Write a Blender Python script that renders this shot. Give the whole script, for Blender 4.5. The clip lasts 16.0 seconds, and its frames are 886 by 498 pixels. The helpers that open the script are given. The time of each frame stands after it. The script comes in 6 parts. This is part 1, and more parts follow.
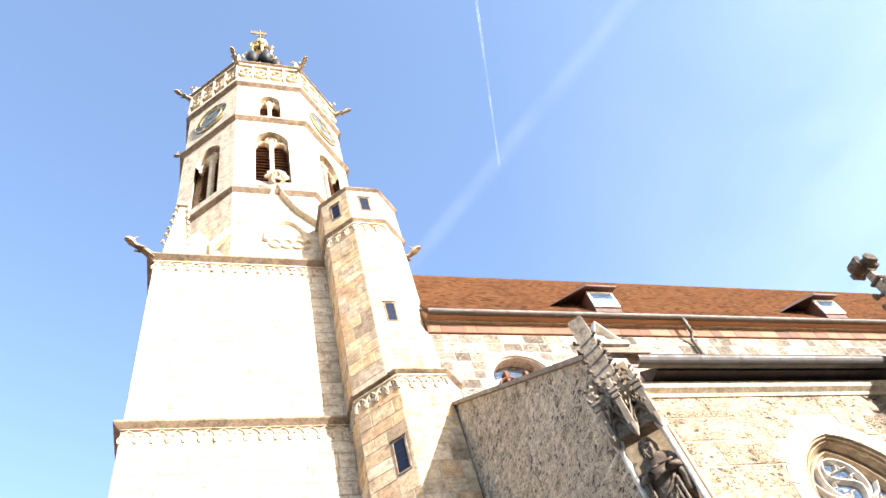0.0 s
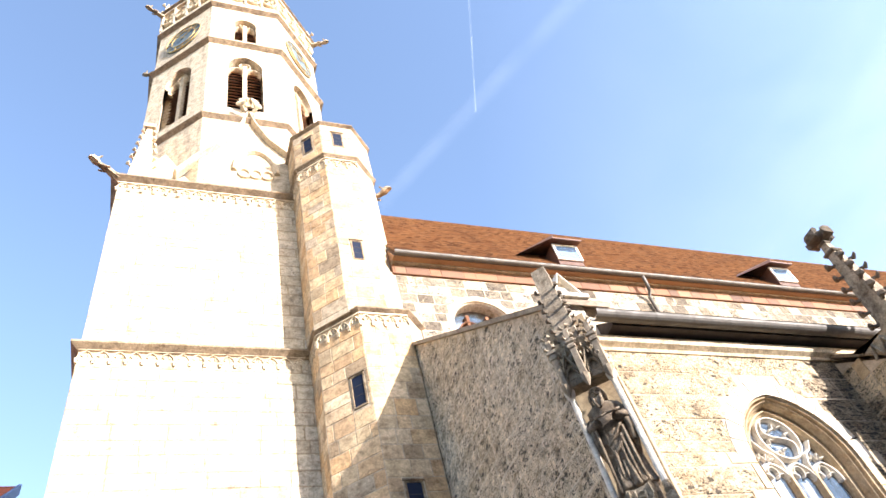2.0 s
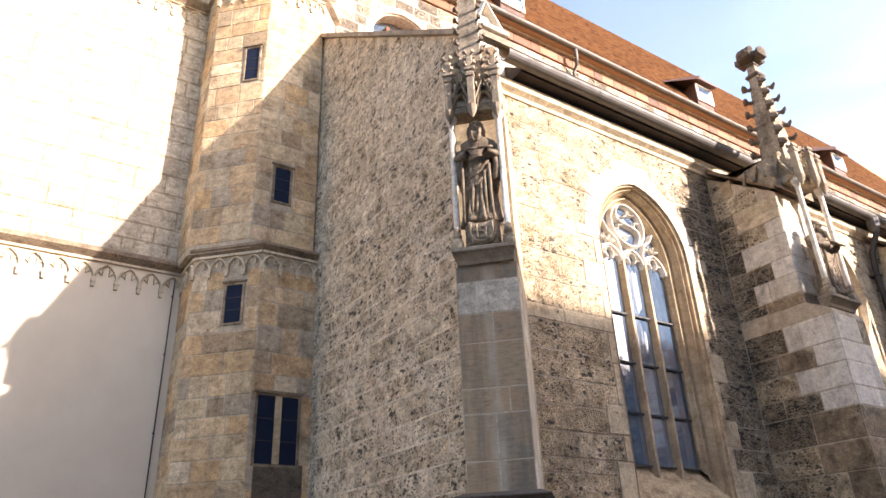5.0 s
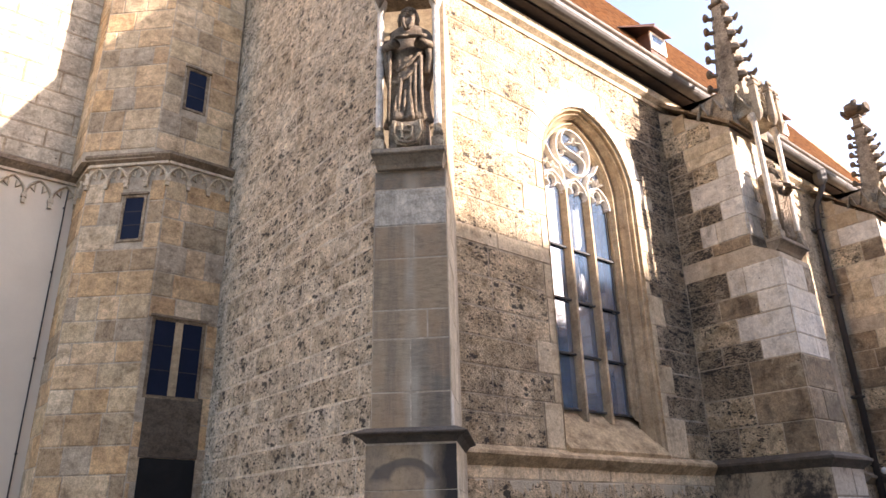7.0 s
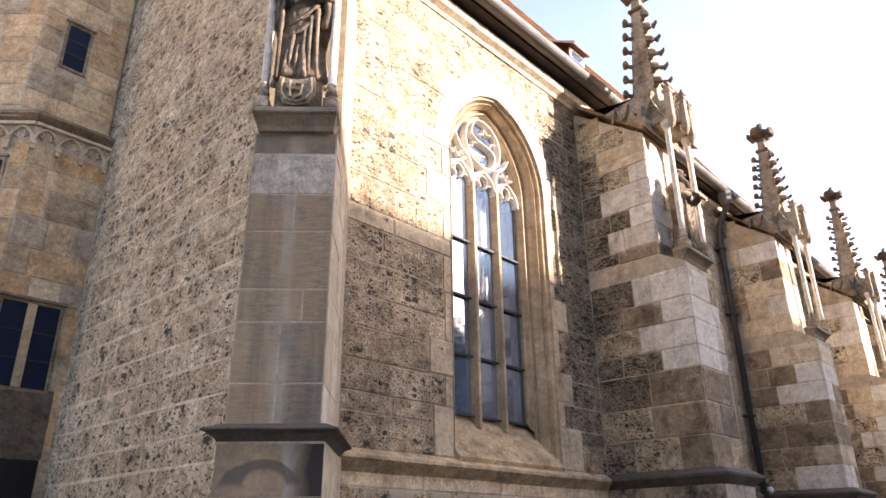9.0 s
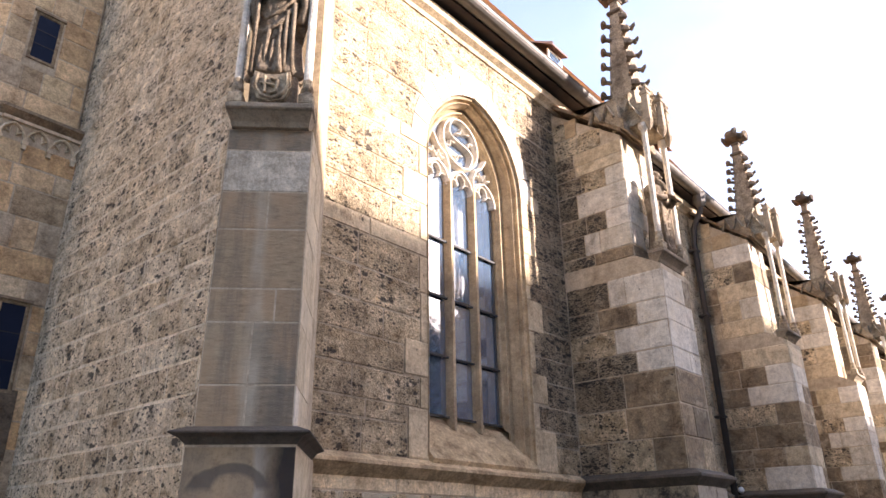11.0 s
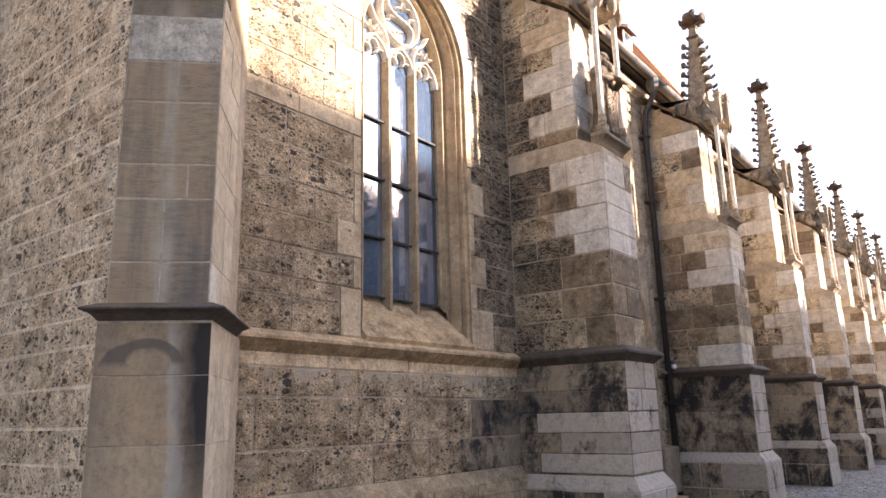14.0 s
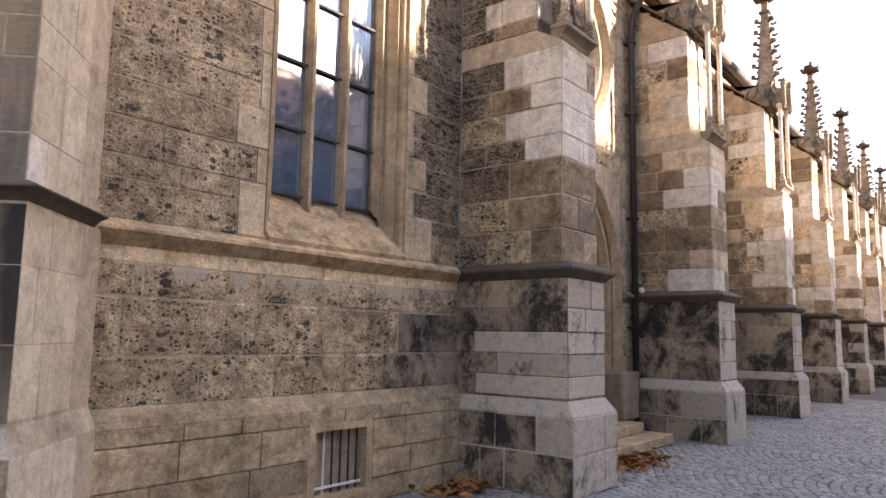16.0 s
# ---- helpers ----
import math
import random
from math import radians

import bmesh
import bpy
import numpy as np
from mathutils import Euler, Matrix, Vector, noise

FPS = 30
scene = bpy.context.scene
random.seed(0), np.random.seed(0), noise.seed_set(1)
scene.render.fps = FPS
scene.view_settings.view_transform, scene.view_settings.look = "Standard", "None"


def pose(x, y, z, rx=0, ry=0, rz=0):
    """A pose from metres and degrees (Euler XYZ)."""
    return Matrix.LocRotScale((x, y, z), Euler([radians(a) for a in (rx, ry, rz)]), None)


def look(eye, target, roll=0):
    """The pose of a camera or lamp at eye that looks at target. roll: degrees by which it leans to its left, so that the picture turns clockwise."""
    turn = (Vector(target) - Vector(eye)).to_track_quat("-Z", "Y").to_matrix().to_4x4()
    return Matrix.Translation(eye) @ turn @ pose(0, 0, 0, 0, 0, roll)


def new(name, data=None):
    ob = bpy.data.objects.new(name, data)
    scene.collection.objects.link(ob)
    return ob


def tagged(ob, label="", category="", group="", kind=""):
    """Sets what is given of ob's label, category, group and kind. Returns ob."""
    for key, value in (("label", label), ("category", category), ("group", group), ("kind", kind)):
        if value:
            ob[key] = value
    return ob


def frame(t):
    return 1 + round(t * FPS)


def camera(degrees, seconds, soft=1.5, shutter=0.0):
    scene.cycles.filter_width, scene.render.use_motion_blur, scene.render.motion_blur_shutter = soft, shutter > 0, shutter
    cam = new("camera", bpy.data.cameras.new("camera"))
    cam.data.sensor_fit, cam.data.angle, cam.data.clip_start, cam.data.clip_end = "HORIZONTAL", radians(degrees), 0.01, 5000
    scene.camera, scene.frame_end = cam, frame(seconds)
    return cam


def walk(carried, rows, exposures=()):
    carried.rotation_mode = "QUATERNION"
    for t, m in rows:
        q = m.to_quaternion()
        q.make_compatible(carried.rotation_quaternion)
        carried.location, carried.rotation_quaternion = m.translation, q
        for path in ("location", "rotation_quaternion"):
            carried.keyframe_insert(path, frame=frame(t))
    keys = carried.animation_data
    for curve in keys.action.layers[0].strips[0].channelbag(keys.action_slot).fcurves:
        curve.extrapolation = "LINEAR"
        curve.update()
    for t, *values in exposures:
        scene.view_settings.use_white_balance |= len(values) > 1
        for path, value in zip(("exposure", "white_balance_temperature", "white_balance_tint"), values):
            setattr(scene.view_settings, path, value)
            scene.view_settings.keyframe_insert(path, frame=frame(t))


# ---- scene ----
cam = camera(64.4, 16.0)
PATH = [
    (0, (1.222, 1.414, 1.908), (1.812, 2.463, 3.506), -21.2),
    (0.5, (1.291, 1.36, 1.901), (1.955, 2.372, 3.493), -24.3),
    (1, (1.176, 1.337, 1.868), (1.858, 2.411, 3.411), -22.6),
    (1.5, (1.172, 1.368, 1.83), (1.817, 2.508, 3.342), -20.1),
    (2, (1.193, 1.376, 1.857), (1.88, 2.531, 3.339), -18.2),
    (2.5, (1.121, 1.377, 1.823), (1.768, 2.586, 3.279), -16.4),
    (3, (1.187, 1.414, 1.815), (1.847, 2.715, 3.183), -14.4),
    (3.5, (1.19, 1.476, 1.71), (1.822, 3.014, 2.821), -4.9),
    (4, (1.355, 1.522, 1.745), (2.057, 3.127, 2.71), -3.1),
    (4.5, (1.547, 1.574, 1.753), (2.427, 3.12, 2.667), -2.7),
    (7, (2.602, 2.508, 1.778), (3.786, 3.939, 2.519), -1.3),
    (7.5, (2.829, 2.667, 1.784), (4.047, 4.06, 2.543), -1.4),
    (8, (3.103, 2.777, 1.783), (4.449, 4.066, 2.51), -0.4),
    (8.5, (3.238, 2.899, 1.777), (4.592, 4.158, 2.539), -0.5),
    (11, (3.317, 2.98, 1.824), (4.718, 4.184, 2.589), -0.8),
    (11.5, (3.329, 2.96, 1.784), (4.78, 4.124, 2.518), -1.6),
    (12, (3.325, 2.959, 1.796), (4.766, 4.131, 2.535), -1.5),
    (12.5, (3.323, 2.964, 1.81), (4.771, 4.136, 2.537), -1.4),
    (13, (3.343, 2.938, 1.751), (4.796, 4.131, 2.435), -1.7),
    (13.5, (3.441, 2.845, 1.774), (4.885, 4.118, 2.314), -1.4),
    (14, (3.621, 2.787, 1.758), (5.155, 3.983, 2.224), -1.4),
    (14.5, (3.871, 2.867, 1.736), (5.402, 4.051, 2.239), 1.7),
    (15, (4.137, 2.859, 1.752), (5.56, 4.169, 2.26), -0.2),
    (15.5, (4.467, 2.697, 1.733), (5.867, 4.07, 2.124), 3.9),
    (16, (4.798, 2.634, 1.715), (6.354, 3.866, 1.96), 1.0),
]
walk(cam, [(t, look(eye, target, roll)) for t, eye, target, roll in PATH],
     [(0.0, 1.82, 6350, 14), (3.0, 1.74, 6450, 14), (3.5, 1.68, 6600, 17), (4.5, 1.82, 6850, 20), (7.0, 2.05, 7050, 24), (8.5, 2.05, 7050, 24), (11.0, 2.0, 7000, 24), (13.0, 2.0, 7000, 23), (14.0, 2.12, 7100, 24), (14.5, 2.17, 7150, 25), (16.0, 2.25, 7350, 26)])

# ---- light ----
SUN_EAST, SUN_UP = 32.1, 21.1  # degrees east of south, degrees above the horizon
world = bpy.data.worlds.new("sky")
scene.world = world
world.use_nodes = True
wn = world.node_tree
wn.nodes.clear()
sky = wn.nodes.new("ShaderNodeTexSky")
sky.sky_type, sky.sun_disc = "NISHITA", False
sky.sun_elevation, sky.sun_rotation = radians(SUN_UP), radians(180 - SUN_EAST)
sky.dust_density, sky.air_density, sky.ozone_density = 1.1, 1.0, 1.0
bg = wn.nodes.new("ShaderNodeBackground")
bg.inputs[1].default_value = 0.15
wout = wn.nodes.new("ShaderNodeOutputWorld")
wn.links.new(sky.outputs[0], bg.inputs[0])
wn.links.new(bg.outputs[0], wout.inputs[0])
sun = new("sun", bpy.data.lights.new("sun", "SUN"))
sun.data.energy, sun.data.angle, sun.data.color = 4.25, radians(0.7), (1.0, 0.965, 0.915)
_a, _e = radians(SUN_EAST), radians(SUN_UP)
SUN_DIR = Vector((math.sin(_a) * math.cos(_e), -math.cos(_a) * math.cos(_e), math.sin(_e)))
sun.matrix_world = look(SUN_DIR * 60, (0, 0, 0))


# ---- materials ----
class Nodes:
    """A small writer of node materials in world coordinates."""

    def __init__(self, name):
        self.mat = bpy.data.materials.new(name)
        self.mat.use_nodes = True
        self.t = self.mat.node_tree
        self.b = self.t.nodes["Principled BSDF"]
        self.geo = self.t.nodes.new("ShaderNodeNewGeometry")

    def node(self, kind, **sets):
        n = self.t.nodes.new(kind)
        for k, v in sets.items():
            if k in n.inputs:
                n.inputs[k].default_value = v
        return n

    def link(self, a, b):
        self.t.links.new(a, b)

    def stretched(self, sx, sy, sz):
        n = self.t.nodes.new("ShaderNodeVectorMath")
        n.operation = "MULTIPLY"
        n.inputs[1].default_value = (sx, sy, sz)
        self.link(self.geo.outputs["Position"], n.inputs[0])
        return n.outputs[0]

    def noise(self, scale, detail=4.0, rough=0.55, vec=None, distort=0.0):
        n = self.node("ShaderNodeTexNoise", Scale=scale, Detail=detail, Roughness=rough, Distortion=distort)
        self.link(vec or self.geo.outputs["Position"], n.inputs["Vector"])
        return n.outputs["Fac"]

    def ramp(self, fac, stops):
        n = self.t.nodes.new("ShaderNodeValToRGB")
        e = n.color_ramp.elements
        while len(e) < len(stops):
            e.new(0.5)
        for i, (p, c) in enumerate(stops):
            e[i].position = p
            e[i].color = (*c, 1) if len(c) == 3 else c
        self.link(fac, n.inputs[0])
        return n.outputs[0]

    def grey(self, fac, lo, hi, a=0.0, b=1.0):
        n = self.t.nodes.new("ShaderNodeMapRange")
        for i, v in enumerate((lo, hi, a, b)):
            n.inputs[i + 1].default_value = v
        self.link(fac, n.inputs[0])
        return n.outputs[0]

    def mix(self, fac, a, b, mode="MIX"):
        n = self.t.nodes.new("ShaderNodeMix")
        n.data_type, n.blend_type = "RGBA", mode
        for i, v in ((0, fac), (6, a), (7, b)):
            if isinstance(v, (int, float)):
                n.inputs[i].default_value = v
            elif isinstance(v, tuple):
                n.inputs[i].default_value = (*v, 1)
            else:
                self.link(v, n.inputs[i])
        return n.outputs[2]

    def maths(self, op, a, b):
        n = self.t.nodes.new("ShaderNodeMath")
        n.operation = op
        for i, v in enumerate((a, b)):
            if isinstance(v, (int, float)):
                n.inputs[i].default_value = v
            else:
                self.link(v, n.inputs[i])
        return n.outputs[0]

    def random(self, island):
        if island:
            return self.geo.outputs["Random Per Island"]
        return self.t.nodes.new("ShaderNodeObjectInfo").outputs["Random"]

    def holes(self, scale, keep, size, stretch, where):
        """Separate eroded holes of uneven size: 1 inside a hole."""
        warp = self.node("ShaderNodeTexNoise", Scale=scale * 1.3, Detail=6.0, Roughness=0.7)
        self.link(self.geo.outputs["Position"], warp.inputs["Vector"])
        bend = self.t.nodes.new("ShaderNodeVectorMath")
        bend.operation = "MULTIPLY_ADD"
        self.link(warp.outputs["Color"], bend.inputs[0])
        bend.inputs[1].default_value = (1.5 / scale,) * 3
        self.link(self.stretched(*stretch), bend.inputs[2])
        cell = self.node("ShaderNodeTexVoronoi", Scale=scale)
        self.link(bend.outputs[0], cell.inputs["Vector"])
        pick = self.t.nodes.new("ShaderNodeSeparateColor")
        self.link(cell.outputs["Color"], pick.inputs[0])
        chance = self.maths("ADD", pick.outputs[0], where)
        radius = self.grey(chance, keep, keep + 0.7, 0.0, size)
        return self.grey(self.maths("SUBTRACT", radius, cell.outputs["Distance"]), 0.0, 0.06)

    def done(self, colour, rough=0.85, height=None, depth=0.01, metal=0.0):
        if isinstance(colour, tuple):
            self.b.inputs["Base Color"].default_value = (*colour, 1)
        else:
            self.link(colour, self.b.inputs["Base Color"])
        if isinstance(rough, (int, float)):
            self.b.inputs["Roughness"].default_value = rough
        else:
            self.link(rough, self.b.inputs["Roughness"])
        self.b.inputs["Metallic"].default_value = metal
        if height is not None:
            n = self.node("ShaderNodeBump", Strength=1.0, Distance=depth)
            self.link(height, n.inputs["Height"])
            self.link(n.outputs[0], self.b.inputs["Normal"])
        return self.mat


def stone(name, tones, pits=0.0, island=False, depth=0.008, soot=0.35, pit_scale=9.0, rough=0.9, mottle=0.35, streaks=0.35, drips=0.0):
    """Masonry: a tone for each block, stains at two scales, grain, and the dark holes of tufa where pits > 0."""
    n = Nodes(name)
    k = len(tones)
    base = n.ramp(n.random(island), [((i + 0.5) / k, c) for i, c in enumerate(tones)])
    cloud = n.noise(1.3, 5, 0.6)
    base = n.mix(n.grey(cloud, 0.42, 0.72, 0, soot), base, (0.045, 0.036, 0.028))
    blot = n.noise(6.0, 6, 0.65)
    base = n.mix(n.grey(blot, 0.5, 0.75, 0, 0.4), base, (0.42, 0.31, 0.19), "MULTIPLY")
    streak = n.noise(1.0, 6, 0.66, n.stretched(4.5, 4.5, 0.45))
    base = n.mix(n.grey(streak, 0.50, 0.66, 0, streaks), base, (0.10, 0.08, 0.06))
    speck = n.ramp(n.noise(15, 10, 0.85), [(0.32, (0.18, 0.16, 0.145)), (0.47, (0.95, 0.935, 0.91)), (0.66, (1.7, 1.66, 1.58))])
    base = n.mix(mottle, base, speck, "MULTIPLY")
    smudge = n.ramp(n.noise(4.2, 7, 0.72, n.stretched(1.0, 1.0, 1.3), 0.4), [(0.33, (0.42, 0.35, 0.27)), (0.49, (1.0, 0.96, 0.90)), (0.67, (1.42, 1.38, 1.30))])
    base = n.mix(min(1.0, mottle * 1.4), base, smudge, "MULTIPLY")
    grain = n.noise(70, 5, 0.75)
    base = n.mix(n.grey(grain, 0.3, 0.7, 0.0, 0.45), base, (0.9, 0.84, 0.74), "SOFT_LIGHT")
    base = n.mix(min(1.0, mottle * 1.3), base, n.ramp(n.noise(42, 8, 0.8), [(0.36, (0.55, 0.52, 0.48)), (0.5, (1.02, 1.0, 0.98)), (0.64, (1.32, 1.3, 1.27))]), "MULTIPLY")
    height = n.maths("MULTIPLY", grain, 0.3)
    height = n.maths("ADD", height, n.maths("MULTIPLY", n.noise(18, 9, 0.75), 1.1))
    if pits:
        patch = n.noise(3.0, 7, 0.7, None, 0.4)
        base = n.mix(n.grey(patch, 0.55, 0.70, 0, 0.6), base, (0.64, 0.54, 0.385))
        base = n.mix(n.grey(patch, 0.45, 0.30, 0, 0.55), base, (0.13, 0.105, 0.075))
        where = n.maths("MULTIPLY", n.maths("SUBTRACT", n.noise(2.2, 6, 0.68, None, 0.3), 0.5), 1.5)
        keep = 0.90 - 0.32 * pits
        flat = (0.75, 0.75, 1.3 if pits < 2.0 else 2.2)
        mask = n.holes(pit_scale * 0.42, keep + 0.12, 0.64, flat, where)
        mask = n.maths("MAXIMUM", mask, n.holes(pit_scale * 1.25, keep, 0.66, flat, where))
        fine = n.holes(pit_scale * 3.0, keep - 0.1, 0.6, (1, 1, 1.2), where)
        mask = n.maths("MAXIMUM", mask, n.maths("MULTIPLY", fine, 0.65))
        base = n.mix(n.maths("MULTIPLY", mask, 0.9), base, (0.038, 0.03, 0.023))
        height = n.maths("ADD", height, n.maths("MULTIPLY", patch, 1.2))
        height = n.maths("SUBTRACT", height, n.maths("MULTIPLY", mask, 1.8))
    if drips:
        sep = n.t.nodes.new("ShaderNodeSeparateXYZ")
        n.link(n.geo.outputs["Position"], sep.inputs[0])
        run = n.noise(1.0, 4, 0.6, n.stretched(5.5, 5.5, 0.5), 0.4)
        level = n.maths("ADD", sep.outputs[2], n.maths("MULTIPLY", n.maths("SUBTRACT", run, 0.5), 0.9))
        lime = n.mix(n.noise(7, 6, 0.7), (0.60, 0.50, 0.35), (0.76, 0.68, 0.53))
        base = n.mix(n.grey(level, drips + 0.07, drips + 0.09, 0.0, 0.85), base, lime)
    return n.done(base, rough, height, depth)


TUFA_TONES = [(0.59, 0.485, 0.34), (0.64, 0.535, 0.385), (0.52, 0.42, 0.29), (0.68, 0.575, 0.42), (0.61, 0.50, 0.355)]
GREY_TONES = [(0.60, 0.52, 0.41), (0.65, 0.57, 0.46), (0.60, 0.52, 0.41), (0.53, 0.455, 0.35), (0.67, 0.60, 0.495)]
OCHRE_TONES = [(0.52, 0.345, 0.19), (0.58, 0.43, 0.275), (0.42, 0.275, 0.155), (0.60, 0.49, 0.35), (0.49, 0.325, 0.175), (0.28, 0.22, 0.155), (0.55, 0.425, 0.27), (0.38, 0.315, 0.24)]
PIER_TONES = [(0.38, 0.275, 0.17), (0.24, 0.195, 0.14), (0.34, 0.245, 0.15), (0.21, 0.17, 0.125), (0.41, 0.31, 0.195)]
PALE_TONES = [(0.57, 0.53, 0.465), (0.62, 0.585, 0.52), (0.52, 0.475, 0.40), (0.66, 0.625, 0.565)]
M_TUFA = stone("tufa", TUFA_TONES, 1.4, depth=0.04, soot=0.5, pit_scale=25.0, mottle=0.75, streaks=0.25)
M_TUFA_JOINED = stone("tufa_joined", TUFA_TONES, 1.4, island=True, depth=0.02, pit_scale=26.0, mottle=0.45)
M_TUFA_ROUGH = stone("tufa_rough", [(0.40, 0.325, 0.23), (0.45, 0.37, 0.27), (0.34, 0.275, 0.195)], 2.05, depth=0.05, pit_scale=24.0, mottle=0.6)
M_GREY = stone("grey_tufa", GREY_TONES, 1.38, depth=0.045, soot=0.2, pit_scale=24.0, mottle=0.75, streaks=0.12)
M_OCHRE = stone("ochre_sandstone", OCHRE_TONES, 0.0, island=True, soot=0.3, mottle=0.55, streaks=0.22)
M_PIER = stone("pier_sandstone", PIER_TONES, 0.0, soot=0.4, mottle=0.6, streaks=0.5)


def pier_stone():
    """The front of the corner pier's foot: brown blocks with a black run-off down one edge, pale runs beside it, a
    darker left edge and the shadow of a carved arch painted in.
    """
    n = Nodes("stained_pier_sandstone")
    base = n.ramp(n.random(False), [(0.2, (0.41, 0.285, 0.17)), (0.5, (0.36, 0.26, 0.16)), (0.8, (0.45, 0.325, 0.20))])
    base = n.mix(0.6, base, n.ramp(n.noise(15, 10, 0.82), [(0.33, (0.4, 0.37, 0.34)), (0.5, (1.0, 0.98, 0.95)), (0.66, (1.3, 1.27, 1.22))]), "MULTIPLY")
    dot = n.t.nodes.new("ShaderNodeVectorMath")
    dot.operation = "DOT_PRODUCT"
    h = math.sqrt(0.5)
    dot.inputs[1].default_value = (h, -h, 0.0)
    n.link(n.geo.outputs["Position"], dot.inputs[0])
    sep = n.t.nodes.new("ShaderNodeSeparateXYZ")
    n.link(n.geo.outputs["Position"], sep.inputs[0])
    z = sep.outputs[2]
    wob = n.maths("MULTIPLY", n.maths("SUBTRACT", n.noise(1.0, 6, 0.65, n.stretched(3.0, 3.0, 1.2)), 0.5), 0.28)
    u = n.maths("ADD", n.maths("SUBTRACT", dot.outputs["Value"], h * (6.89 - 7.97)), wob)
    grey = n.grey(n.noise(1.0, 6, 0.65, n.stretched(5.0, 5.0, 0.5)), 0.45, 0.65, 0, 0.35)
    base = n.mix(grey, base, (0.13, 0.115, 0.10))
    pale = n.maths("MULTIPLY", n.grey(u, 0.07, 0.12), n.grey(u, 0.16, 0.21, 1.0, 0.0))
    base = n.mix(n.maths("MULTIPLY", pale, 0.55), base, (0.50, 0.45, 0.38))
    black = n.maths("MULTIPLY", n.grey(u, 0.10, 0.27), n.grey(z, 1.2, 1.7, 0.45, 0.96))
    base = n.mix(black, base, (0.022, 0.018, 0.016))
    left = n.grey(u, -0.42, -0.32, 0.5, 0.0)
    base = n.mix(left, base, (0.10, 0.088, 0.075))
    # dark arch painted for the shadow of a carved blind recess
    e = n.maths("ADD", n.maths("POWER", n.maths("DIVIDE", n.maths("ADD", u, 0.08), 0.29), 2.0), n.maths("POWER", n.maths("DIVIDE", n.maths("SUBTRACT", z, 2.15), 0.18), 2.0))
    ring = n.maths("MULTIPLY", n.maths("MULTIPLY", n.grey(e, 0.3, 0.5), n.grey(e, 0.95, 1.1, 1.0, 0.0)), n.grey(z, 2.14, 2.18))
    base = n.mix(n.maths("MULTIPLY", ring, 0.8), base, (0.11, 0.088, 0.068))
    return n.done(base, 0.9, n.noise(20, 9, 0.75), 0.008)


def pier_shaft():
    """The upper front of the corner pier: brown and grey blocks with a pale run of lime down the middle."""
    n = Nodes("streaked_pier_sandstone")
    k = len(PIER_TONES)
    base = n.ramp(n.random(False), [((i + 0.5) / k, c) for i, c in enumerate(PIER_TONES)])
    base = n.mix(0.65, base, n.ramp(n.noise(12, 10, 0.8, n.stretched(0.7, 0.7, 2.4)), [(0.33, (0.45, 0.41, 0.37)), (0.5, (1.0, 0.98, 0.95)), (0.66, (1.4, 1.36, 1.3))]), "MULTIPLY")
    base = n.mix(n.grey(n.noise(2.6, 6, 0.7), 0.46, 0.62, 0, 0.65), base, (0.40, 0.26, 0.15))
    base = n.mix(n.grey(n.noise(1.0, 6, 0.66, n.stretched(4.5, 4.5, 0.5)), 0.5, 0.64, 0, 0.5), base, (0.11, 0.095, 0.08))
    dot = n.t.nodes.new("ShaderNodeVectorMath")
    dot.operation = "DOT_PRODUCT"
    h = math.sqrt(0.5)
    dot.inputs[1].default_value = (h, -h, 0.0)
    n.link(n.geo.outputs["Position"], dot.inputs[0])
    wob = n.maths("MULTIPLY", n.maths("SUBTRACT", n.noise(1.0, 6, 0.65, n.stretched(3.5, 3.5, 0.6)), 0.5), 0.22)
    u = n.maths("ADD", n.maths("SUBTRACT", dot.outputs["Value"], h * (6.89 - 7.97)), wob)
    run = n.maths("MULTIPLY", n.grey(u, -0.12, -0.06), n.grey(u, 0.0, 0.07, 1.0, 0.0))
    base = n.mix(n.maths("MULTIPLY", run, n.grey(n.noise(2.2, 5, 0.6), 0.35, 0.65, 0.15, 0.7)), base, (0.50, 0.42, 0.31))
    return n.done(base, 0.9, n.noise(16, 9, 0.75, n.stretched(0.7, 0.7, 2.2)), 0.012)


M_PIER_FOOT = pier_stone()
M_PIER_SHAFT = pier_shaft()
M_PALE = stone("pale_limestone", PALE_TONES, 0.12, soot=0.12)
M_DRESSED = stone("dressed_stone", [(0.42, 0.325, 0.21), (0.47, 0.37, 0.245)], 0.0, soot=0.35)
M_CARVED = stone("carved_stone", [(0.28, 0.235, 0.18), (0.33, 0.285, 0.22)], 0.0, soot=0.7, depth=0.016, mottle=0.7)
M_STATUE = stone("statue_stone", [(0.20, 0.162, 0.122), (0.22, 0.178, 0.133)], 0.0, soot=0.5, depth=0.02, mottle=0.6)
M_LEDGE = stone("ledge_stone", [(0.30, 0.25, 0.19), (0.26, 0.215, 0.165)], 0.0, soot=0.55)
M_TOWER = stone("tower_ashlar", [(0.48, 0.42, 0.33), (0.56, 0.50, 0.41), (0.42, 0.355, 0.27), (0.53, 0.46, 0.365)], 0.45, island=True, soot=0.2, pit_scale=16.0, mottle=0.5)
M_TOWER_TRIM = stone("tower_trim", [(0.55, 0.46, 0.34), (0.58, 0.49, 0.37)], 0.0, soot=0.2)
M_CREAM = stone("cream_sandstone", [(0.56, 0.48, 0.36), (0.50, 0.425, 0.315), (0.61, 0.535, 0.415)], 0.0, soot=0.15, mottle=0.3, streaks=0.3)
M_MORTAR = stone("mortar", [(0.43, 0.36, 0.275), (0.46, 0.385, 0.295)], 0.0, soot=0.35)
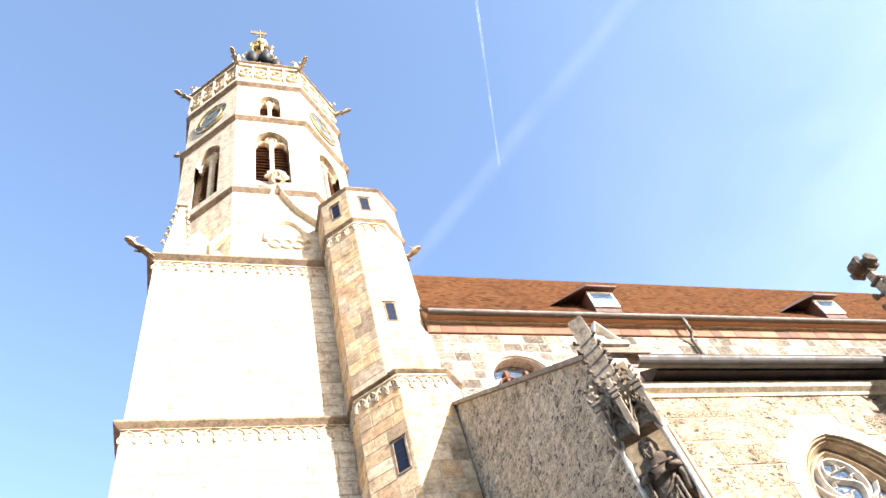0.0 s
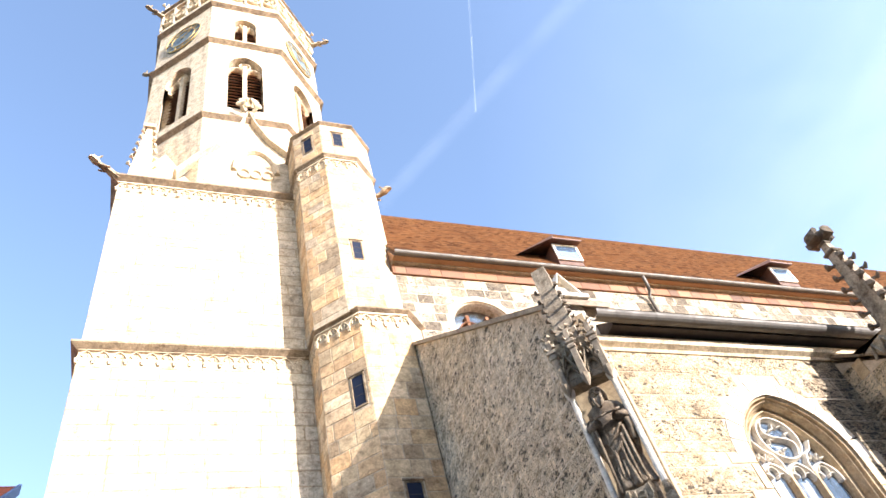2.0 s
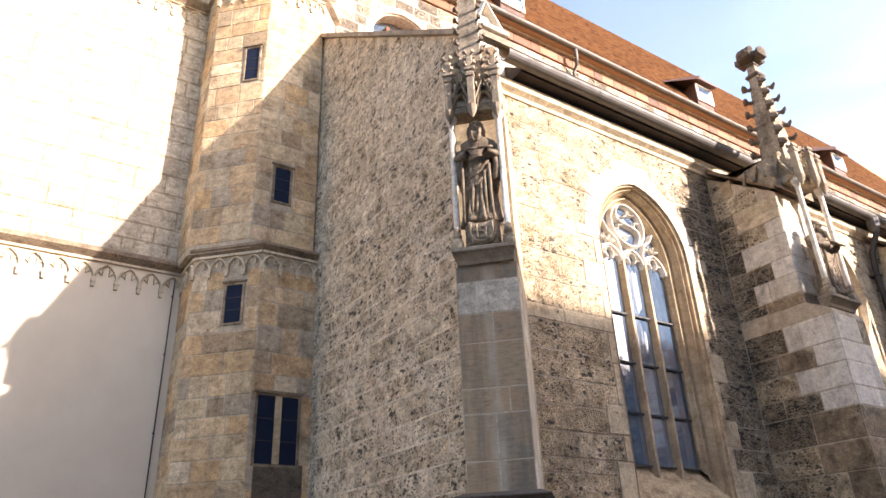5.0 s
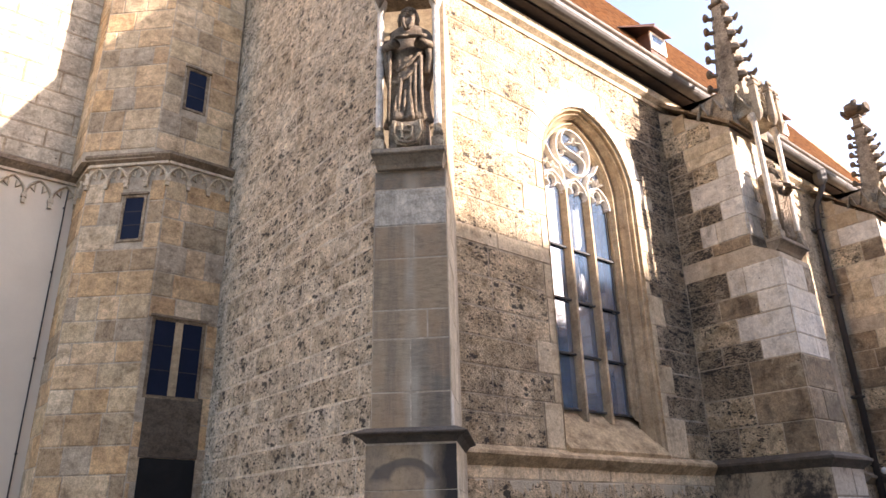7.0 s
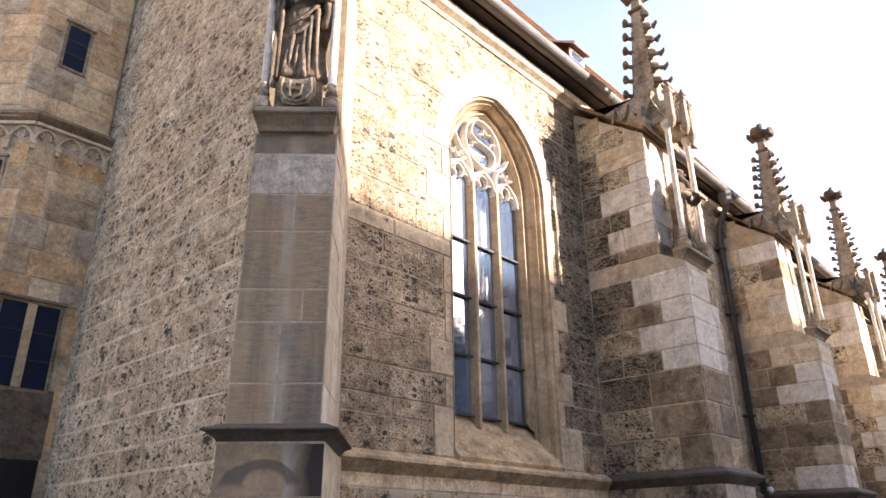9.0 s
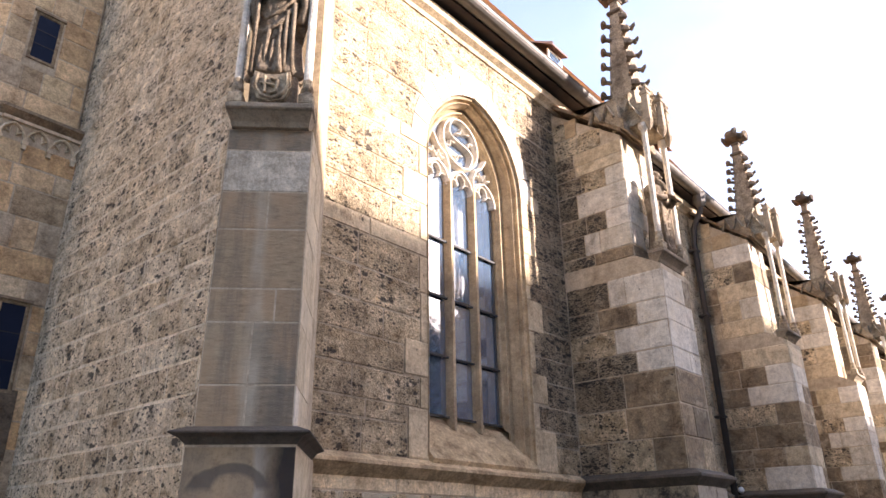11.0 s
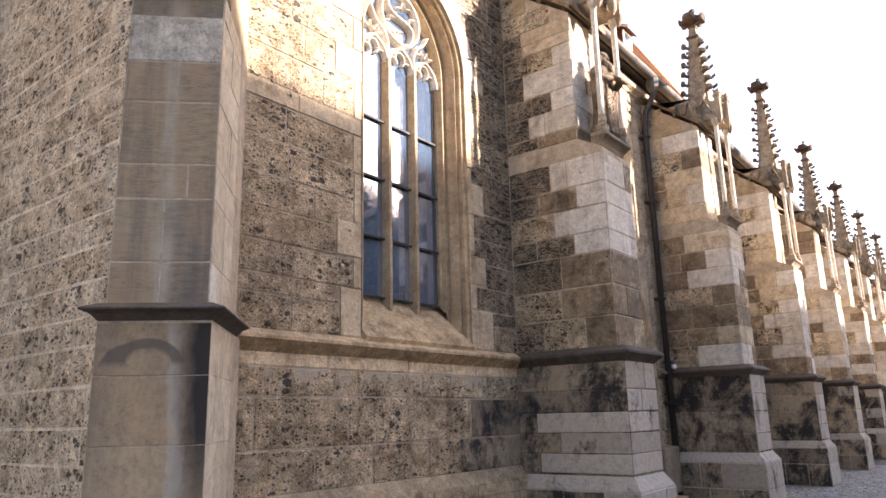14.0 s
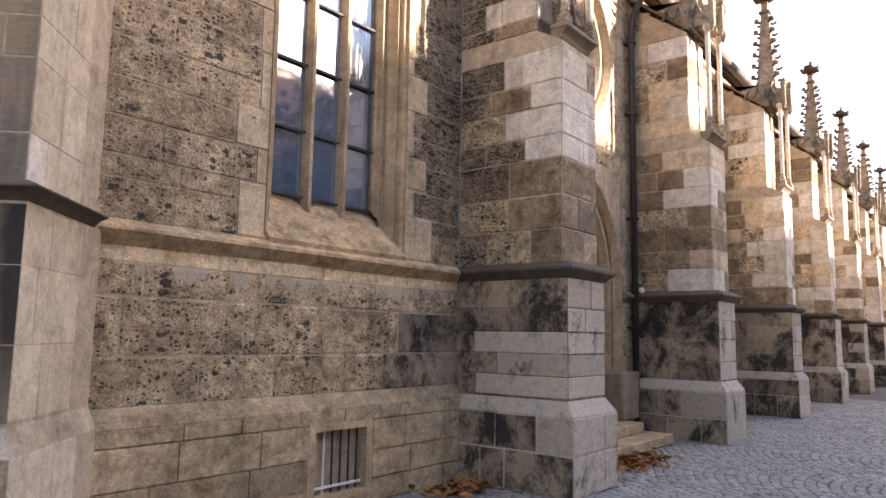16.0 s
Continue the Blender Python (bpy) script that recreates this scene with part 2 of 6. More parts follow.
M_TOWER_JOINT = stone("tower_joint", [(0.30, 0.235, 0.16), (0.34, 0.27, 0.19)], 0.0, soot=0.3, mottle=0.5)
M_MORTAR_PALE = stone("pale_mortar", [(0.53, 0.465, 0.375), (0.57, 0.505, 0.41)], 0.0, soot=0.3, mottle=0.5)
M_COPING = stone("weathered_coping", [(0.20, 0.155, 0.115), (0.23, 0.18, 0.13)], 0.0, soot=0.5, mottle=0.6)
M_SOOTY = stone("sooty_stone", [(0.085, 0.07, 0.055), (0.15, 0.122, 0.092), (0.06, 0.05, 0.04)], 0.0, soot=0.6, mottle=0.6)


def crust_stone(name, tones, edge):
    """Blocks under a ragged black crust that spreads over their joints; edge sets how much is covered."""
    n = Nodes(name)
    k = len(tones)
    base = n.ramp(n.random(False), [((i + 0.5) / k, c) for i, c in enumerate(tones)])
    base = n.mix(0.6, base, n.ramp(n.noise(15, 10, 0.82), [(0.33, (0.4, 0.37, 0.34)), (0.5, (1.0, 0.98, 0.95)), (0.66, (1.35, 1.3, 1.25))]), "MULTIPLY")
    run = n.noise(1.0, 9, 0.74, n.stretched(1.7, 1.7, 1.3), 0.3)
    crumbs = n.maths("MULTIPLY", n.noise(22, 6, 0.75), 0.22)
    crust = n.grey(n.maths("ADD", run, crumbs), edge, edge + 0.13, 0.0, 0.96)
    base = n.mix(crust, base, (0.022, 0.018, 0.016))
    return n.done(base, 0.92, n.noise(18, 9, 0.76), 0.014)


M_CRUST = crust_stone("crusted_brown_stone", [(0.33, 0.26, 0.18), (0.24, 0.19, 0.135), (0.38, 0.305, 0.21)], 0.55)
M_CRUST_PALE = crust_stone("crusted_pale_stone", [(0.46, 0.405, 0.33), (0.52, 0.465, 0.385), (0.39, 0.335, 0.265)], 0.655)
M_BROWN = stone("brown_sandstone", [(0.22, 0.17, 0.115), (0.17, 0.135, 0.095), (0.27, 0.21, 0.145)], 0.1, soot=0.4, mottle=0.65, streaks=0.5)
M_QUOIN = stone("jamb_sandstone", [(0.53, 0.44, 0.315), (0.56, 0.475, 0.35), (0.48, 0.395, 0.275)], 0.15, soot=0.2, mottle=0.45, streaks=0.3)
M_GREYBLOCK = stone("grey_limestone", [(0.45, 0.415, 0.355), (0.49, 0.455, 0.39)], 0.0, soot=0.25, mottle=0.5, streaks=0.5)
M_CROCKET = stone("crocket_stone", [(0.11, 0.09, 0.072), (0.15, 0.125, 0.10), (0.08, 0.066, 0.053)], 0.0, soot=0.6, mottle=0.6)
M_SPIRE = stone("spire_stone", [(0.27, 0.23, 0.18), (0.31, 0.27, 0.215)], 0.0, soot=0.55, depth=0.014, mottle=0.7, streaks=0.5)
M_PLINTH = stone("plinth_sandstone", [(0.41, 0.335, 0.225), (0.32, 0.26, 0.18), (0.47, 0.38, 0.26), (0.36, 0.295, 0.20)], 0.0, soot=0.35, mottle=0.6, streaks=0.4)
M_BAND_STONE = stone("lime_bloomed_stone", [(0.66, 0.55, 0.39), (0.71, 0.61, 0.45), (0.58, 0.475, 0.33)], 0.1, soot=0.3, mottle=0.55, streaks=0.3)
M_STRING = stone("string_course_stone", [(0.45, 0.355, 0.235), (0.49, 0.39, 0.265), (0.40, 0.315, 0.205)], 0.0, soot=0.3, mottle=0.6, streaks=0.3)
M_FLASHING = stone("dark_ledge", [(0.075, 0.063, 0.052), (0.10, 0.085, 0.07)], 0.0, soot=0.5)


M_LIME = stone("lime_washed_tufa", TUFA_TONES, 1.4, depth=0.04, soot=0.5, pit_scale=25.0, mottle=0.75, streaks=0.25, drips=2.13)


def plain(name, colour, rough=0.5, metal=0.0, scale=8.0, vary=0.25, depth=0.002):
    n = Nodes(name)
    f = n.noise(scale, 5, 0.6)
    c = n.mix(n.grey(f, 0.3, 0.75, 0.0, vary), colour, tuple(0.35 * v for v in colour))
    g = n.noise(scale * 9, 3, 0.6)
    return n.done(c, n.grey(f, 0.3, 0.7, max(0.05, rough - 0.1), min(1, rough + 0.15)), g, depth, metal)


def tile_material(name, tones, island=True):
    n = Nodes(name)
    k = len(tones)
    c = n.ramp(n.random(island), [((i + 0.5) / k, v) for i, v in enumerate(tones)])
    c = n.mix(n.grey(n.noise(0.9, 5, 0.6), 0.45, 0.7, 0, 0.45), c, (0.13, 0.06, 0.035))
    return n.done(c, 0.8, n.noise(30, 4, 0.6), 0.004)


M_PLASTER = plain("tower_plaster", (0.69, 0.585, 0.44), 0.9, 0, 1.6, 0.14)
M_TILES = tile_material("clay_tiles", [(0.29, 0.15, 0.07), (0.34, 0.185, 0.09), (0.22, 0.11, 0.052), (0.36, 0.215, 0.115), (0.14, 0.07, 0.038)])
M_REDTILES = tile_material("red_tiles", [(0.42, 0.10, 0.055), (0.45, 0.12, 0.06)])
M_BRICKBAND = plain("terracotta_eave", (0.22, 0.095, 0.045), 0.85, 0, 1.6, 0.8)
M_ZINC = plain("zinc", (0.12, 0.105, 0.09), 0.6, 0.2, 5.0, 0.4)
M_DARKPIPE = plain("dark_pipe", (0.05, 0.042, 0.038), 0.5, 0.3, 5.0, 0.3)
M_DARKWOOD = plain("dark_wood", (0.10, 0.045, 0.03), 0.7, 0, 6.0, 0.4)
# dark board brown, taken near black for the shade under the eaves
M_SOFFIT_SHADE = plain("shaded_soffit", (0.035, 0.022, 0.016), 0.85, 0, 5.0, 0.4)
M_TERRACOTTA = tile_material("terracotta_blocks", [(0.22, 0.095, 0.045), (0.14, 0.062, 0.035), (0.28, 0.155, 0.085), (0.09, 0.045, 0.028), (0.24, 0.11, 0.055)])
M_LOUVRE = plain("louvre_wood", (0.30, 0.17, 0.11), 0.8, 0, 8.0, 0.4)
M_IRON = plain("black_iron", (0.025, 0.024, 0.024), 0.65, 0.1, 12.0, 0.3)
M_GOLD = plain("gilding", (0.55, 0.38, 0.16), 0.35, 0.9, 8.0, 0.25)
M_COPPER = plain("dark_dome", (0.022, 0.024, 0.026), 0.6, 0.2, 4.0, 0.3)
M_DIAL = plain("blue_dial", (0.11, 0.15, 0.17), 0.6, 0, 6.0, 0.3)
M_WHITE = plain("white_paint", (0.78, 0.77, 0.74), 0.5, 0, 8.0, 0.06)
M_YELLOW = plain("ochre_render", (0.34, 0.20, 0.11), 0.9, 0, 2.0, 0.15)
M_BLUE = plain("blue_paint", (0.12, 0.17, 0.30), 0.6, 0, 6.0, 0.2)
# near-black colour that paints the shade inside openings
M_ROOM_SHADE = plain("interior_shade", (0.008, 0.007, 0.006), 0.95, 0, 4.0, 0.3)
M_LEAF = tile_material("dry_leaves", [(0.30, 0.12, 0.03), (0.38, 0.18, 0.05), (0.22, 0.085, 0.025)])
M_EARTH = plain("earth_joint", (0.14, 0.125, 0.105), 0.95, 0, 12.0, 0.4, 0.01)
M_SETT = stone("granite_setts", [(0.25, 0.25, 0.25), (0.31, 0.31, 0.305), (0.21, 0.21, 0.21), (0.28, 0.265, 0.25)], 0.0, island=True, soot=0.2, depth=0.006, rough=0.7)
M_FACADE = plain("street_facade", (0.36, 0.345, 0.33), 0.9, 0, 1.0, 0.15)


def glass_material():
    n = Nodes("leaded_glass")
    f = n.noise(2.2, 3, 0.5)
    c = n.mix(f, (0.045, 0.085, 0.14), (0.09, 0.15, 0.235))
    m = n.done(c, 0.06, n.noise(3.5, 3, 0.5), 0.006)
    n.b.inputs["Specular IOR Level"].default_value = 1.0
    n.b.inputs["Coat Weight"].default_value = 1.0
    n.b.inputs["Coat IOR"].default_value = 3.0
    n.b.inputs["Coat Roughness"].default_value = 0.04
    return m


M_GLASS = glass_material()
M_BLUEGLASS = plain("dark_blue_glass", (0.016, 0.022, 0.042), 0.6, 0, 4.0, 0.3, 0.0)
M_BLUEGLASS.node_tree.nodes["Principled BSDF"].inputs["Specular IOR Level"].default_value = 0.06


# ---- mesh helpers ----
def mesh_object(name, bm, material, smooth=False):
    me = bpy.data.meshes.new(name)
    bmesh.ops.recalc_face_normals(bm, faces=bm.faces)
    bm.to_mesh(me)
    bm.free()
    if smooth:
        for p in me.polygons:
            p.use_smooth = True
    me.materials.append(material)
    return new(name, me)


def part(name, bm, material, parent, label="", smooth=False):
    ob = mesh_object(name, bm, material, smooth)
    ob.parent = parent
    return tagged(ob, label)


def thing(name, label, category, m=None, group="", kind=""):
    ob = new(name)
    ob.empty_display_size = 0.2
    ob.matrix_world = m or Matrix()
    return tagged(ob, label, category, group, kind)


def B():
    return bmesh.new()


def box(bm, x0, x1, y0, y1, z0, z1, m=None, bevel=0.0):
    r = bmesh.ops.create_cube(bm, size=1.0)
    vs = r["verts"]
    for v in vs:
        v.co = Vector((x0 + (v.co.x + 0.5) * (x1 - x0), y0 + (v.co.y + 0.5) * (y1 - y0), z0 + (v.co.z + 0.5) * (z1 - z0)))
    if bevel:
        es = list({e for v in vs for e in v.link_edges})
        out = bmesh.ops.bevel(bm, geom=es, offset=bevel, segments=1, affect="EDGES", profile=0.5)
        vs = list({v for f in out["faces"] for v in f.verts} | {v for v in vs if v.is_valid})
    if m is not None:
        bmesh.ops.transform(bm, matrix=m, verts=vs)
    return vs


def ring_prism(bm, rings, closed=True, cap=True, m=None):
    """A skin over rings of points (each ring the same count)."""
    rows = [[bm.verts.new(m @ Vector(p) if m is not None else p) for p in r] for r in rings]
    k = len(rows[0])
    for a, b in zip(rows, rows[1:]):
        for i in range(k if closed else k - 1):
            j = (i + 1) % k
            try:
                bm.faces.new((a[i], a[j], b[j], b[i]))
            except ValueError:
                pass
    if cap:
        for r in (rows[0], rows[-1]):
            try:
                bm.faces.new(r)
            except ValueError:
                pass
    return rows


def circle(r, z, k=12, cx=0.0, cy=0.0, turn=0.0):
    return [(cx + r * math.cos(turn + 2 * math.pi * i / k), cy + r * math.sin(turn + 2 * math.pi * i / k), z) for i in range(k)]


def lathe(bm, profile, k=12, m=None, turn=0.0):
    """A turned body from (radius, height) pairs."""
    ring_prism(bm, [circle(max(r, 0.001), z, k, turn=turn) for r, z in profile], m=m)


def tube(bm, pts, r, k=8, m=None):
    """A round bar along a line of points."""
    pts = [Vector(p) for p in pts]
    rings = []
    for i, p in enumerate(pts):
        d = (pts[min(i + 1, len(pts) - 1)] - pts[max(i - 1, 0)]).normalized()
        a = d.cross(Vector((0.31, 0.17, 0.93)) if abs(d.z) < 0.9 else Vector((1, 0, 0))).normalized()
        b = d.cross(a)
        rings.append([tuple(p + r * (a * math.cos(2 * math.pi * j / k) + b * math.sin(2 * math.pi * j / k))) for j in range(k)])
    ring_prism(bm, rings, m=m)


def bar(bm, pts, w, y0, y1, m=None, closed=False):
    """A flat moulded bar that follows (x, z) points in an upright plane, chamfered to the front y0."""
    n = len(pts)
    rings = []
    for i, (x, z) in enumerate(pts):
        if closed:
            ax, az = pts[(i - 1) % n]
            bx, bz = pts[(i + 1) % n]
        else:
            ax, az = pts[max(i - 1, 0)]
            bx, bz = pts[min(i + 1, n - 1)]
        dx, dz = bx - ax, bz - az
        l = math.hypot(dx, dz) or 1.0
        px, pz = -dz / l, dx / l
        ym = y0 + 0.45 * (y1 - y0)
        rings.append([(x + s * w * px, y, z + s * w * pz) for s, y in ((-0.5, y1), (-0.5, ym), (-0.16, y0), (0.16, y0), (0.5, ym), (0.5, y1))])
    if closed:
        rings.append(rings[0])
    ring_prism(bm, rings, cap=not closed, m=m)


def plane_frame(origin, inward):
    """Upright plane: x runs to the right as seen from the front, y goes into the wall, z up."""
    d = Vector((inward[0], inward[1], 0)).normalized()
    u = Vector((d.y, -d.x, 0))
    m = Matrix(((u.x, d.x, 0, origin[0]), (u.y, d.y, 0, origin[1]), (0, 0, 1, origin[2]), (0, 0, 0, 1)))
    return m


def arch_z(d, a, rise):
    """Height of a pointed arch over its springing, d off its middle."""
    d = min(abs(d), a)
    R = (a * a + rise * rise) / (2 * a)
    return math.sqrt(max(0.0, R * R - (d + R - a) ** 2))


def outline(cx, a, sill, spring, rise, k=12):
    pts = [(cx - a, sill), (cx - a, spring)]
    for i in range(1, 2 * k):
        d = -a * math.cos(math.pi * i / (2 * k))
        pts.append((cx + d, spring + arch_z(d, a, rise)))
    return pts + [(cx + a, spring), (cx + a, sill)]


def pierced_wall(bm, x0, x1, z0, top, thick, holes, m=None, step=0.6):
    """A wall sheet with thickness; holes are (cx, a, bottom(d), upper(d)); top(x) gives its upper edge."""
    xs = {x0, x1}
    n = max(1, int((x1 - x0) / step))
    xs |= {x0 + (x1 - x0) * i / n for i in range(n + 1)}
    for cx, a, lo, hi in holes:
        xs = {x for x in xs if not (cx - a - 0.02 < x < cx + a + 0.02)}
        xs |= {cx - a * math.cos(math.pi * i / 20) for i in range(21)}
    xs = sorted(xs | {x0, x1})

    def quad(*ps):
        bm.faces.new([bm.verts.new(m @ Vector(p) if m is not None else p) for p in ps])

    for xa, xb in zip(xs, xs[1:]):
        mid = 0.5 * (xa + xb)
        h = next((h for h in holes if abs(mid - h[0]) < h[1]), None)
        if h:
            cx, a, lo, hi = h
            spans = [((z0, z0), (lo(xa - cx), lo(xb - cx))), ((hi(xa - cx), hi(xb - cx)), (top(xa), top(xb)))]
        else:
            spans = [((z0, z0), (top(xa), top(xb)))]
        for (la, lb), (ta, tb) in spans:
            if ta - la < 1e-4 and tb - lb < 1e-4:
                continue
            quad((xa, 0, la), (xb, 0, lb), (xb, 0, tb), (xa, 0, ta))
            quad((xa, thick, la), (xa, thick, ta), (xb, thick, tb), (xb, thick, lb))
            quad((xa, 0, ta), (xb, 0, tb), (xb, thick, tb), (xa, thick, ta))
            quad((xa, 0, la), (xa, thick, la), (xb, thick, lb), (xb, 0, lb))
    for x, s in ((x0, 1), (x1, -1)):
        quad((x, 0, z0), (x, 0, top(x)), (x, thick, top(x)), (x, thick, z0))
    bmesh.ops.remove_doubles(bm, verts=bm.verts, dist=0.0005)


# ---- masonry ----
BLOCK = (0.7, 0.1, 0.36)


def block_points(w, h, depth, rng, jit=0.006, bev=0.014):
    j = lambda: rng.uniform(-jit, jit)
    pts = [(0, depth, 0), (w, depth, 0), (w, depth, h), (0, depth, h)]
    pts += [(x, bev * 0.8, z) for x, z in ((0, 0), (w, 0), (w, h), (0, h))]
    b = bev
    pts += [(b + j(), j() * 0.6, b + j()), (w - b + j(), j() * 0.6, b + j()), (w - b + j(), j() * 0.6, h - b + j()), (b + j(), j() * 0.6, h - b + j())]
    faces = []
    for i in range(4):
        k = (i + 1) % 4
        faces += [(i, k, 4 + k, 4 + i), (4 + i, 4 + k, 8 + k, 8 + i)]
    faces.append((8, 9, 10, 11))
    return pts, faces


def block_meshes(name, count=6, jit=0.006, bev=0.012):
    out = []
    rng = random.Random(5)
    for i in range(count):
        pts, faces = block_points(BLOCK[0], BLOCK[2], BLOCK[1], rng, jit, bev)
        me = bpy.data.meshes.new(name)
        me.from_pydata(pts, [], faces)
        me.materials.append(M_TUFA)
        out.append(me)
    return out


BLOCKS = block_meshes("stone_block")
FINE = block_meshes("ashlar_block", 4, 0.002, 0.004)


def courses(z0, z1, h, rng, vary=0.18):
    n = max(1, round((z1 - z0) / h))
    hs = [h * rng.uniform(1 - vary, 1 + vary) for _ in range(n)]
    k = (z1 - z0) / sum(hs)
    out, z = [], z0
    for v in hs:
        out.append((z, z + v * k))
        z += v * k
    return out


def layout(x0, x1, rows, lo, hi, rng, cut=None):
    """Blocks (xa, xb, za, zb) in bond; cut(za, zb) gives stretches (a, b) to leave free."""
    out = []
    for za, zb in rows:
        free = [(x0, x1)]
        for a, b in (cut(za, zb) if cut else []):
            nxt = []
            for p, q in free:
                if b <= p or a >= q:
                    nxt.append((p, q))
                else:
                    if a - p > 0.04:
                        nxt.append((p, a))
                    if q - b > 0.04:
                        nxt.append((b, q))
            free = nxt
        for p, q in free:
            x = p
            first = True
            while x < q - 1e-6:
                w = rng.uniform(lo, hi) * (rng.uniform(0.85 if lo >= 0.5 else 0.45, 1.0) if first else 1.0)
                first = False
                if q - x - w < lo * 0.55:
                    w = q - x
                out.append((x, x + w, za, zb))
                x += w
    return out


def lay_parts(parent, m, blocks, pick, rng, joint=0.014, proud=0.012, depth=0.1, name="stone", meshes=None):
    """Each block an object of its own on a shared mesh."""
    for xa, xb, za, zb in blocks:
        ob = new(name, rng.choice(meshes or BLOCKS))
        sx, sz = (xb - xa - joint) / BLOCK[0], (zb - za - joint) / BLOCK[2]
        at = Matrix.Translation((xa + joint / 2, -rng.uniform(0.4, 1.0) * proud, za + joint / 2))
        ob.parent = parent
        ob.matrix_world = m @ at @ Matrix.Diagonal((sx, depth / BLOCK[1], sz, 1))
        ob.material_slots[0].link = "OBJECT"
        ob.material_slots[0].material = pick(xa, xb, za, zb)


def lay_joined(name, parent, sets, material, rng, joint=0.014, proud=0.012, depth=0.06):
    """Blocks that lie far off, as one mesh; sets are (frame, blocks)."""
    pts, faces = [], []
    for m, blocks in sets:
        for xa, xb, za, zb in blocks:
            p, f = block_points(xb - xa - joint, zb - za - joint, depth, rng, 0.004)
            off = Vector((xa + joint / 2, -rng.uniform(0.4, 1.0) * proud, za + joint / 2))
            k = len(pts)
            pts += [tuple(m @ (Vector(q) + off)) for q in p]
            faces += [tuple(k + i for i in q) for q in f]
    me = bpy.data.meshes.new(name)
    me.from_pydata(pts, [], faces)
    me.materials.append(material)
    ob = new(name, me)
    ob.parent = parent
    return tagged(ob, kind="stuff")


def frieze(bm, m, width, z, pitch, y=-0.05, tall=1.0):
    """A blind arcade of small pointed arches with pendants under a ledge."""
    n = max(1, round(width / pitch))
    p = width / n
    a = 0.5 * p
    k = tall
    for i in range(n):
        cx = (i + 0.5) * p
        pts = [(cx - a * math.cos(math.pi * q / 8), z - 0.26 * k + arch_z(-a * math.cos(math.pi * q / 8), a, 0.2 * k)) for q in range(9)]
        bar(bm, pts, 0.045, y, 0.0, m)
        for s in (-1, 1):
            bar(bm, [(cx + s * a * 0.62, z - 0.16 * k), (cx + s * a * 0.3, z - 0.20 * k), (cx + s * a * 0.28, z - 0.12 * k)], 0.03, y * 0.7, 0.0, m)
        box(bm, cx - a - 0.03, cx - a + 0.03, y * 1.1, 0.0, z - 0.36 * k, z - 0.24 * k, m)
        box(bm, cx - a - 0.045, cx - a + 0.045, y * 1.3, 0.0, z - 0.30 * k, z - 0.26 * k, m)
    box(bm, 0, width, y, 0.0, z - 0.05, z, m)


# ---- plan ----
XW, YS = 6.89, 7.97          # west face and south face of the aisle
BAY = 5.38                   # from buttress to buttress
BUT = [12.3 + BAY * i for i in range(7)]
XE = 52.0                    # east end
STRING = 2.55
YC = 14.3                    # clerestory face
EAVE_A, EAVE_N = 8.42, 17.6  # gutters of aisle and nave
TX, TY, TH = 2.97, 19.47, 3.94   # tower middle and half width
rng = random.Random(11)
WIN = dict(cx=9.83, a=0.98, sill=2.62, spring=6.30, rise=1.15)
GLASS = dict(cx=9.83, a=0.73, sill=3.12, spring=6.22, rise=1.05, y=0.30)
DOOR = dict(cx=15.0, a=1.75, spring=2.75, rise=2.05)
OCU = dict(cx=15.0, z=6.75, r=1.42)

# ---- ground ----
bm = B()
box(bm, -400, 400, -400, 400, -0.5, -0.03)
tagged(mesh_object("ground", bm, M_EARTH), "grey paved ground around the church", "ground", kind="structure")

# ---- aisle walls ----
south_frame = plane_frame((0, YS + 0.012, 0), (0, 1))
bm = B()
holes = [(WIN["cx"], WIN["a"], lambda d: WIN["sill"], lambda d: WIN["spring"] + arch_z(d, WIN["a"], WIN["rise"])),
         (DOOR["cx"], DOOR["a"], lambda d: 0.0, lambda d: DOOR["spring"] + arch_z(d, DOOR["a"], DOOR["rise"]))]
pierced_wall(bm, XW + 0.012, 12.3, 0.0, lambda x: 8.36, 0.7, holes[:1], south_frame)
wall_south = tagged(mesh_object("wall_south", bm, M_MORTAR), "south aisle wall of pitted brown tufa blocks", "wall", kind="structure")
bm = B()
pierced_wall(bm, 12.3, 17.68, 0.0, lambda x: 5.15, 0.7, holes[1:], south_frame)
pierced_wall(bm, 12.3, 17.68, 5.15, lambda x: 8.36, 0.7, [(OCU["cx"], OCU["r"], lambda d: OCU["z"] - math.sqrt(max(0, OCU["r"] ** 2 - d * d)), lambda d: OCU["z"] + math.sqrt(max(0, OCU["r"] ** 2 - d * d)))], south_frame)
wall_door = tagged(mesh_object("wall_south_portal", bm, M_MORTAR), "south aisle wall around the church portal", "wall", kind="structure")
bm = B()
pierced_wall(bm, 17.68, XE, 0.0, lambda x: 8.36, 0.7, [], south_frame)
wall_east = tagged(mesh_object("wall_south_far", bm, M_MORTAR), "far stretch of the south aisle wall", "wall", kind="structure")

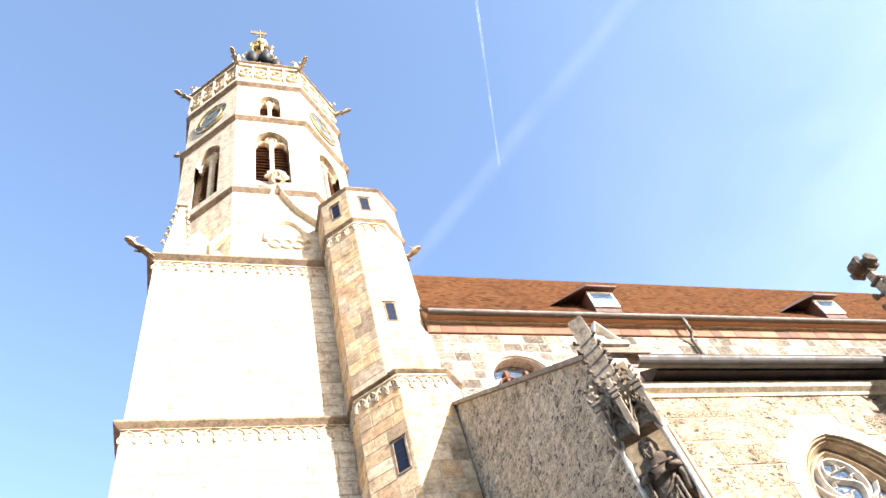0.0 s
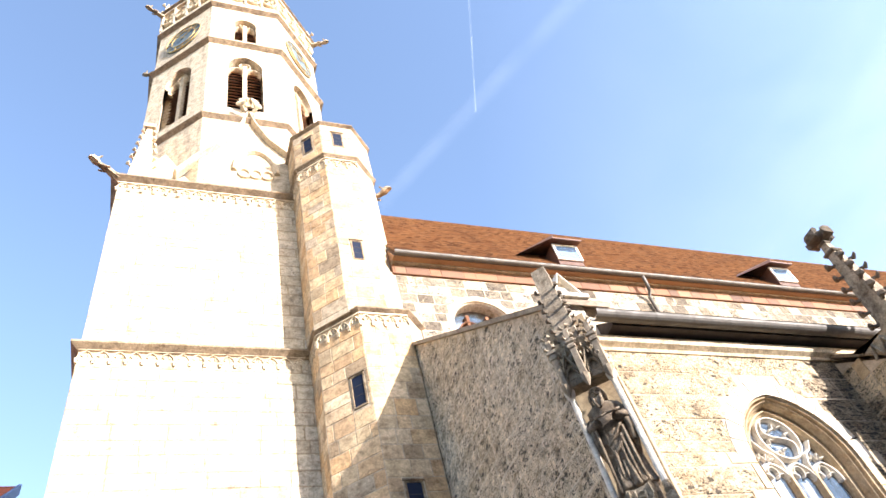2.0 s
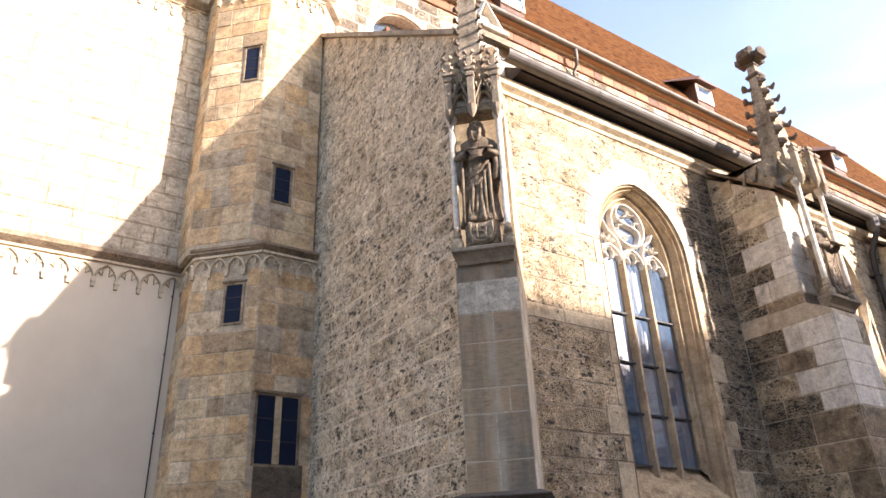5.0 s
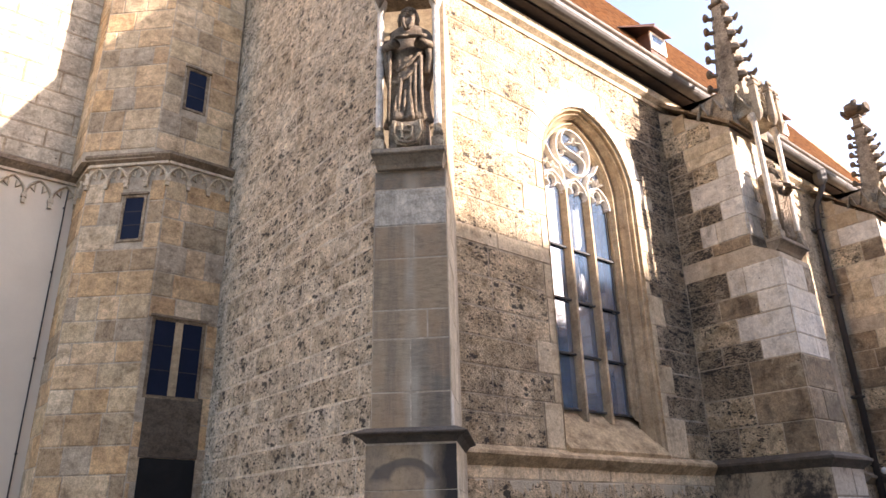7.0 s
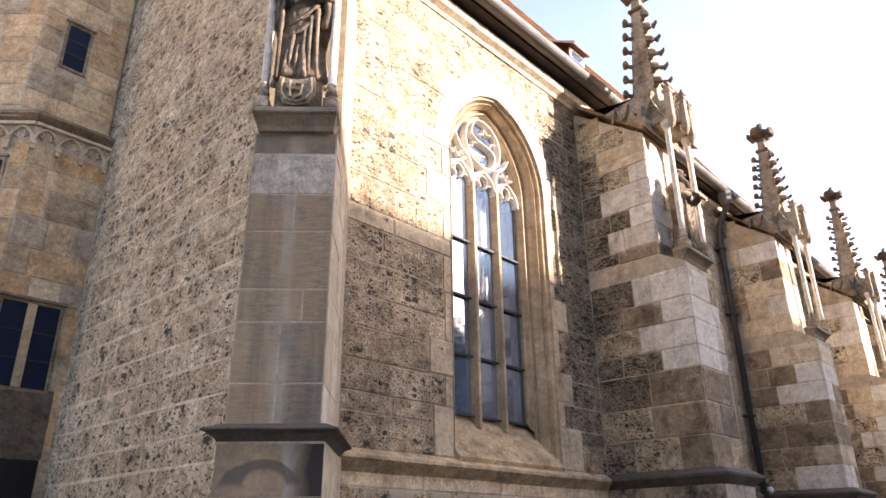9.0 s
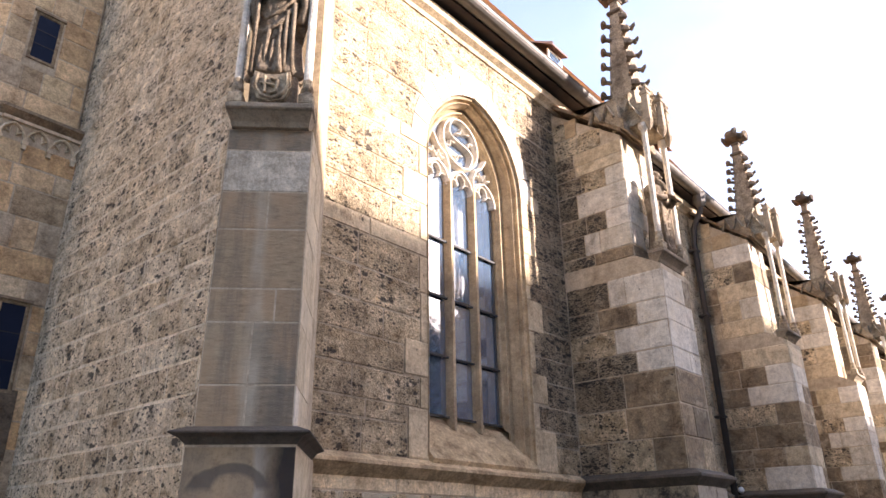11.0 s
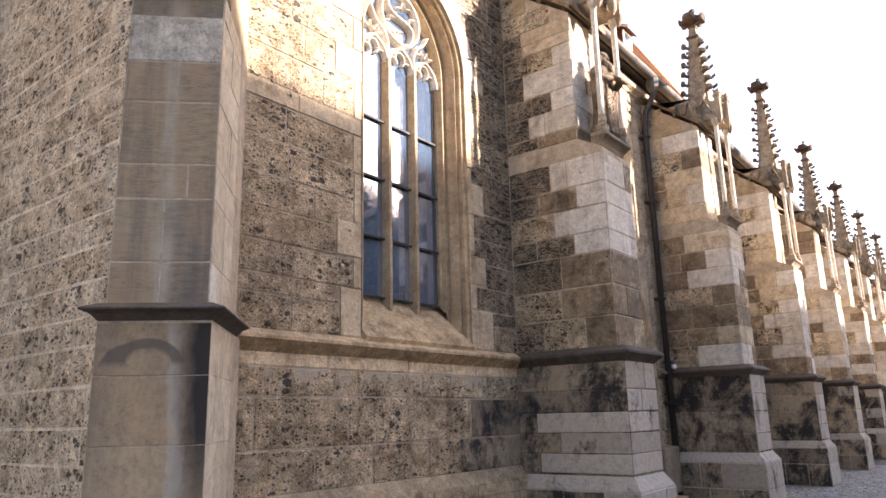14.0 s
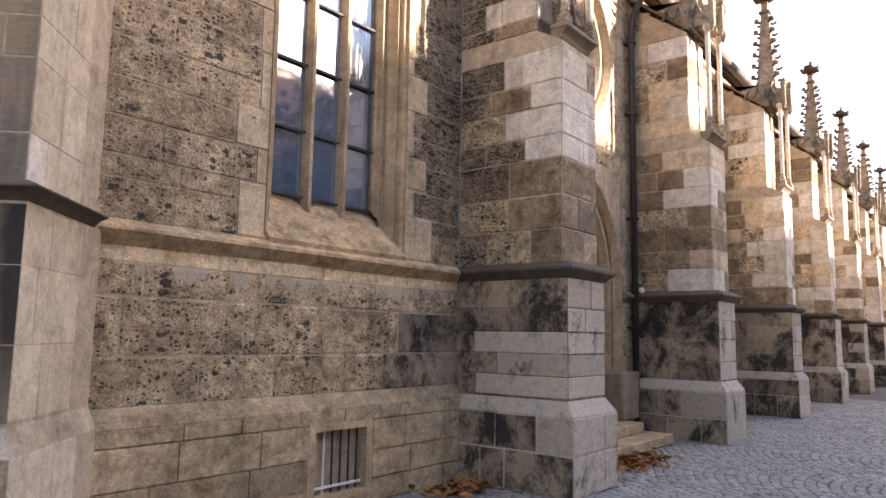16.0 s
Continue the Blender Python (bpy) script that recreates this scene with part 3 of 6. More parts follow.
gable = lambda y: 9.17 + 0.775 * (y - YS)
west_frame = plane_frame((XW + 0.012, YC + 0.4, 0), (1, 0))
bm = B()
pierced_wall(bm, 0.0, YC + 0.4 - YS - 0.72, 0.0, lambda u: gable(YC + 0.4 - u), 0.7, [], west_frame)
pierced_wall(bm, YC + 0.4 - YS - 0.72, YC + 0.4 - YS - 0.06, 0.0, lambda u: gable(YC + 0.4 - u), 0.69, [], west_frame)
wall_west = tagged(mesh_object("wall_west", bm, M_MORTAR_PALE), "west gable wall of the aisle in rough grey stone", "wall", kind="structure")
bm = B()
for ya, yb in ((YS - 0.12, 9.6), (9.61, 11.3), (11.31, 13.0), (13.01, YC + 0.3)):
    ring_prism(bm, [[(XW - 0.09, ya, gable(ya) + 0.0), (XW + 0.8, ya, gable(ya)), (XW + 0.8, ya, gable(ya) + 0.13), (XW - 0.09, ya, gable(ya) + 0.11)],
                    [(XW - 0.09, yb, gable(yb)), (XW + 0.8, yb, gable(yb)), (XW + 0.8, yb, gable(yb) + 0.13), (XW - 0.09, yb, gable(yb) + 0.11)]])
part("coping", bm, M_LEDGE, wall_west, "weathered sloping stone coping")

# ---- aisle roof, gutter, cornice ----
bm = B()
ring_prism(bm, [[(x, YS + 0.2, 8.22), (x, YS - 0.02, 8.22), (x, YS - 0.04, 8.27), (x, YS - 0.12, 8.32), (x, YS - 0.14, 8.42), (x, YS + 0.2, 8.42)] for x in (XW + 0.2, XE)])
tagged(mesh_object("trim_cornice", bm, M_QUOIN), "pale moulded cornice under the aisle eaves", "cornice", kind="structure")
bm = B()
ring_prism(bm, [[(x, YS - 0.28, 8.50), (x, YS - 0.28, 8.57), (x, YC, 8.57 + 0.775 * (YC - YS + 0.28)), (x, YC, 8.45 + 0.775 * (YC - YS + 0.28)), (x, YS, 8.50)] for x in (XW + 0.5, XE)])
roof_aisle = tagged(mesh_object("roof_aisle", bm, M_SOFFIT_SHADE), "lean-to aisle roof with boarded eaves, their shade in the dark colour", "roof", kind="structure")


def gutter(name, x0, x1, y, z, r, label):
    g = thing(name, label, "gutter", pose(0, 0, 0))
    bm = B()
    k = 9
    prof = [(r * math.cos(math.pi + math.pi * i / k), r * math.sin(math.pi + math.pi * i / k)) for i in range(k + 1)]
    prof = [(-r - 0.012, 0.012)] + prof + [(r - 0.01, 0.01)] + [((r - 0.012) * math.cos(-math.pi * i / k), (r - 0.012) * math.sin(-math.pi * i / k)) for i in range(k + 1)]
    ring_prism(bm, [[(x, y + a, z + b) for a, b in prof] for x in (x0, x1)])
    part("trough", bm, M_ZINC, g, smooth=False)
    x = x0 + 0.35
    while x < min(x1, x0 + 40):
        bm = B()
        ring_prism(bm, [[(xx, y + (r + 0.008) * math.cos(math.pi + math.pi * i / k), z + (r + 0.008) * math.sin(math.pi + math.pi * i / k)) for i in range(k + 1)] for xx in (x, x + 0.03)], closed=False, cap=False)
        part("bracket", bm, M_ZINC, g)
        x += 0.72
    return g


gutter("roof_gutter", XW + 0.15, BUT[5], YS - 0.37, 8.62, 0.115, "half-round grey zinc gutter along the aisle eaves")

# ---- nave ----
clere_frame = plane_frame((0, YC, 0), (0, 1))
CL = [9.45 + BAY * i for i in range(6)]
CLW = dict(a=0.95, sill=13.2, spring=15.15, rise=0.95)
bm = B()
pierced_wall(bm, XW, XE, 8.0, lambda x: 17.1, 0.6, [(c, CLW["a"], lambda d: CLW["sill"], lambda d: CLW["spring"] + arch_z(d, CLW["a"], CLW["rise"])) for c in CL], clere_frame, 2.0)
wall_nave = tagged(mesh_object("wall_clerestory", bm, M_MORTAR_PALE), "clerestory wall of the nave in mixed pale and brown stone", "wall", kind="structure")
bm = B()
box(bm, XW + 0.1, XE, YC - 0.06, YC + 0.3, 17.0, 17.38)
tagged(mesh_object("trim_eave", bm, M_BRICKBAND), "reddish terracotta band under the nave eaves", "cornice", kind="structure")
bm = B()
box(bm, XW + 0.1, XE, YC - 0.16, YC + 0.3, 17.38, 17.5)
tagged(mesh_object("trim_eave_board", bm, M_LEDGE), "stained moulding under the nave gutter", "cornice", kind="structure")
RS = 1.70
nave_roof_z = lambda y: 17.55 + RS * (y - (YC - 0.35))
bm = B()
RIDGE = TY
ring_prism(bm, [[(x, YC - 0.35, 17.45), (x, RIDGE, nave_roof_z(RIDGE) - 0.1), (x, RIDGE + 6, 17.45)] for x in (XW + 0.1, XE)])
roof_nave = tagged(mesh_object("roof_nave", bm, M_TILES), "steep nave roof of rusty red clay tiles", "roof", kind="structure")
gutter("roof_gutter", XW + 0.1, 48.0, YC - 0.42, 17.55, 0.10, "grey zinc gutter along the nave eaves")


def tile_field(name, parent, x0, x1, y0, z0, slope, run, w, course):
    """Overlapping plain tiles, each with a lower lip."""
    l = math.hypot(1, slope)
    n_rows, n_cols = int(run * l / course), int((x1 - x0) / w)
    pts, faces = [], []
    up = (1 / l, slope / l)
    nrm = (-slope / l, 1 / l)
    r = random.Random(3)
    for i in range(n_rows):
        for j in range(n_cols):
            xa = x0 + (j + 0.5 * (i % 2)) * w + 0.004
            xb = xa + w - 0.008
            s0, s1 = i * course + r.uniform(-0.008, 0.008), (i + 1.25) * course
            h0, h1 = 0.045 + r.uniform(0, 0.012), 0.012
            k = len(pts)
            for x, s, h in ((xa, s0, 0.0), (xb, s0, 0.0), (xb, s0, h0), (xa, s0, h0), (xb, s1, h1), (xa, s1, h1)):
                pts.append((x, y0 + s * up[0] + h * nrm[0], z0 + s * up[1] + h * nrm[1]))
            faces += [(k, k + 1, k + 2, k + 3), (k + 3, k + 2, k + 4, k + 5)]
    me = bpy.data.meshes.new(name)
    me.from_pydata(pts, [], faces)
    me.materials.append(M_TILES)
    ob = new(name, me)
    ob.parent = parent
    return tagged(ob, kind="stuff")


tile_field("roof_tiles", roof_aisle, XW + 0.8, 46.0, YS - 0.31, 8.56, 0.775, 6.5, 0.19, 0.17)
tile_field("roof_tiles", roof_nave, XW + 0.1, 46.0, YC - 0.42, 17.53, RS, 5.7, 0.19, 0.17)


def dormer(x):
    z = 18.15
    y = YC - 0.35 + 0.06
    d = thing("roof_dormer", "small roof dormer with dark red pitched hood and pale window", "dormer", pose(x, y, z), group="roof dormers")
    bm = B()
    ring_prism(bm, [[(-0.55, -0.25, 0.78), (0.62, -0.25, 0.78), (0.62, -0.25, 0.86), (-0.55, -0.25, 0.86)], [(-0.75, 1.2, 1.5), (0.8, 1.2, 1.5), (0.8, 1.2, 1.6), (-0.75, 1.2, 1.6)]])
    ring_prism(bm, [[(-0.62, -0.3, 0.70), (-0.5, -0.3, 0.84), (-0.5, -0.3, 0.90)], [(-1.6, 0.6, 0.75), (-0.75, 1.2, 1.5), (-0.75, 1.2, 1.58)]])
    part("hood", bm, M_DARKWOOD, d, "dark red tiled hood")
    bm = B()
    box(bm, -0.45, 0.5, 0.05, 0.75, -0.2, 0.78)
    part("cheek", bm, M_DARKWOOD, d)
    bm = B()
    for a, b, c, e in ((-0.45, -0.38, 0.0, 0.78), (0.43, 0.5, 0.0, 0.78), (-0.38, 0.43, 0.0, 0.07), (-0.38, 0.43, 0.70, 0.78)):
        box(bm, a, b, -0.02, 0.04, c, e)
    part("window_frame", bm, M_WHITE, d, "pale painted window frame")
    bm = B()
    box(bm, -0.38, 0.43, 0.0, 0.03, 0.07, 0.70)
    part("pane", bm, M_GLASS, d)


for x in (13.3, 22.8, 32.3):
    dormer(x)


def glazed_clerestory(cx):
    w = thing("window_clerestory", "round-headed clerestory window in a pale stone surround", "window", pose(cx, YC, 0), kind="structure")
    bm = B()
    bar(bm, outline(0, CLW["a"] + 0.12, 13.3, CLW["spring"], CLW["rise"] + 0.12), 0.3, -0.02, 0.2)
    part("surround", bm, M_PALE, w)
    bm = B()
    for dx in (-0.32, 0.32):
        box(bm, dx - 0.05, dx + 0.05, 0.32, 0.45, 13.2, 15.8)
    bar(bm, [(-0.32 + 0.32 * math.cos(k * 0.4), 15.2 + 0.32 * math.sin(k * 0.4)) for k in range(16)], 0.06, 0.3, 0.42)
    bar(bm, [(0.32 + 0.32 * math.cos(k * 0.4), 15.2 + 0.32 * math.sin(k * 0.4)) for k in range(16)], 0.06, 0.3, 0.42)
    part("tracery", bm, M_BRICKBAND, w, "reddish stone tracery")
    bm = B()
    box(bm, -CLW["a"], CLW["a"], 0.45, 0.5, 13.2, 16.1)
    part("pane", bm, M_GLASS, w)


for c in CL[:3]:
    glazed_clerestory(c)

dp = thing("downpipe", "grey downpipe with a bent neck on the nave wall", "downpipe", pose(15.75, YC - 0.42, 17.5))
bm = B()
tube(bm, [(0, 0, 0), (0, 0, -0.25), (0.08, 0.12, -0.55), (0.1, 0.3, -0.75), (0.1, 0.32, -4.2)], 0.06)
part("pipe", bm, M_ZINC, dp, smooth=True)

# ---- string course and plinth of the aisle ----
def moulding(bm, pts, z, proud=0.14, h=0.13):
    """A weathered ledge that runs along a polyline of the plan; proud side to the right of the way."""
    prof = [(0.0, z - h - 0.05), (proud * 0.45, z - h), (proud, z - h * 0.55), (proud, z - h * 0.3), (0.0, z + 0.03)]
    n = len(pts)
    rings = []
    for i, p in enumerate(pts):
        p = Vector(p)
        dirs = []
        if i > 0:
            dirs.append((p - Vector(pts[i - 1])).normalized())
        if i < n - 1:
            dirs.append((Vector(pts[i + 1]) - p).normalized())
        ns = [Vector((d.y, -d.x)) for d in dirs]
        b = sum(ns, Vector((0, 0))).normalized()
        k = 1 / max(0.35, b.dot(ns[0]))
        rings.append([(p.x + b.x * o * k, p.y + b.y * o * k, zz) for o, zz in prof])
    ring_prism(bm, rings)


string = thing("trim_string_course", "weathered brown string course under the window", "string course", kind="structure")
cut_x = [7.2, 8.15, 9.3, 10.2, 11.1, BUT[0] - 0.44]
for xa, xb in zip(cut_x, cut_x[1:]):
    bm = B()
    moulding(bm, [(xa + 0.003, YS + 0.01), (xb - 0.003, YS + 0.01)], STRING)
    part("ledge_stone", bm, M_STRING, string)
bm = B()
moulding(bm, [(16.75, YS + 0.01), (BUT[1] - 0.44, YS + 0.01)], STRING)
for i in range(1, 6):
    moulding(bm, [(BUT[i] + 0.44, YS + 0.01), (BUT[i + 1] - 0.44, YS + 0.01)], STRING)
tagged(mesh_object("trim_string_course", bm, M_LEDGE), "weathered brown string course along the far bays", "string course", kind="structure")

GR = (9.49, 10.18, 0.16, 0.77)   # cellar opening
bm = B()
for x0, x1, z0, z1 in ((7.2, GR[0] - 0.09, 0, 0.98), (GR[1] + 0.09, BUT[0] - 0.4, 0, 0.98), (GR[0] - 0.09, GR[1] + 0.09, GR[3] + 0.08, 0.98), (GR[0] - 0.09, GR[1] + 0.09, 0, GR[2] - 0.06)):
    box(bm, x0, x1, YS - 0.10, YS + 0.2, z0, z1)
ring_prism(bm, [[(x, YS - 0.10, 0.98), (x, YS + 0.2, 0.98), (x, YS + 0.2, 1.12), (x, YS + 0.0, 1.12)] for x in (7.2, BUT[0] - 0.4)])
plinth = tagged(mesh_object("trim_plinth", bm, M_PLINTH), "stone plinth at the foot of the aisle wall", "plinth", kind="structure")
bm = B()
box(bm, 16.8, BUT[1] - 0.4, YS - 0.10, YS + 0.2, 0, 0.98)
for i in range(1, 6):
    box(bm, BUT[i] + 0.4, BUT[i + 1] - 0.4, YS - 0.10, YS + 0.2, 0, 0.98)
tagged(mesh_object("trim_plinth", bm, M_LEDGE), "stone plinth at the foot of the far bays", "plinth", kind="structure")

gr = thing("cellar_grate", "small barred cellar opening in the stone plinth", "grate", pose(0, YS - 0.1, 0))
bm = B()
for a, b, c, d in ((GR[0] - 0.09, GR[0], GR[2] - 0.06, GR[3] + 0.08), (GR[1], GR[1] + 0.09, GR[2] - 0.06, GR[3] + 0.08), (GR[0], GR[1], GR[3], GR[3] + 0.08), (GR[0], GR[1], GR[2] - 0.06, GR[2])):
    box(bm, a, b, -0.012, 0.2, c, d)
part("stone_frame", bm, M_DRESSED, gr)
# near-black sheet close behind the bars paints the cellar's shade
bm = B()
box(bm, GR[0], GR[1], 0.18, 0.2, GR[2], GR[3])
part("backing", bm, M_ROOM_SHADE, gr)
for i in range(6):
    bm = B()
    x = GR[0] + 0.06 + i * 0.113
    tube(bm, [(x, 0.07, GR[2]), (x, 0.07, GR[3])], 0.011, 6)
    part("grate_bar", bm, M_WHITE if i == 1 else M_IRON, gr)
bm = B()
box(bm, GR[0], GR[1], 0.06, 0.08, GR[2] + 0.05, GR[2] + 0.075)
part("cross_bar", bm, M_WHITE, gr)

# ---- aisle window ----
win = thing("window_1", "tall pointed church window with flowing stone tracery", "window", pose(0, YS, 0), kind="structure")
o1 = outline(WIN["cx"], WIN["a"], WIN["sill"], WIN["spring"], WIN["rise"])
o2 = outline(WIN["cx"], GLASS["a"] + 0.10, WIN["sill"] + 0.22, 6.26, 1.10)
o3 = outline(GLASS["cx"], GLASS["a"], GLASS["sill"], GLASS["spring"], GLASS["rise"])


def dense(o, n=9):
    """The outline with its straight jambs cut into stone lengths."""
    a, b, c, d = o[0], o[1], o[-2], o[-1]
    left = [(a[0] + (b[0] - a[0]) * k / n, a[1] + (b[1] - a[1]) * k / n) for k in range(n)]
    right = [(c[0] + (d[0] - c[0]) * k / n, c[1] + (d[1] - c[1]) * k / n) for k in range(1, n + 1)]
    return left + list(o[1:-1]) + right


d1, d2, d3 = dense(o1), dense(o2), dense(o3)
cuts = list(range(0, 10)) + [9 + k for k in range(3, 24, 3)] + list(range(len(d1) - 10, len(d1)))
cuts = sorted(set(cuts))
# hollows and rolls of the moulded jamb, from the wall's face to the glass: two outlines, the share between them, the depth
REVEAL = [(d1, d2, 0.0, -0.014), (d1, d2, 0.0, 0.02), (d1, d2, 0.30, 0.035), (d1, d2, 0.36, 0.09), (d1, d2, 0.48, 0.13), (d1, d2, 0.56, 0.085), (d1, d2, 0.70, 0.075), (d1, d2, 0.80, 0.13), (d1, d2, 1.0, 0.19),
          (d2, d3, 0.0, 0.22), (d2, d3, 0.3, 0.26), (d2, d3, 0.45, 0.215), (d2, d3, 0.7, 0.21), (d2, d3, 0.82, 0.27), (d2, d3, 1.0, 0.29), (d2, d3, 1.0, 0.42)]
for a, b in zip(cuts, cuts[1:]):
    bm = B()
    ring_prism(bm, [[(x + f * (u - x), y, z + f * (w - z)) for (x, z), (u, w) in zip(o[a:b + 1], q[a:b + 1])] for o, q, f, y in REVEAL], closed=False, cap=False)
    part("reveal_stone", bm, M_DRESSED, win)
bm = B()
ring_prism(bm, [[(x0, -0.06, 2.60), (x0, 0.4, 3.13), (x0, 0.4, 2.5), (x0, -0.02, 2.5)] for x0 in (WIN["cx"] - 0.96, WIN["cx"] + 0.96)])
part("sill", bm, M_STRING, win, "steep weathered stone sill")
ML = [GLASS["cx"] - 0.245, GLASS["cx"] + 0.245]
for x in ML:
    bm = B()
    ring_prism(bm, [[(x - 0.05, 0.40, z), (x - 0.05, 0.33, z), (x - 0.022, 0.24, z), (x + 0.022, 0.24, z), (x + 0.05, 0.33, z), (x + 0.05, 0.40, z)] for z in (2.98, 6.25)])
    part("mullion", bm, M_DRESSED, win)
gy = 0.34
bm = B()
cx = GLASS["cx"]
for i in range(3):
    c = cx + (i - 1) * 0.487
    a = 0.235
    head = [(c - a * math.cos(math.pi * k / 14), 6.10 + arch_z(-a * math.cos(math.pi * k / 14), a, 0.30)) for k in range(15)]
    bar(bm, head, 0.065, 0.25, 0.38)
    # three lobes with cusps under each head
    for s, lx, lz, r0 in ((-1, -0.135, 6.165, 0.085), (1, 0.135, 6.165, 0.085), (0, 0.0, 6.275, 0.085)):
        if s < 0:
            arc = [(math.pi * 1.2 - k * math.pi * 1.15 / 9) for k in range(10)]
        elif s > 0:
            arc = [(-math.pi * 0.2 + k * math.pi * 1.15 / 9) for k in range(10)]
        else:
            arc = [(-0.12 * math.pi + k * 1.24 * math.pi / 9) for k in range(10)]
        bar(bm, [(c + lx + r0 * math.cos(t), lz + r0 * math.sin(t)) for t in arc], 0.032, 0.28, 0.37)
# the great wheel, parted by a double curve into two fish bladders with cusps
wz, wr = 6.84, 0.365
bar(bm, [(cx + wr * math.cos(k * math.pi / 16), wz + wr * math.sin(k * math.pi / 16)) for k in range(32)], 0.06, 0.25, 0.38, closed=True)
ca, sa = math.cos(0.45), math.sin(0.45)
turn = lambda x, z: (cx + ca * x - sa * z, wz + sa * x + ca * z)
bar(bm, [turn(-0.17 * math.sin(math.pi * v / 8), wr * v / 8) for v in range(-8, 9)], 0.055, 0.25, 0.38)
for s in (-1, 1):
    bar(bm, [turn(s * 0.30, s * 0.12), turn(s * 0.20, s * 0.14), turn(s * 0.17, s * 0.22), turn(s * 0.10, s * 0.15), turn(s * 0.02, s * 0.17)], 0.032, 0.28, 0.37)
    bar(bm, [turn(s * 0.31, s * -0.02), turn(s * 0.22, s * 0.0), turn(s * 0.17, s * -0.07), turn(s * 0.10, s * -0.03)], 0.032, 0.28, 0.37)
    # daggers beside the wheel, and the small cusped crowns over the outer lights
    bar(bm, [(cx + s * 0.245, 6.22), (cx + s * 0.25, 6.40), (cx + s * 0.33, 6.56)], 0.055, 0.25, 0.38)
    bar(bm, [(cx + s * 0.33, 6.56), (cx + s * 0.46, 6.64), (cx + s * 0.56, 6.80)], 0.05, 0.26, 0.38)
    bar(bm, [(cx + s * 0.66, 6.52), (cx + s * 0.58, 6.50), (cx + s * 0.56, 6.58), (cx + s * 0.49, 6.47), (cx + s * 0.43, 6.57), (cx + s * 0.40, 6.49), (cx + s * 0.32, 6.50)], 0.035, 0.28, 0.37)
part("tracery", bm, M_PALE, win, "flowing pale stone tracery")
rows = [3.12, 3.82, 4.55, 5.30, 6.22]
for i in range(3):
    xa = cx - 0.73 + i * 0.487
    for za, zb in zip(rows, rows[1:]):
        bm = B()
        box(bm, xa + 0.012, xa + 0.475, gy, gy + 0.012, za + 0.012, zb - 0.012)
        part("pane", bm, M_GLASS, win)
bm = B()
o4 = outline(cx, 0.73, 6.22, 6.23, 1.04)
vs = [bm.verts.new((x, gy + 0.004, z)) for x, z in o4]
bm.faces.new(vs)
ext = bmesh.ops.extrude_face_region(bm, geom=list(bm.faces))
bmesh.ops.translate(bm, vec=(0, 0.012, 0), verts=[v for v in ext["geom"] if isinstance(v, bmesh.types.BMVert)])
part("pane", bm, M_GLASS, win)
for z in rows[1:-1] + [rows[0]]:
    bm = B()
    box(bm, cx - 0.73, cx + 0.73, gy - 0.045, gy - 0.02, z - 0.013, z + 0.013)
    part("saddle_bar", bm, M_IRON, win, "dark iron glazing bar")
for i in range(3):
    for s in (0, 1):
        bm = B()
        x = cx - 0.73 + i * 0.487 + (0.03 if s == 0 else 0.457)
        box(bm, x - 0.011, x + 0.011, gy - 0.02, gy - 0.002, 3.12, 6.15)
        part("casement_bar", bm, M_ZINC, win)
# near-black sheet paints the unlit inside behind the glass
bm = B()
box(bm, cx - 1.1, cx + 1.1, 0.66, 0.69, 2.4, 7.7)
part("backing", bm, M_ROOM_SHADE, win)

# ---- portal ----
door = thing("door_1", "moulded pointed church portal with a dark wooden door", "door", pose(DOOR["cx"], YS, 0), kind="structure")
for k, (a, y0, y1, mt) in enumerate(((1.66, -0.03, 0.22, M_DRESSED), (1.46, 0.10, 0.36, M_DRESSED), (1.26, 0.24, 0.5, M_DRESSED), (1.06, 0.38, 0.66, M_DRESSED))):
    bm = B()
    bar(bm, outline(0, a, 0.0, DOOR["spring"], DOOR["rise"] * a / 1.75), 0.2, y0, y1)
    part("archivolt", bm, mt, door)
bm = B()
vs = [bm.verts.new((x, 0.6, z)) for x, z in outline(0, 1.0, 0.0, DOOR["spring"], 1.15)]
bm.faces.new(vs)
ext = bmesh.ops.extrude_face_region(bm, geom=list(bm.faces))
bmesh.ops.translate(bm, vec=(0, 0.06, 0), verts=[v for v in ext["geom"] if isinstance(v, bmesh.types.BMVert)])
part("door_leaf", bm, M_DARKWOOD, door, "dark wooden door leaf")
for i, (w, d, z0, z1) in enumerate(((1.6, 0.95, 0.0, 0.17), (1.35, 0.55, 0.17, 0.34))):
    bm = B()
    box(bm, -w, w, -d, 0.3, z0, z1, bevel=0.02)
    part("step", bm, M_DRESSED, door, "worn stone step")
bm = B()
box(bm, 1.2, 1.9, -0.25, 0.1, 0.34, 1.15, bevel=0.03)
part("jamb_base", bm, M_LEDGE, door)

ocu = thing("window_round", "round window with a moulded stone rim", "window", pose(OCU["cx"], YS, OCU["z"]), kind="structure")
for r, y0, y1 in ((OCU["r"] - 0.02, -0.03, 0.2), (OCU["r"] - 0.2, 0.1, 0.36)):
    bm = B()
    bar(bm, [(r * math.cos(2 * math.pi * k / 40), r * math.sin(2 * math.pi * k / 40)) for k in range(40)], 0.2, y0, y1, closed=True)
    part("rim", bm, M_DRESSED, ocu)
bm = B()
lathe(bm, [(1.3, -0.01), (1.3, 0.01)], 36, pose(0, 0.34, 0, 90))
part("pane", bm, M_GLASS, ocu)


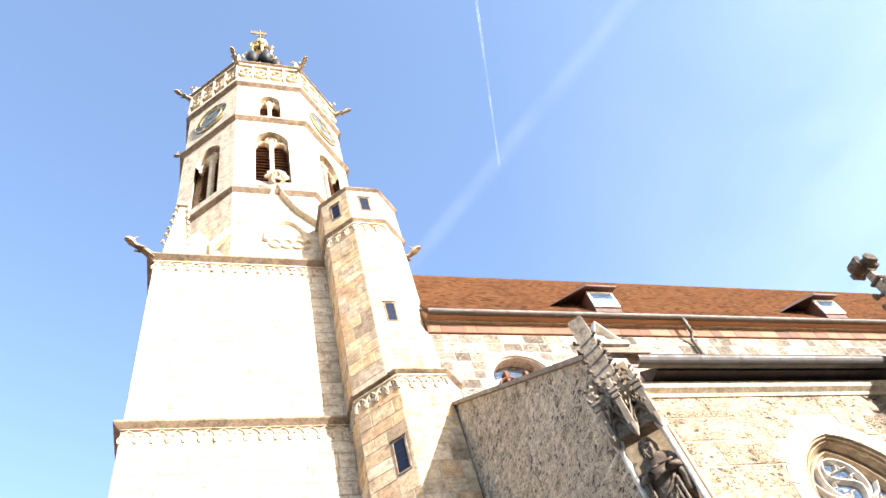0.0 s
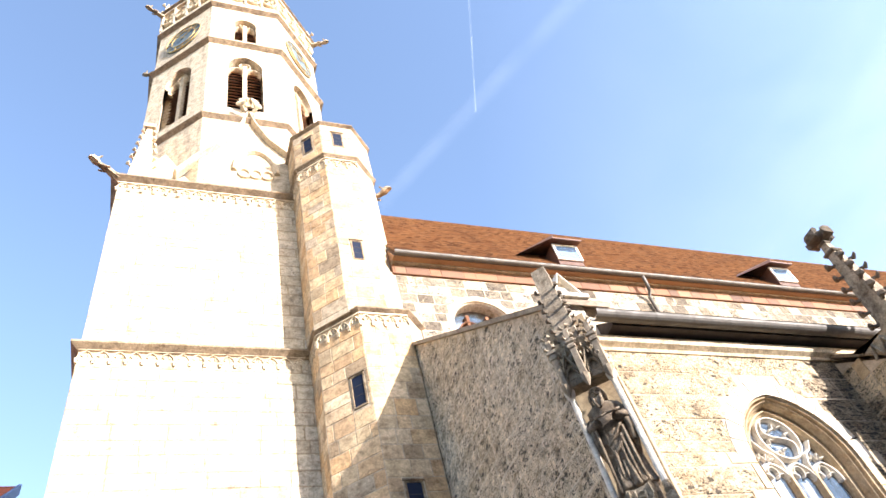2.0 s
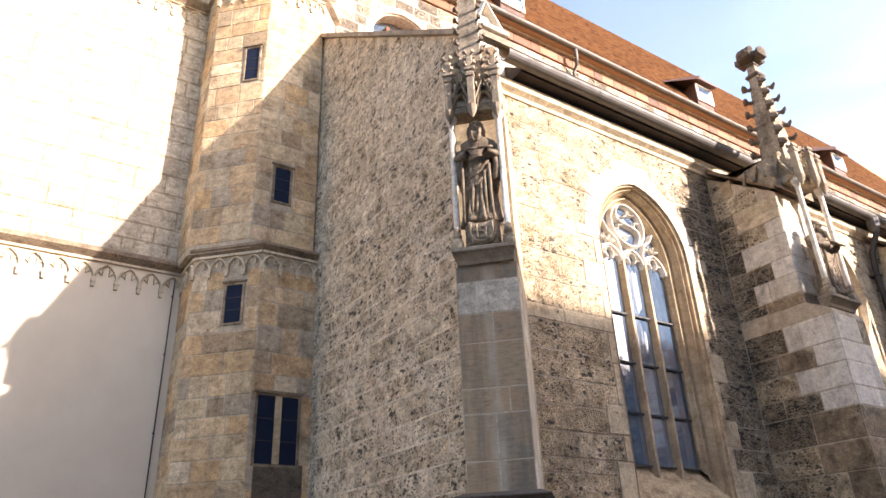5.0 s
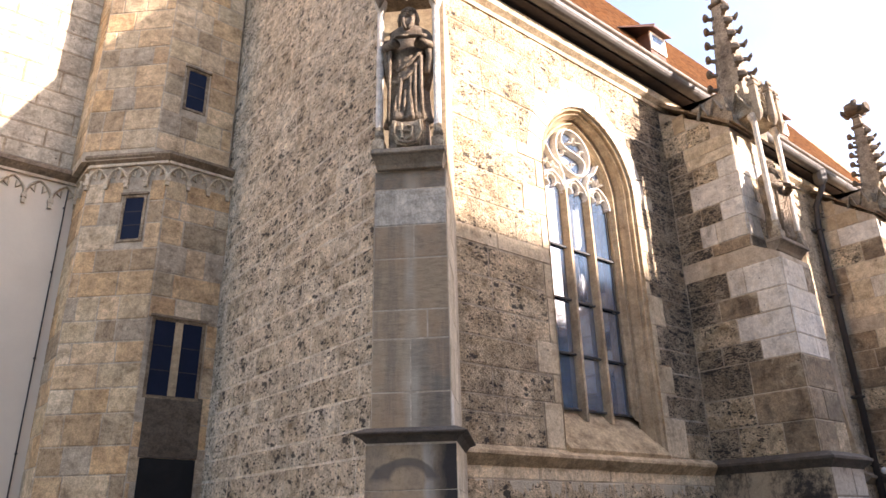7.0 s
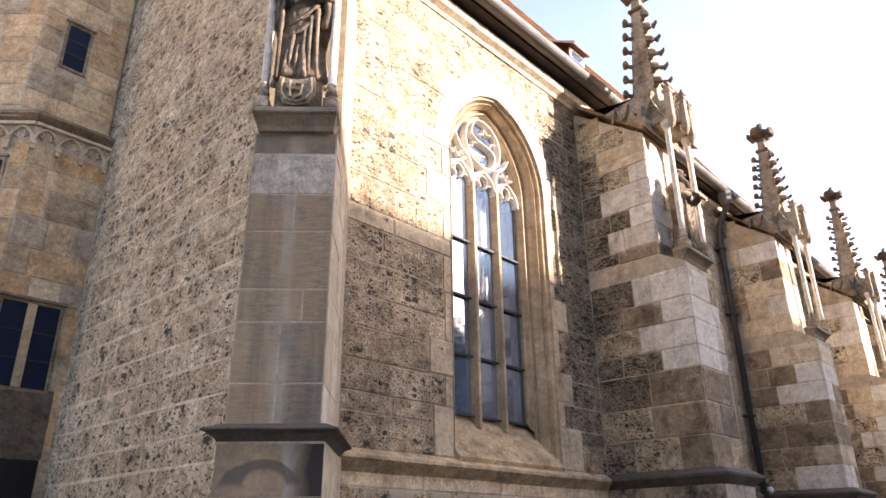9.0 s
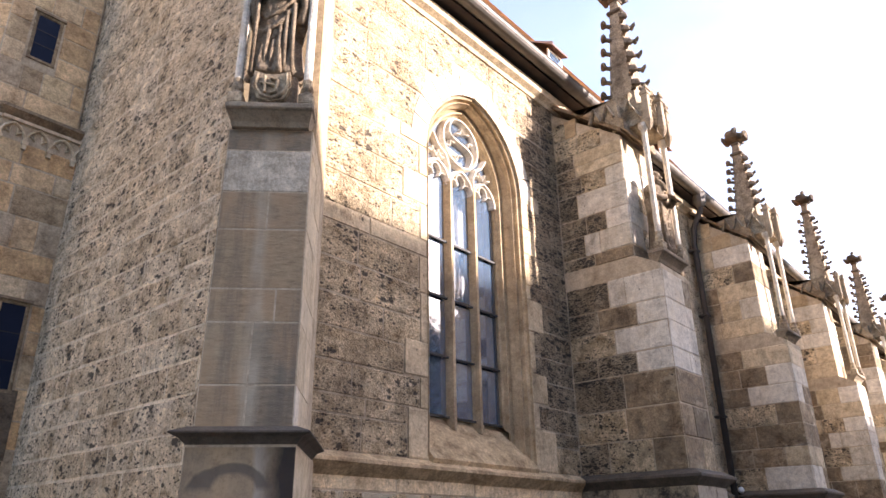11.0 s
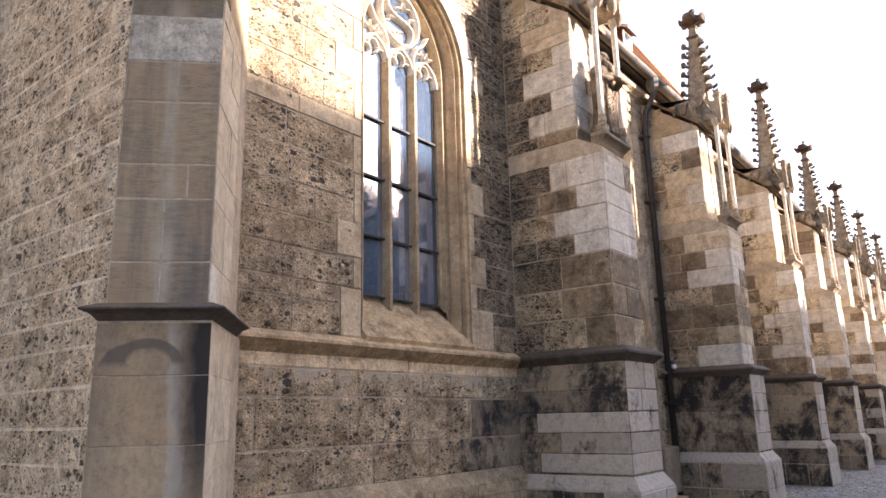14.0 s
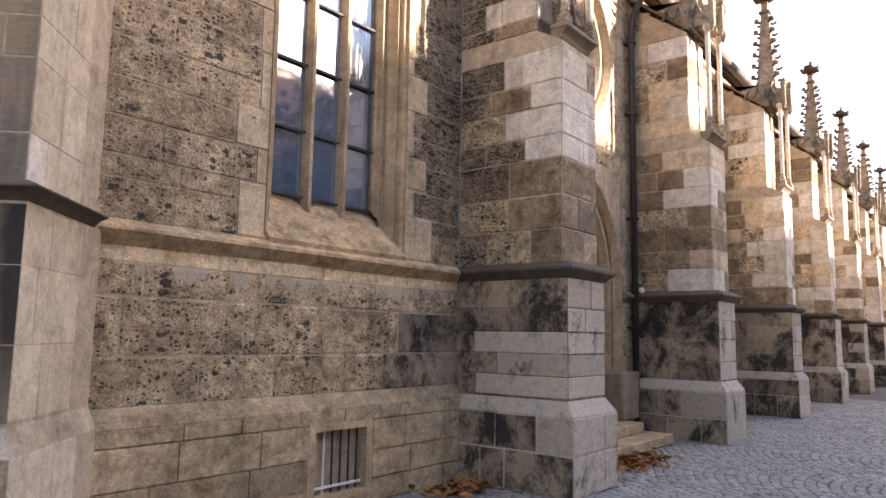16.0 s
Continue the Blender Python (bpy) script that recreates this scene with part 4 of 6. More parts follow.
# ---- niches with canopies ----
def crocket(bm, p, out, s=1.0):
    """A leaf that stands off a spire's edge on a short stalk and curls up."""
    o = Vector(out).normalized()
    m = Matrix.Translation(p) @ o.to_track_quat("Z", "Y").to_matrix().to_4x4()
    q = ((-1, -1), (1, -1), (1, 1), (-1, 1))
    rows = ((0.026, 0.022, -0.02, 0.0), (0.022, 0.018, 0.05, 0.0), (0.052, 0.026, 0.075, 0.008), (0.062, 0.03, 0.105, 0.022), (0.03, 0.016, 0.125, 0.045))
    ring_prism(bm, [[(a * w * s, b * d * s + lift * s, z * s) for a, b in q] for w, d, z, lift in rows], m=m)


def tabernacle(m, label, col=1.75, tip=3.95, broken=False, group=""):
    """Pedestal, two colonnettes, a gabled canopy and a crocketed spire. Origin: middle of the pedestal's top at its back; -y is the front."""
    t = thing("tabernacle", label, "stone niche", m @ Matrix.Diagonal((0.88, 1, 1, 1)) if broken else m, group)
    bm = B()
    box(bm, -0.41, 0.41, -0.12, 0.12, -0.06, 0.0, bevel=0.012)
    ring_prism(bm, [[(-0.36, 0.0, -0.17), (0.36, 0.0, -0.17), (0.36, 0.12, -0.17), (-0.36, 0.12, -0.17)], [(-0.37, -0.02, -0.13), (0.37, -0.02, -0.13), (0.37, 0.12, -0.13), (-0.37, 0.12, -0.13)], [(-0.395, -0.09, -0.06), (0.395, -0.09, -0.06), (0.395, 0.12, -0.06), (-0.395, 0.12, -0.06)]])
    part("pedestal", bm, M_LEDGE, t, "dark moulded stone bracket")
    for s in (-1, 1):
        c = B()
        lathe(c, [(0.042, 0.24), (0.042, col - 0.08), (0.05, col - 0.08), (0.075, col - 0.02), (0.08, col + 0.03), (0.05, col + 0.05)], 10, pose(s * 0.33, -0.04, 0))
        cob = part("colonnette", c, M_PALE, t, "slender pale stone shaft", smooth=False)
        b = B()
        box(b, s * 0.33 - 0.07, s * 0.33 + 0.07, -0.11, 0.03, 0.0, 0.10, bevel=0.008)
        lathe(b, [(0.068, 0.10), (0.05, 0.13), (0.062, 0.16), (0.046, 0.22), (0.052, 0.25), (0.042, 0.26)], 10, pose(s * 0.33, -0.04, 0))
        part("shaft_base", b, M_CARVED, cob, "fluted base")
    top = col + 0.05
    bm = B()
    # vault slab and its gabled faces
    back = 0.14 if broken else 0.44
    box(bm, -0.36, 0.36, -0.10, back, top, top + 0.10, bevel=0.01)
    ring_prism(bm, [[(-0.31, -0.10, top + 0.1), (0.31, -0.10, top + 0.1), (0.31, back, top + 0.1), (-0.31, back, top + 0.1)], [(-0.25, -0.04, top + 0.42), (0.25, -0.04, top + 0.42), (0.25, back, top + 0.42), (-0.25, back, top + 0.42)]])
    for cx, w in ((-0.17, 0.17), (0.17, 0.17)):
        bar(bm, [(cx - w, top + 0.08), (cx - w * 0.5, top + 0.26), (cx, top + 0.46), (cx + w * 0.5, top + 0.26), (cx + w, top + 0.08)], 0.045, -0.17, -0.09)
        bar(bm, [(cx + w * 0.6 * math.cos(math.pi * k / 8), top + 0.05 + 0.2 * math.sin(math.pi * k / 8)) for k in range(9)], 0.03, -0.15, -0.09)
        for k in (0.3, 0.6, 0.9):
            crocket(bm, (cx - w * (1 - k), -0.13, top + 0.1 + 0.37 * k), (-0.6, -0.3, 0.5), 0.7)
            crocket(bm, (cx + w * (1 - k), -0.13, top + 0.1 + 0.37 * k), (0.6, -0.3, 0.5), 0.7)
        crocket(bm, (cx, -0.13, top + 0.46), (0, 0, 1), 1.0)
    for s in (-1, 1):
        mm = plane_frame((s * 0.31, 0.02 if broken else 0.14, 0), (-s, 0))
        bar(bm, [(-0.17, top + 0.08), (0, top + 0.45), (0.17, top + 0.08)], 0.05, -0.06, 0.02, mm)
        crocket(bm, (s * 0.34, 0.02 if broken else 0.14, top + 0.45), (0, 0, 1), 1.0)
    part("canopy", bm, M_CARVED, t, "carved gabled canopy with small crockets")
    up = 0.32 if broken else 0.0
    for x, y in ((-0.33, -0.13), (0.0, -0.19), (0.33, -0.13)):
        bm = B()
        if broken:
            box(bm, x - 0.042, x + 0.042, y - 0.042, y + 0.042, top + 0.40, top + 0.46 + up, bevel=0.008)
            for a, b in ((-1, -1), (1, -1), (1, 1), (-1, 1)):
                crocket(bm, (x + a * 0.04, y + b * 0.04, top + 0.62), (a, b, 0.1), 0.5)
                crocket(bm, (x + a * 0.03, y + b * 0.03, top + 0.80), (a, b, 0.3), 0.5)
        box(bm, x - 0.05, x + 0.05, y - 0.05, y + 0.05, top + 0.0, top + 0.46, bevel=0.008)
        box(bm, x - 0.065, x + 0.065, y - 0.065, y + 0.065, top + 0.44, top + 0.50, bevel=0.01)
        lathe(bm, [(0.075, top + 0.02), (0.06, top - 0.05), (0.03, top - 0.11), (0.012, top - 0.15)], 8, pose(x, y, 0))
        ring_prism(bm, [[(x + a * 0.05, y + b * 0.05, top + 0.50) for a, b in ((-1, -1), (1, -1), (1, 1), (-1, 1))], [(x + a * 0.01, y + b * 0.02, top + 0.60) for a, b in ((-1, -1), (1, -1), (1, 1), (-1, 1))]])
        for side in (-1, 1):
            box(bm, x - 0.075, x + 0.075, y + side * 0.04 - 0.02, y + side * 0.04 + 0.02, top + 0.54, top + 0.60, bevel=0.01)
        part("buttress_shaft", bm, M_LEDGE, t, "dark weathered shaft with leaf cap")
    z0, z1 = top + 0.36, tip
    w0, w1 = (0.17, 0.125) if broken else (0.225, 0.065)
    bm = B()
    quad = ((-1, -1), (1, -1), (1, 1), (-1, 1))
    cy = 0.04 if broken else 0.28
    ring_prism(bm, [[(a * w0, cy + b * w0, z0) for a, b in quad], [(a * w1, cy + b * w1, z1) for a, b in quad]])
    part("spire", bm, M_SPIRE, t)
    n = 6
    for k in range(n):
        f = (k + 0.6) / n
        z = z0 + 0.22 + (z1 - z0 - 0.62) * f
        w = w0 + (w1 - w0) * (z - z0) / (z1 - z0)
        for a, b in quad:
            bm = B()
            crocket(bm, (a * w, cy + b * w, z), (a, b, 0.12), 0.62 if broken else 1.15)
            part("crocket", bm, M_CROCKET, t)
    if not broken:
        bm = B()
        box(bm, -0.085, 0.085, cy - 0.085, cy + 0.085, z1 - 0.02, z1 + 0.03, bevel=0.01)
        box(bm, -0.13, 0.13, cy - 0.13, cy + 0.13, z1 - 0.28, z1 - 0.21, bevel=0.02)
        box(bm, -0.05, 0.05, cy - 0.05, cy + 0.05, z1 - 0.1, z1 + 0.30, bevel=0.01)
        part_leaves = []
        for a in range(8):
            an = a * math.pi / 4
            leaf = B()
            part_leaves.append(leaf)
            crocket(leaf, (0.02 * math.cos(an), cy + 0.02 * math.sin(an), z1 + 0.10), (math.cos(an), math.sin(an), 0.10), 2.1 if a % 2 == 0 else 1.5)
        fin = part("finial", bm, M_SOOTY, t, "dark cross-shaped leaf finial")
        leaf = B()
        crocket(leaf, (0, cy, z1 + 0.28), (0, 0, 1), 1.2)
        for leaf in part_leaves + [leaf]:
            part("leaf", leaf, M_SOOTY, fin)
    return t


def statue(m, height, label):
    """A robed figure with a book and a staff, in one mesh."""
    bm = B()
    h = height
    prof = [(0.15, 0.0), (0.17, 0.015), (0.155, 0.06), (0.14, 0.2), (0.135, 0.35), (0.14, 0.48), (0.145, 0.58), (0.135, 0.66), (0.155, 0.74), (0.14, 0.79), (0.06, 0.83), (0.045, 0.85)]
    k, steps = 56, 36
    rings = []
    for q in range(steps + 1):
        f = 0.85 * q / steps
        lo = max(i for i in range(len(prof) - 1) if prof[i][1] <= f + 1e-9)
        (ra, fa), (rb, fb) = prof[lo], prof[lo + 1]
        r = ra + (rb - ra) * min(1.0, (f - fa) / (fb - fa))
        ring = []
        for i in range(k):
            a = 2 * math.pi * i / k
            hem = max(0.0, 1 - f / 0.62)
            fold = 1 + 0.30 * hem * (abs(math.sin(5.5 * a + 1.5 * f)) - 0.45) + 0.10 * hem * math.sin(17 * a)
            fold += 0.05 * math.sin(9 * a + 14 * f) * max(0.0, 1 - f / 0.8)
            ring.append((1.14 * r * fold * math.cos(a), 0.80 * r * fold * math.sin(a), f * h))
        rings.append(ring)
    ring_prism(bm, rings)
    lathe(bm, [(0.02, -0.11), (0.062, -0.07), (0.078, 0.0), (0.07, 0.06), (0.03, 0.1), (0.005, 0.105)], 12, pose(0, -0.03, 0.905 * h))
    lathe(bm, [(0.070, 0.035), (0.079, 0.05), (0.068, 0.088), (0.03, 0.12), (0.004, 0.125)], 12, pose(0, -0.02, 0.905 * h, 8))
    ring_prism(bm, [[(-0.06, -0.08, 0.89 * h), (0.06, -0.08, 0.89 * h), (0.05, -0.03, 0.89 * h), (-0.05, -0.03, 0.89 * h)], [(-0.05, -0.13, 0.80 * h), (0.05, -0.13, 0.80 * h), (0.05, -0.05, 0.80 * h), (-0.05, -0.05, 0.80 * h)], [(-0.015, -0.14, 0.74 * h), (0.015, -0.14, 0.74 * h), (0.015, -0.1, 0.74 * h), (-0.015, -0.1, 0.74 * h)]])
    for s in (-1, 1):
        tube(bm, [(s * 0.13, 0, 0.77 * h), (s * 0.19, -0.03, 0.68 * h), (s * 0.18, -0.10, 0.60 * h), (s * 0.09, -0.18, 0.60 * h)], 0.052, 8)
        tube(bm, [(s * 0.17, -0.09, 0.60 * h), (s * 0.19, -0.08, 0.50 * h), (s * 0.16, -0.08, 0.38 * h)], 0.035, 6)
    for s in (-1, 1):
        box(bm, -0.005, 0.13, -0.012, 0.012, -0.07, 0.07, pose(0.03, -0.20, 0.635 * h, -55, 0, 0) @ pose(0, 0, 0, 0, s * 14 + (180 if s < 0 else 0), 0))
    # swags of the cloak across the front, and its hanging edges
    for j, (la, lo, hi, r0) in enumerate(((0.50, 0.43, 0.62, 0.022), (0.36, 0.33, 0.57, 0.026), (0.22, 0.25, 0.50, 0.020))):
        tube(bm, [(-0.15, -0.03, la * h), (-0.08, -0.095, (lo - 0.03) * h), (0.02, -0.115, (lo + 0.03) * h), (0.10, -0.10, (lo * 0.4 + hi * 0.6) * h), (0.15, -0.04, hi * h)], r0, 6)
    for x, z in ((-0.115, 0.20), (-0.075, 0.34), (-0.03, 0.24), (0.02, 0.40), (0.065, 0.46), (0.12, 0.52)):
        tube(bm, [(x, -0.105, 0.01 * h), (x * 0.95, -0.12, z * 0.5 * h), (x * 0.85 + 0.01, -0.11, z * h)], 0.017, 6)
    for s in (-1, 1):
        tube(bm, [(s * 0.07, -0.06, 0.92 * h), (s * 0.085, -0.05, 0.87 * h), (s * 0.075, -0.04, 0.82 * h)], 0.017, 6)
        tube(bm, [(s * 0.035, -0.085, 0.875 * h), (s * 0.04, -0.135, 0.81 * h), (s * 0.012, -0.15, 0.735 * h)], 0.014, 6)
        tube(bm, [(s * 0.008, -0.105, 0.918 * h), (s * 0.03, -0.103, 0.924 * h), (s * 0.055, -0.085, 0.916 * h)], 0.008, 5)
    tube(bm, [(0, -0.10, 0.92 * h), (0, -0.12, 0.893 * h), (0, -0.10, 0.885 * h)], 0.011, 5)
    tube(bm, [(-0.16, -0.12, 0.0), (-0.15, -0.13, 0.5 * h), (-0.14, -0.12, 0.62 * h)], 0.016, 6)
    for s in (-1, 1):
        ring_prism(bm, [[(s * 0.13, -0.06, 0.6 * h), (s * 0.24, -0.03, 0.6 * h), (s * 0.22, 0.05, 0.6 * h), (s * 0.13, 0.05, 0.6 * h)], [(s * 0.14, -0.07, 0.45 * h), (s * 0.22, -0.05, 0.42 * h), (s * 0.2, 0.04, 0.42 * h), (s * 0.13, 0.04, 0.45 * h)], [(s * 0.13, -0.06, 0.28 * h), (s * 0.17, -0.04, 0.25 * h), (s * 0.16, 0.03, 0.25 * h), (s * 0.12, 0.03, 0.28 * h)]])
    ob = mesh_object("statue", bm, M_STATUE, True)
    ob.matrix_world = m @ Matrix.Diagonal((1.2, 1.15, 1.0, 1))
    return tagged(ob, label, "statue")


# ---- corner pier ----
CORNER = Vector((XW, YS, 0))
pier_frame = plane_frame(CORNER, (1, 1))   # y goes into the corner, x to the right along the front
pier = thing("corner_buttress", "diagonal corner buttress of brown and grey sandstone blocks", "buttress", pier_frame)


PU, PL, PB = (-0.385, 0.305, 0.90), (-0.415, 0.345, 0.95), (-0.48, 0.41, 1.03)   # left, right, front: above, below the ledge, plinth
for (l, r_, f), z0, z1, nm in ((PB, 0.0, 1.0, "plinth"), (PL, 1.0, STRING, "lower_core"), (PU, STRING, 5.02, "upper_core")):
    bm = B()
    box(bm, l, r_, -f, 0.25, z0, z1)
    if nm == "plinth":
        q0 = [(l, -f, 1.0), (r_, -f, 1.0), (r_, 0.25, 1.0), (l, 0.25, 1.0)]
        q1 = [(PL[0], -PL[2], 1.16), (PL[1], -PL[2], 1.16), (PL[1], 0.25, 1.16), (PL[0], 0.25, 1.16)]
        ring_prism(bm, [q0, q1])
    part(nm, bm, M_MORTAR, pier)
bm = B()
box(bm, -0.375, 0.30, -0.62, 0.25, 4.98, 7.4)
part("niche_back", bm, M_DRESSED, pier)
bm = B()
box(bm, -0.33, 0.25, -0.70, 0.25, 7.4, 8.3)
part("niche_head", bm, M_DRESSED, pier)
bm = B()
moulding(bm, [(PL[0], 0.05), (PL[0], -PL[2]), (PL[1], -PL[2]), (PL[1], 0.1)], STRING, 0.10, 0.045)
part("ledge", bm, M_FLASHING, pier, "dark weathered ledge around the pier")

tabernacle(pier_frame @ pose(-0.04, -0.95, 5.19), "tall carved niche with colonnettes and crocketed spire on the corner buttress", 1.78, 3.95, True)
statue(pier_frame @ pose(-0.04, -0.90, 5.50), 1.46, "weathered dark stone statue of a robed bearded figure with book")
sh = thing("coat_of_arms", "small carved stone shield at the foot of the statue", "relief", pier_frame @ pose(-0.04, -1.06, 5.20))
bm = B()
prof = [(-0.15, 0.30), (-0.05, 0.27), (0.05, 0.27), (0.15, 0.30), (0.16, 0.15), (0.11, 0.03), (0, 0.0), (-0.11, 0.03), (-0.16, 0.15)]
ring_prism(bm, [[(x, 0.0, z) for x, z in prof], [(x * 0.96, 0.10, z) for x, z in prof]])
part("shield", bm, M_CARVED, sh)
bm = B()
bar(bm, [(-0.12, 0.27), (-0.13, 0.14), (-0.08, 0.05), (0, 0.025), (0.08, 0.05), (0.13, 0.14), (0.12, 0.27)], 0.025, -0.03, 0.0)
bar(bm, [(-0.06, 0.24), (-0.05, 0.08)], 0.03, -0.03, 0.0)
bar(bm, [(0.0, 0.22), (0.05, 0.2), (0.04, 0.09), (-0.01, 0.07)], 0.03, -0.03, 0.0)
bar(bm, [(-0.09, 0.17), (0.03, 0.15)], 0.025, -0.03, 0.0)
part("relief", bm, M_CARVED, sh)
bm = B()
box(bm, -0.2, 0.2, 0.06, 0.3, 0.0, 0.32, bevel=0.03)
part("pedestal_block", bm, M_STATUE, sh)
# small gablet beside the spire
bm = B()
gf = Matrix.Translation((6.77, 7.9, 9.30))
bar(bm, [(0.02, 0.03), (0.20, 0.50), (0.50, 0.03)], 0.09, -0.06, 0.16, gf)
box(bm, -0.06, 0.58, -0.10, 0.2, -0.07, 0.02, gf, bevel=0.015)
box(bm, 0.03, 0.47, 0.03, 0.16, 0.0, 0.25, gf)
box(bm, 0.02, 0.45, 0.04, 0.34, -0.75, -0.07, gf)
tagged(mesh_object("gablet", bm, M_PALE), "small pale stone gablet at the roof corner", "gablet")


# ---- buttresses ----
def buttress(i):
    x = BUT[i]
    b = thing("buttress", "stepped stone buttress of mixed pale and dark blocks", "buttress", pose(x, YS, 0), group="aisle buttresses")
    w, wp = 0.46, 0.55
    y0, y1, y2, y3 = -1.66, -1.55, -1.47, -1.12
    bm = B()
    box(bm, -wp, wp, y0, 0.2, 0.0, 0.86)
    ring_prism(bm, [[(-wp, y0, 0.86), (wp, y0, 0.86), (wp, 0.2, 0.86), (-wp, 0.2, 0.86)], [(-w, y1, 1.02), (w, y1, 1.02), (w, 0.2, 1.02), (-w, 0.2, 1.02)]])
    part("plinth", bm, M_CRUST_PALE, b)
    bm = B()
    box(bm, -w, w, y1, 0.2, 1.02, STRING)
    part("lower_core", bm, M_CRUST, b)
    bm = B()
    box(bm, -w + 0.03, w - 0.03, y2, 0.2, STRING, 5.15)
    part("middle_core", bm, M_MORTAR, b)
    bm = B()
    wu = w - 0.03
    ring_prism(bm, [[(s * wu, y2, 5.15), (s * wu, y2, 5.22), (s * wu, y3, 5.42), (s * wu, y3, 7.35), (s * wu, 0.2, 8.32), (s * wu, 0.2, 5.15)] for s in (-1, 1)])
    part("upper_core", bm, M_MORTAR, b)
    bm = B()
    we = wu + 0.07
    ring_prism(bm, [[(s * we, y3 - 0.06, 7.36), (s * we, 0.0, 8.30), (s * we, 0.0, 8.37), (s * we, y3 - 0.06, 7.43)] for s in (-1, 1)])
    part("weathering", bm, M_COPING, b, "sloping dark capping stone")
    bm = B()
    side = [(y3 - 0.13, 7.36), (y3 - 0.13, 7.52), (y3 - 0.05, 7.60), (y3 - 0.05, 7.84), (y3 + 0.02, 7.93), (-0.72, 7.96), (-0.58, 7.86), (-0.46, 7.93), (-0.40, 8.02)]
    ring_prism(bm, [[(s * (wu + o), y, z) for y, z in side] for s, o in ((-1, 0.085), (-1, 0.095), (1, 0.095), (1, 0.085))])
    part("cap_block", bm, M_CARVED, b, "dark moulded cap stone under the pinnacle")
    for s in (-1, 1):
        for y in (-1.02, -0.80):
            bm = B()
            bar(bm, [(-0.09, 7.62), (0.0, 7.86), (0.09, 7.62)], 0.04, -0.05, 0.01, plane_frame((s * (wu + 0.095), y, 0), (-s, 0)))
            part("gablet_moulding", bm, M_SPIRE, b)
    bm = B()
    moulding(bm, [(-w, 0.0), (-w, y1), (w, y1), (w, 0.0)], STRING, 0.11, 0.12)
    part("ledge", bm, M_FLASHING, b, "dark weathered ledge")
    tabernacle(pose(x, YS + y2 + 0.05, 5.45), "carved niche with slender shafts and tall crocketed pinnacle", 1.95, (4.65, 4.28, 4.75, 4.55)[min(i, 3)], group="buttress pinnacles")
    if i == 0:
        statue(pose(x, YS + y2 + 0.12, 5.5), 1.3, "weathered stone statue in the buttress niche")
    return b


buttresses = [buttress(i) for i in range(7)]

# ---- stair turret ----
TC, TA = Vector((6.487, 15.347, 0)), 1.707


def octagon(c, ap, z):
    r = ap / math.cos(math.pi / 8)
    return [(c.x + r * math.cos(math.pi / 8 + k * math.pi / 4), c.y + r * math.sin(math.pi / 8 + k * math.pi / 4), z) for k in range(8)]


def face_frame(c, ap, angle, z=0.0):
    """Frame of an octagon's face whose outward way is at this angle; x = 0 at the face's left end."""
    n = Vector((math.cos(angle), math.sin(angle), 0))
    half = ap * math.tan(math.pi / 8)
    f = plane_frame(c + n * ap, (-n.x, -n.y))
    return f @ pose(-half, 0, z)


SOUTH, SW, WEST, SE, NW = -math.pi / 2, -3 * math.pi / 4, math.pi, -math.pi / 4, 3 * math.pi / 4
turret = thing("stair_turret", "octagonal stair turret of ochre sandstone ashlar", "turret")
T1, T2, T3, T4 = (TC, TA), (Vector((6.20, 15.33, 0)), 1.58), (Vector((5.85, 15.10, 0)), 1.30), (Vector((5.85, 15.13, 0)), 1.37)
for (c0, ap), z0, z1 in ((T1, 0.0, 7.8), (T2, 7.8, 14.8), (T3, 14.8, 22.2), (T4, 22.2, 24.25)):
    bm = B()
    ring_prism(bm, [octagon(c0, ap, z0), octagon(c0, ap, z1)])
    part("turret_stage", bm, M_MORTAR, turret)
for (c0, ap), z, o, h in ((T1, 7.92, 0.12, 0.16), (T2, 14.9, 0.12, 0.16), (T4, 22.35, 0.06, 0.14), (T4, 24.4, 0.10, 0.16)):
    bm = B()
    ring_prism(bm, [octagon(c0, ap - 0.05, z - h - 0.06), octagon(c0, ap + o, z - h * 0.5), octagon(c0, ap + o, z - 0.03), octagon(c0, ap - 0.1, z + 0.08)])
    part("ledge", bm, M_COPING, turret, "dark weathered ledge")
bm = B()
ring_prism(bm, [octagon(T4[0], T4[1] + 0.05, 24.43), octagon(T4[0], 0.05, 25.4)])
part("roof", bm, M_COPING, turret)
for (c0, ap), z in ((T1, 7.74), (T2, 14.72), (T3, 22.1)):
    for an in (SOUTH, SW, WEST):
        bm = B()
        frieze(bm, face_frame(c0, ap, an), 2 * ap * math.tan(math.pi / 8), z, 0.32, tall=1.3)
        part("frieze", bm, M_TOWER_TRIM, turret, "carved band of small blind arches")


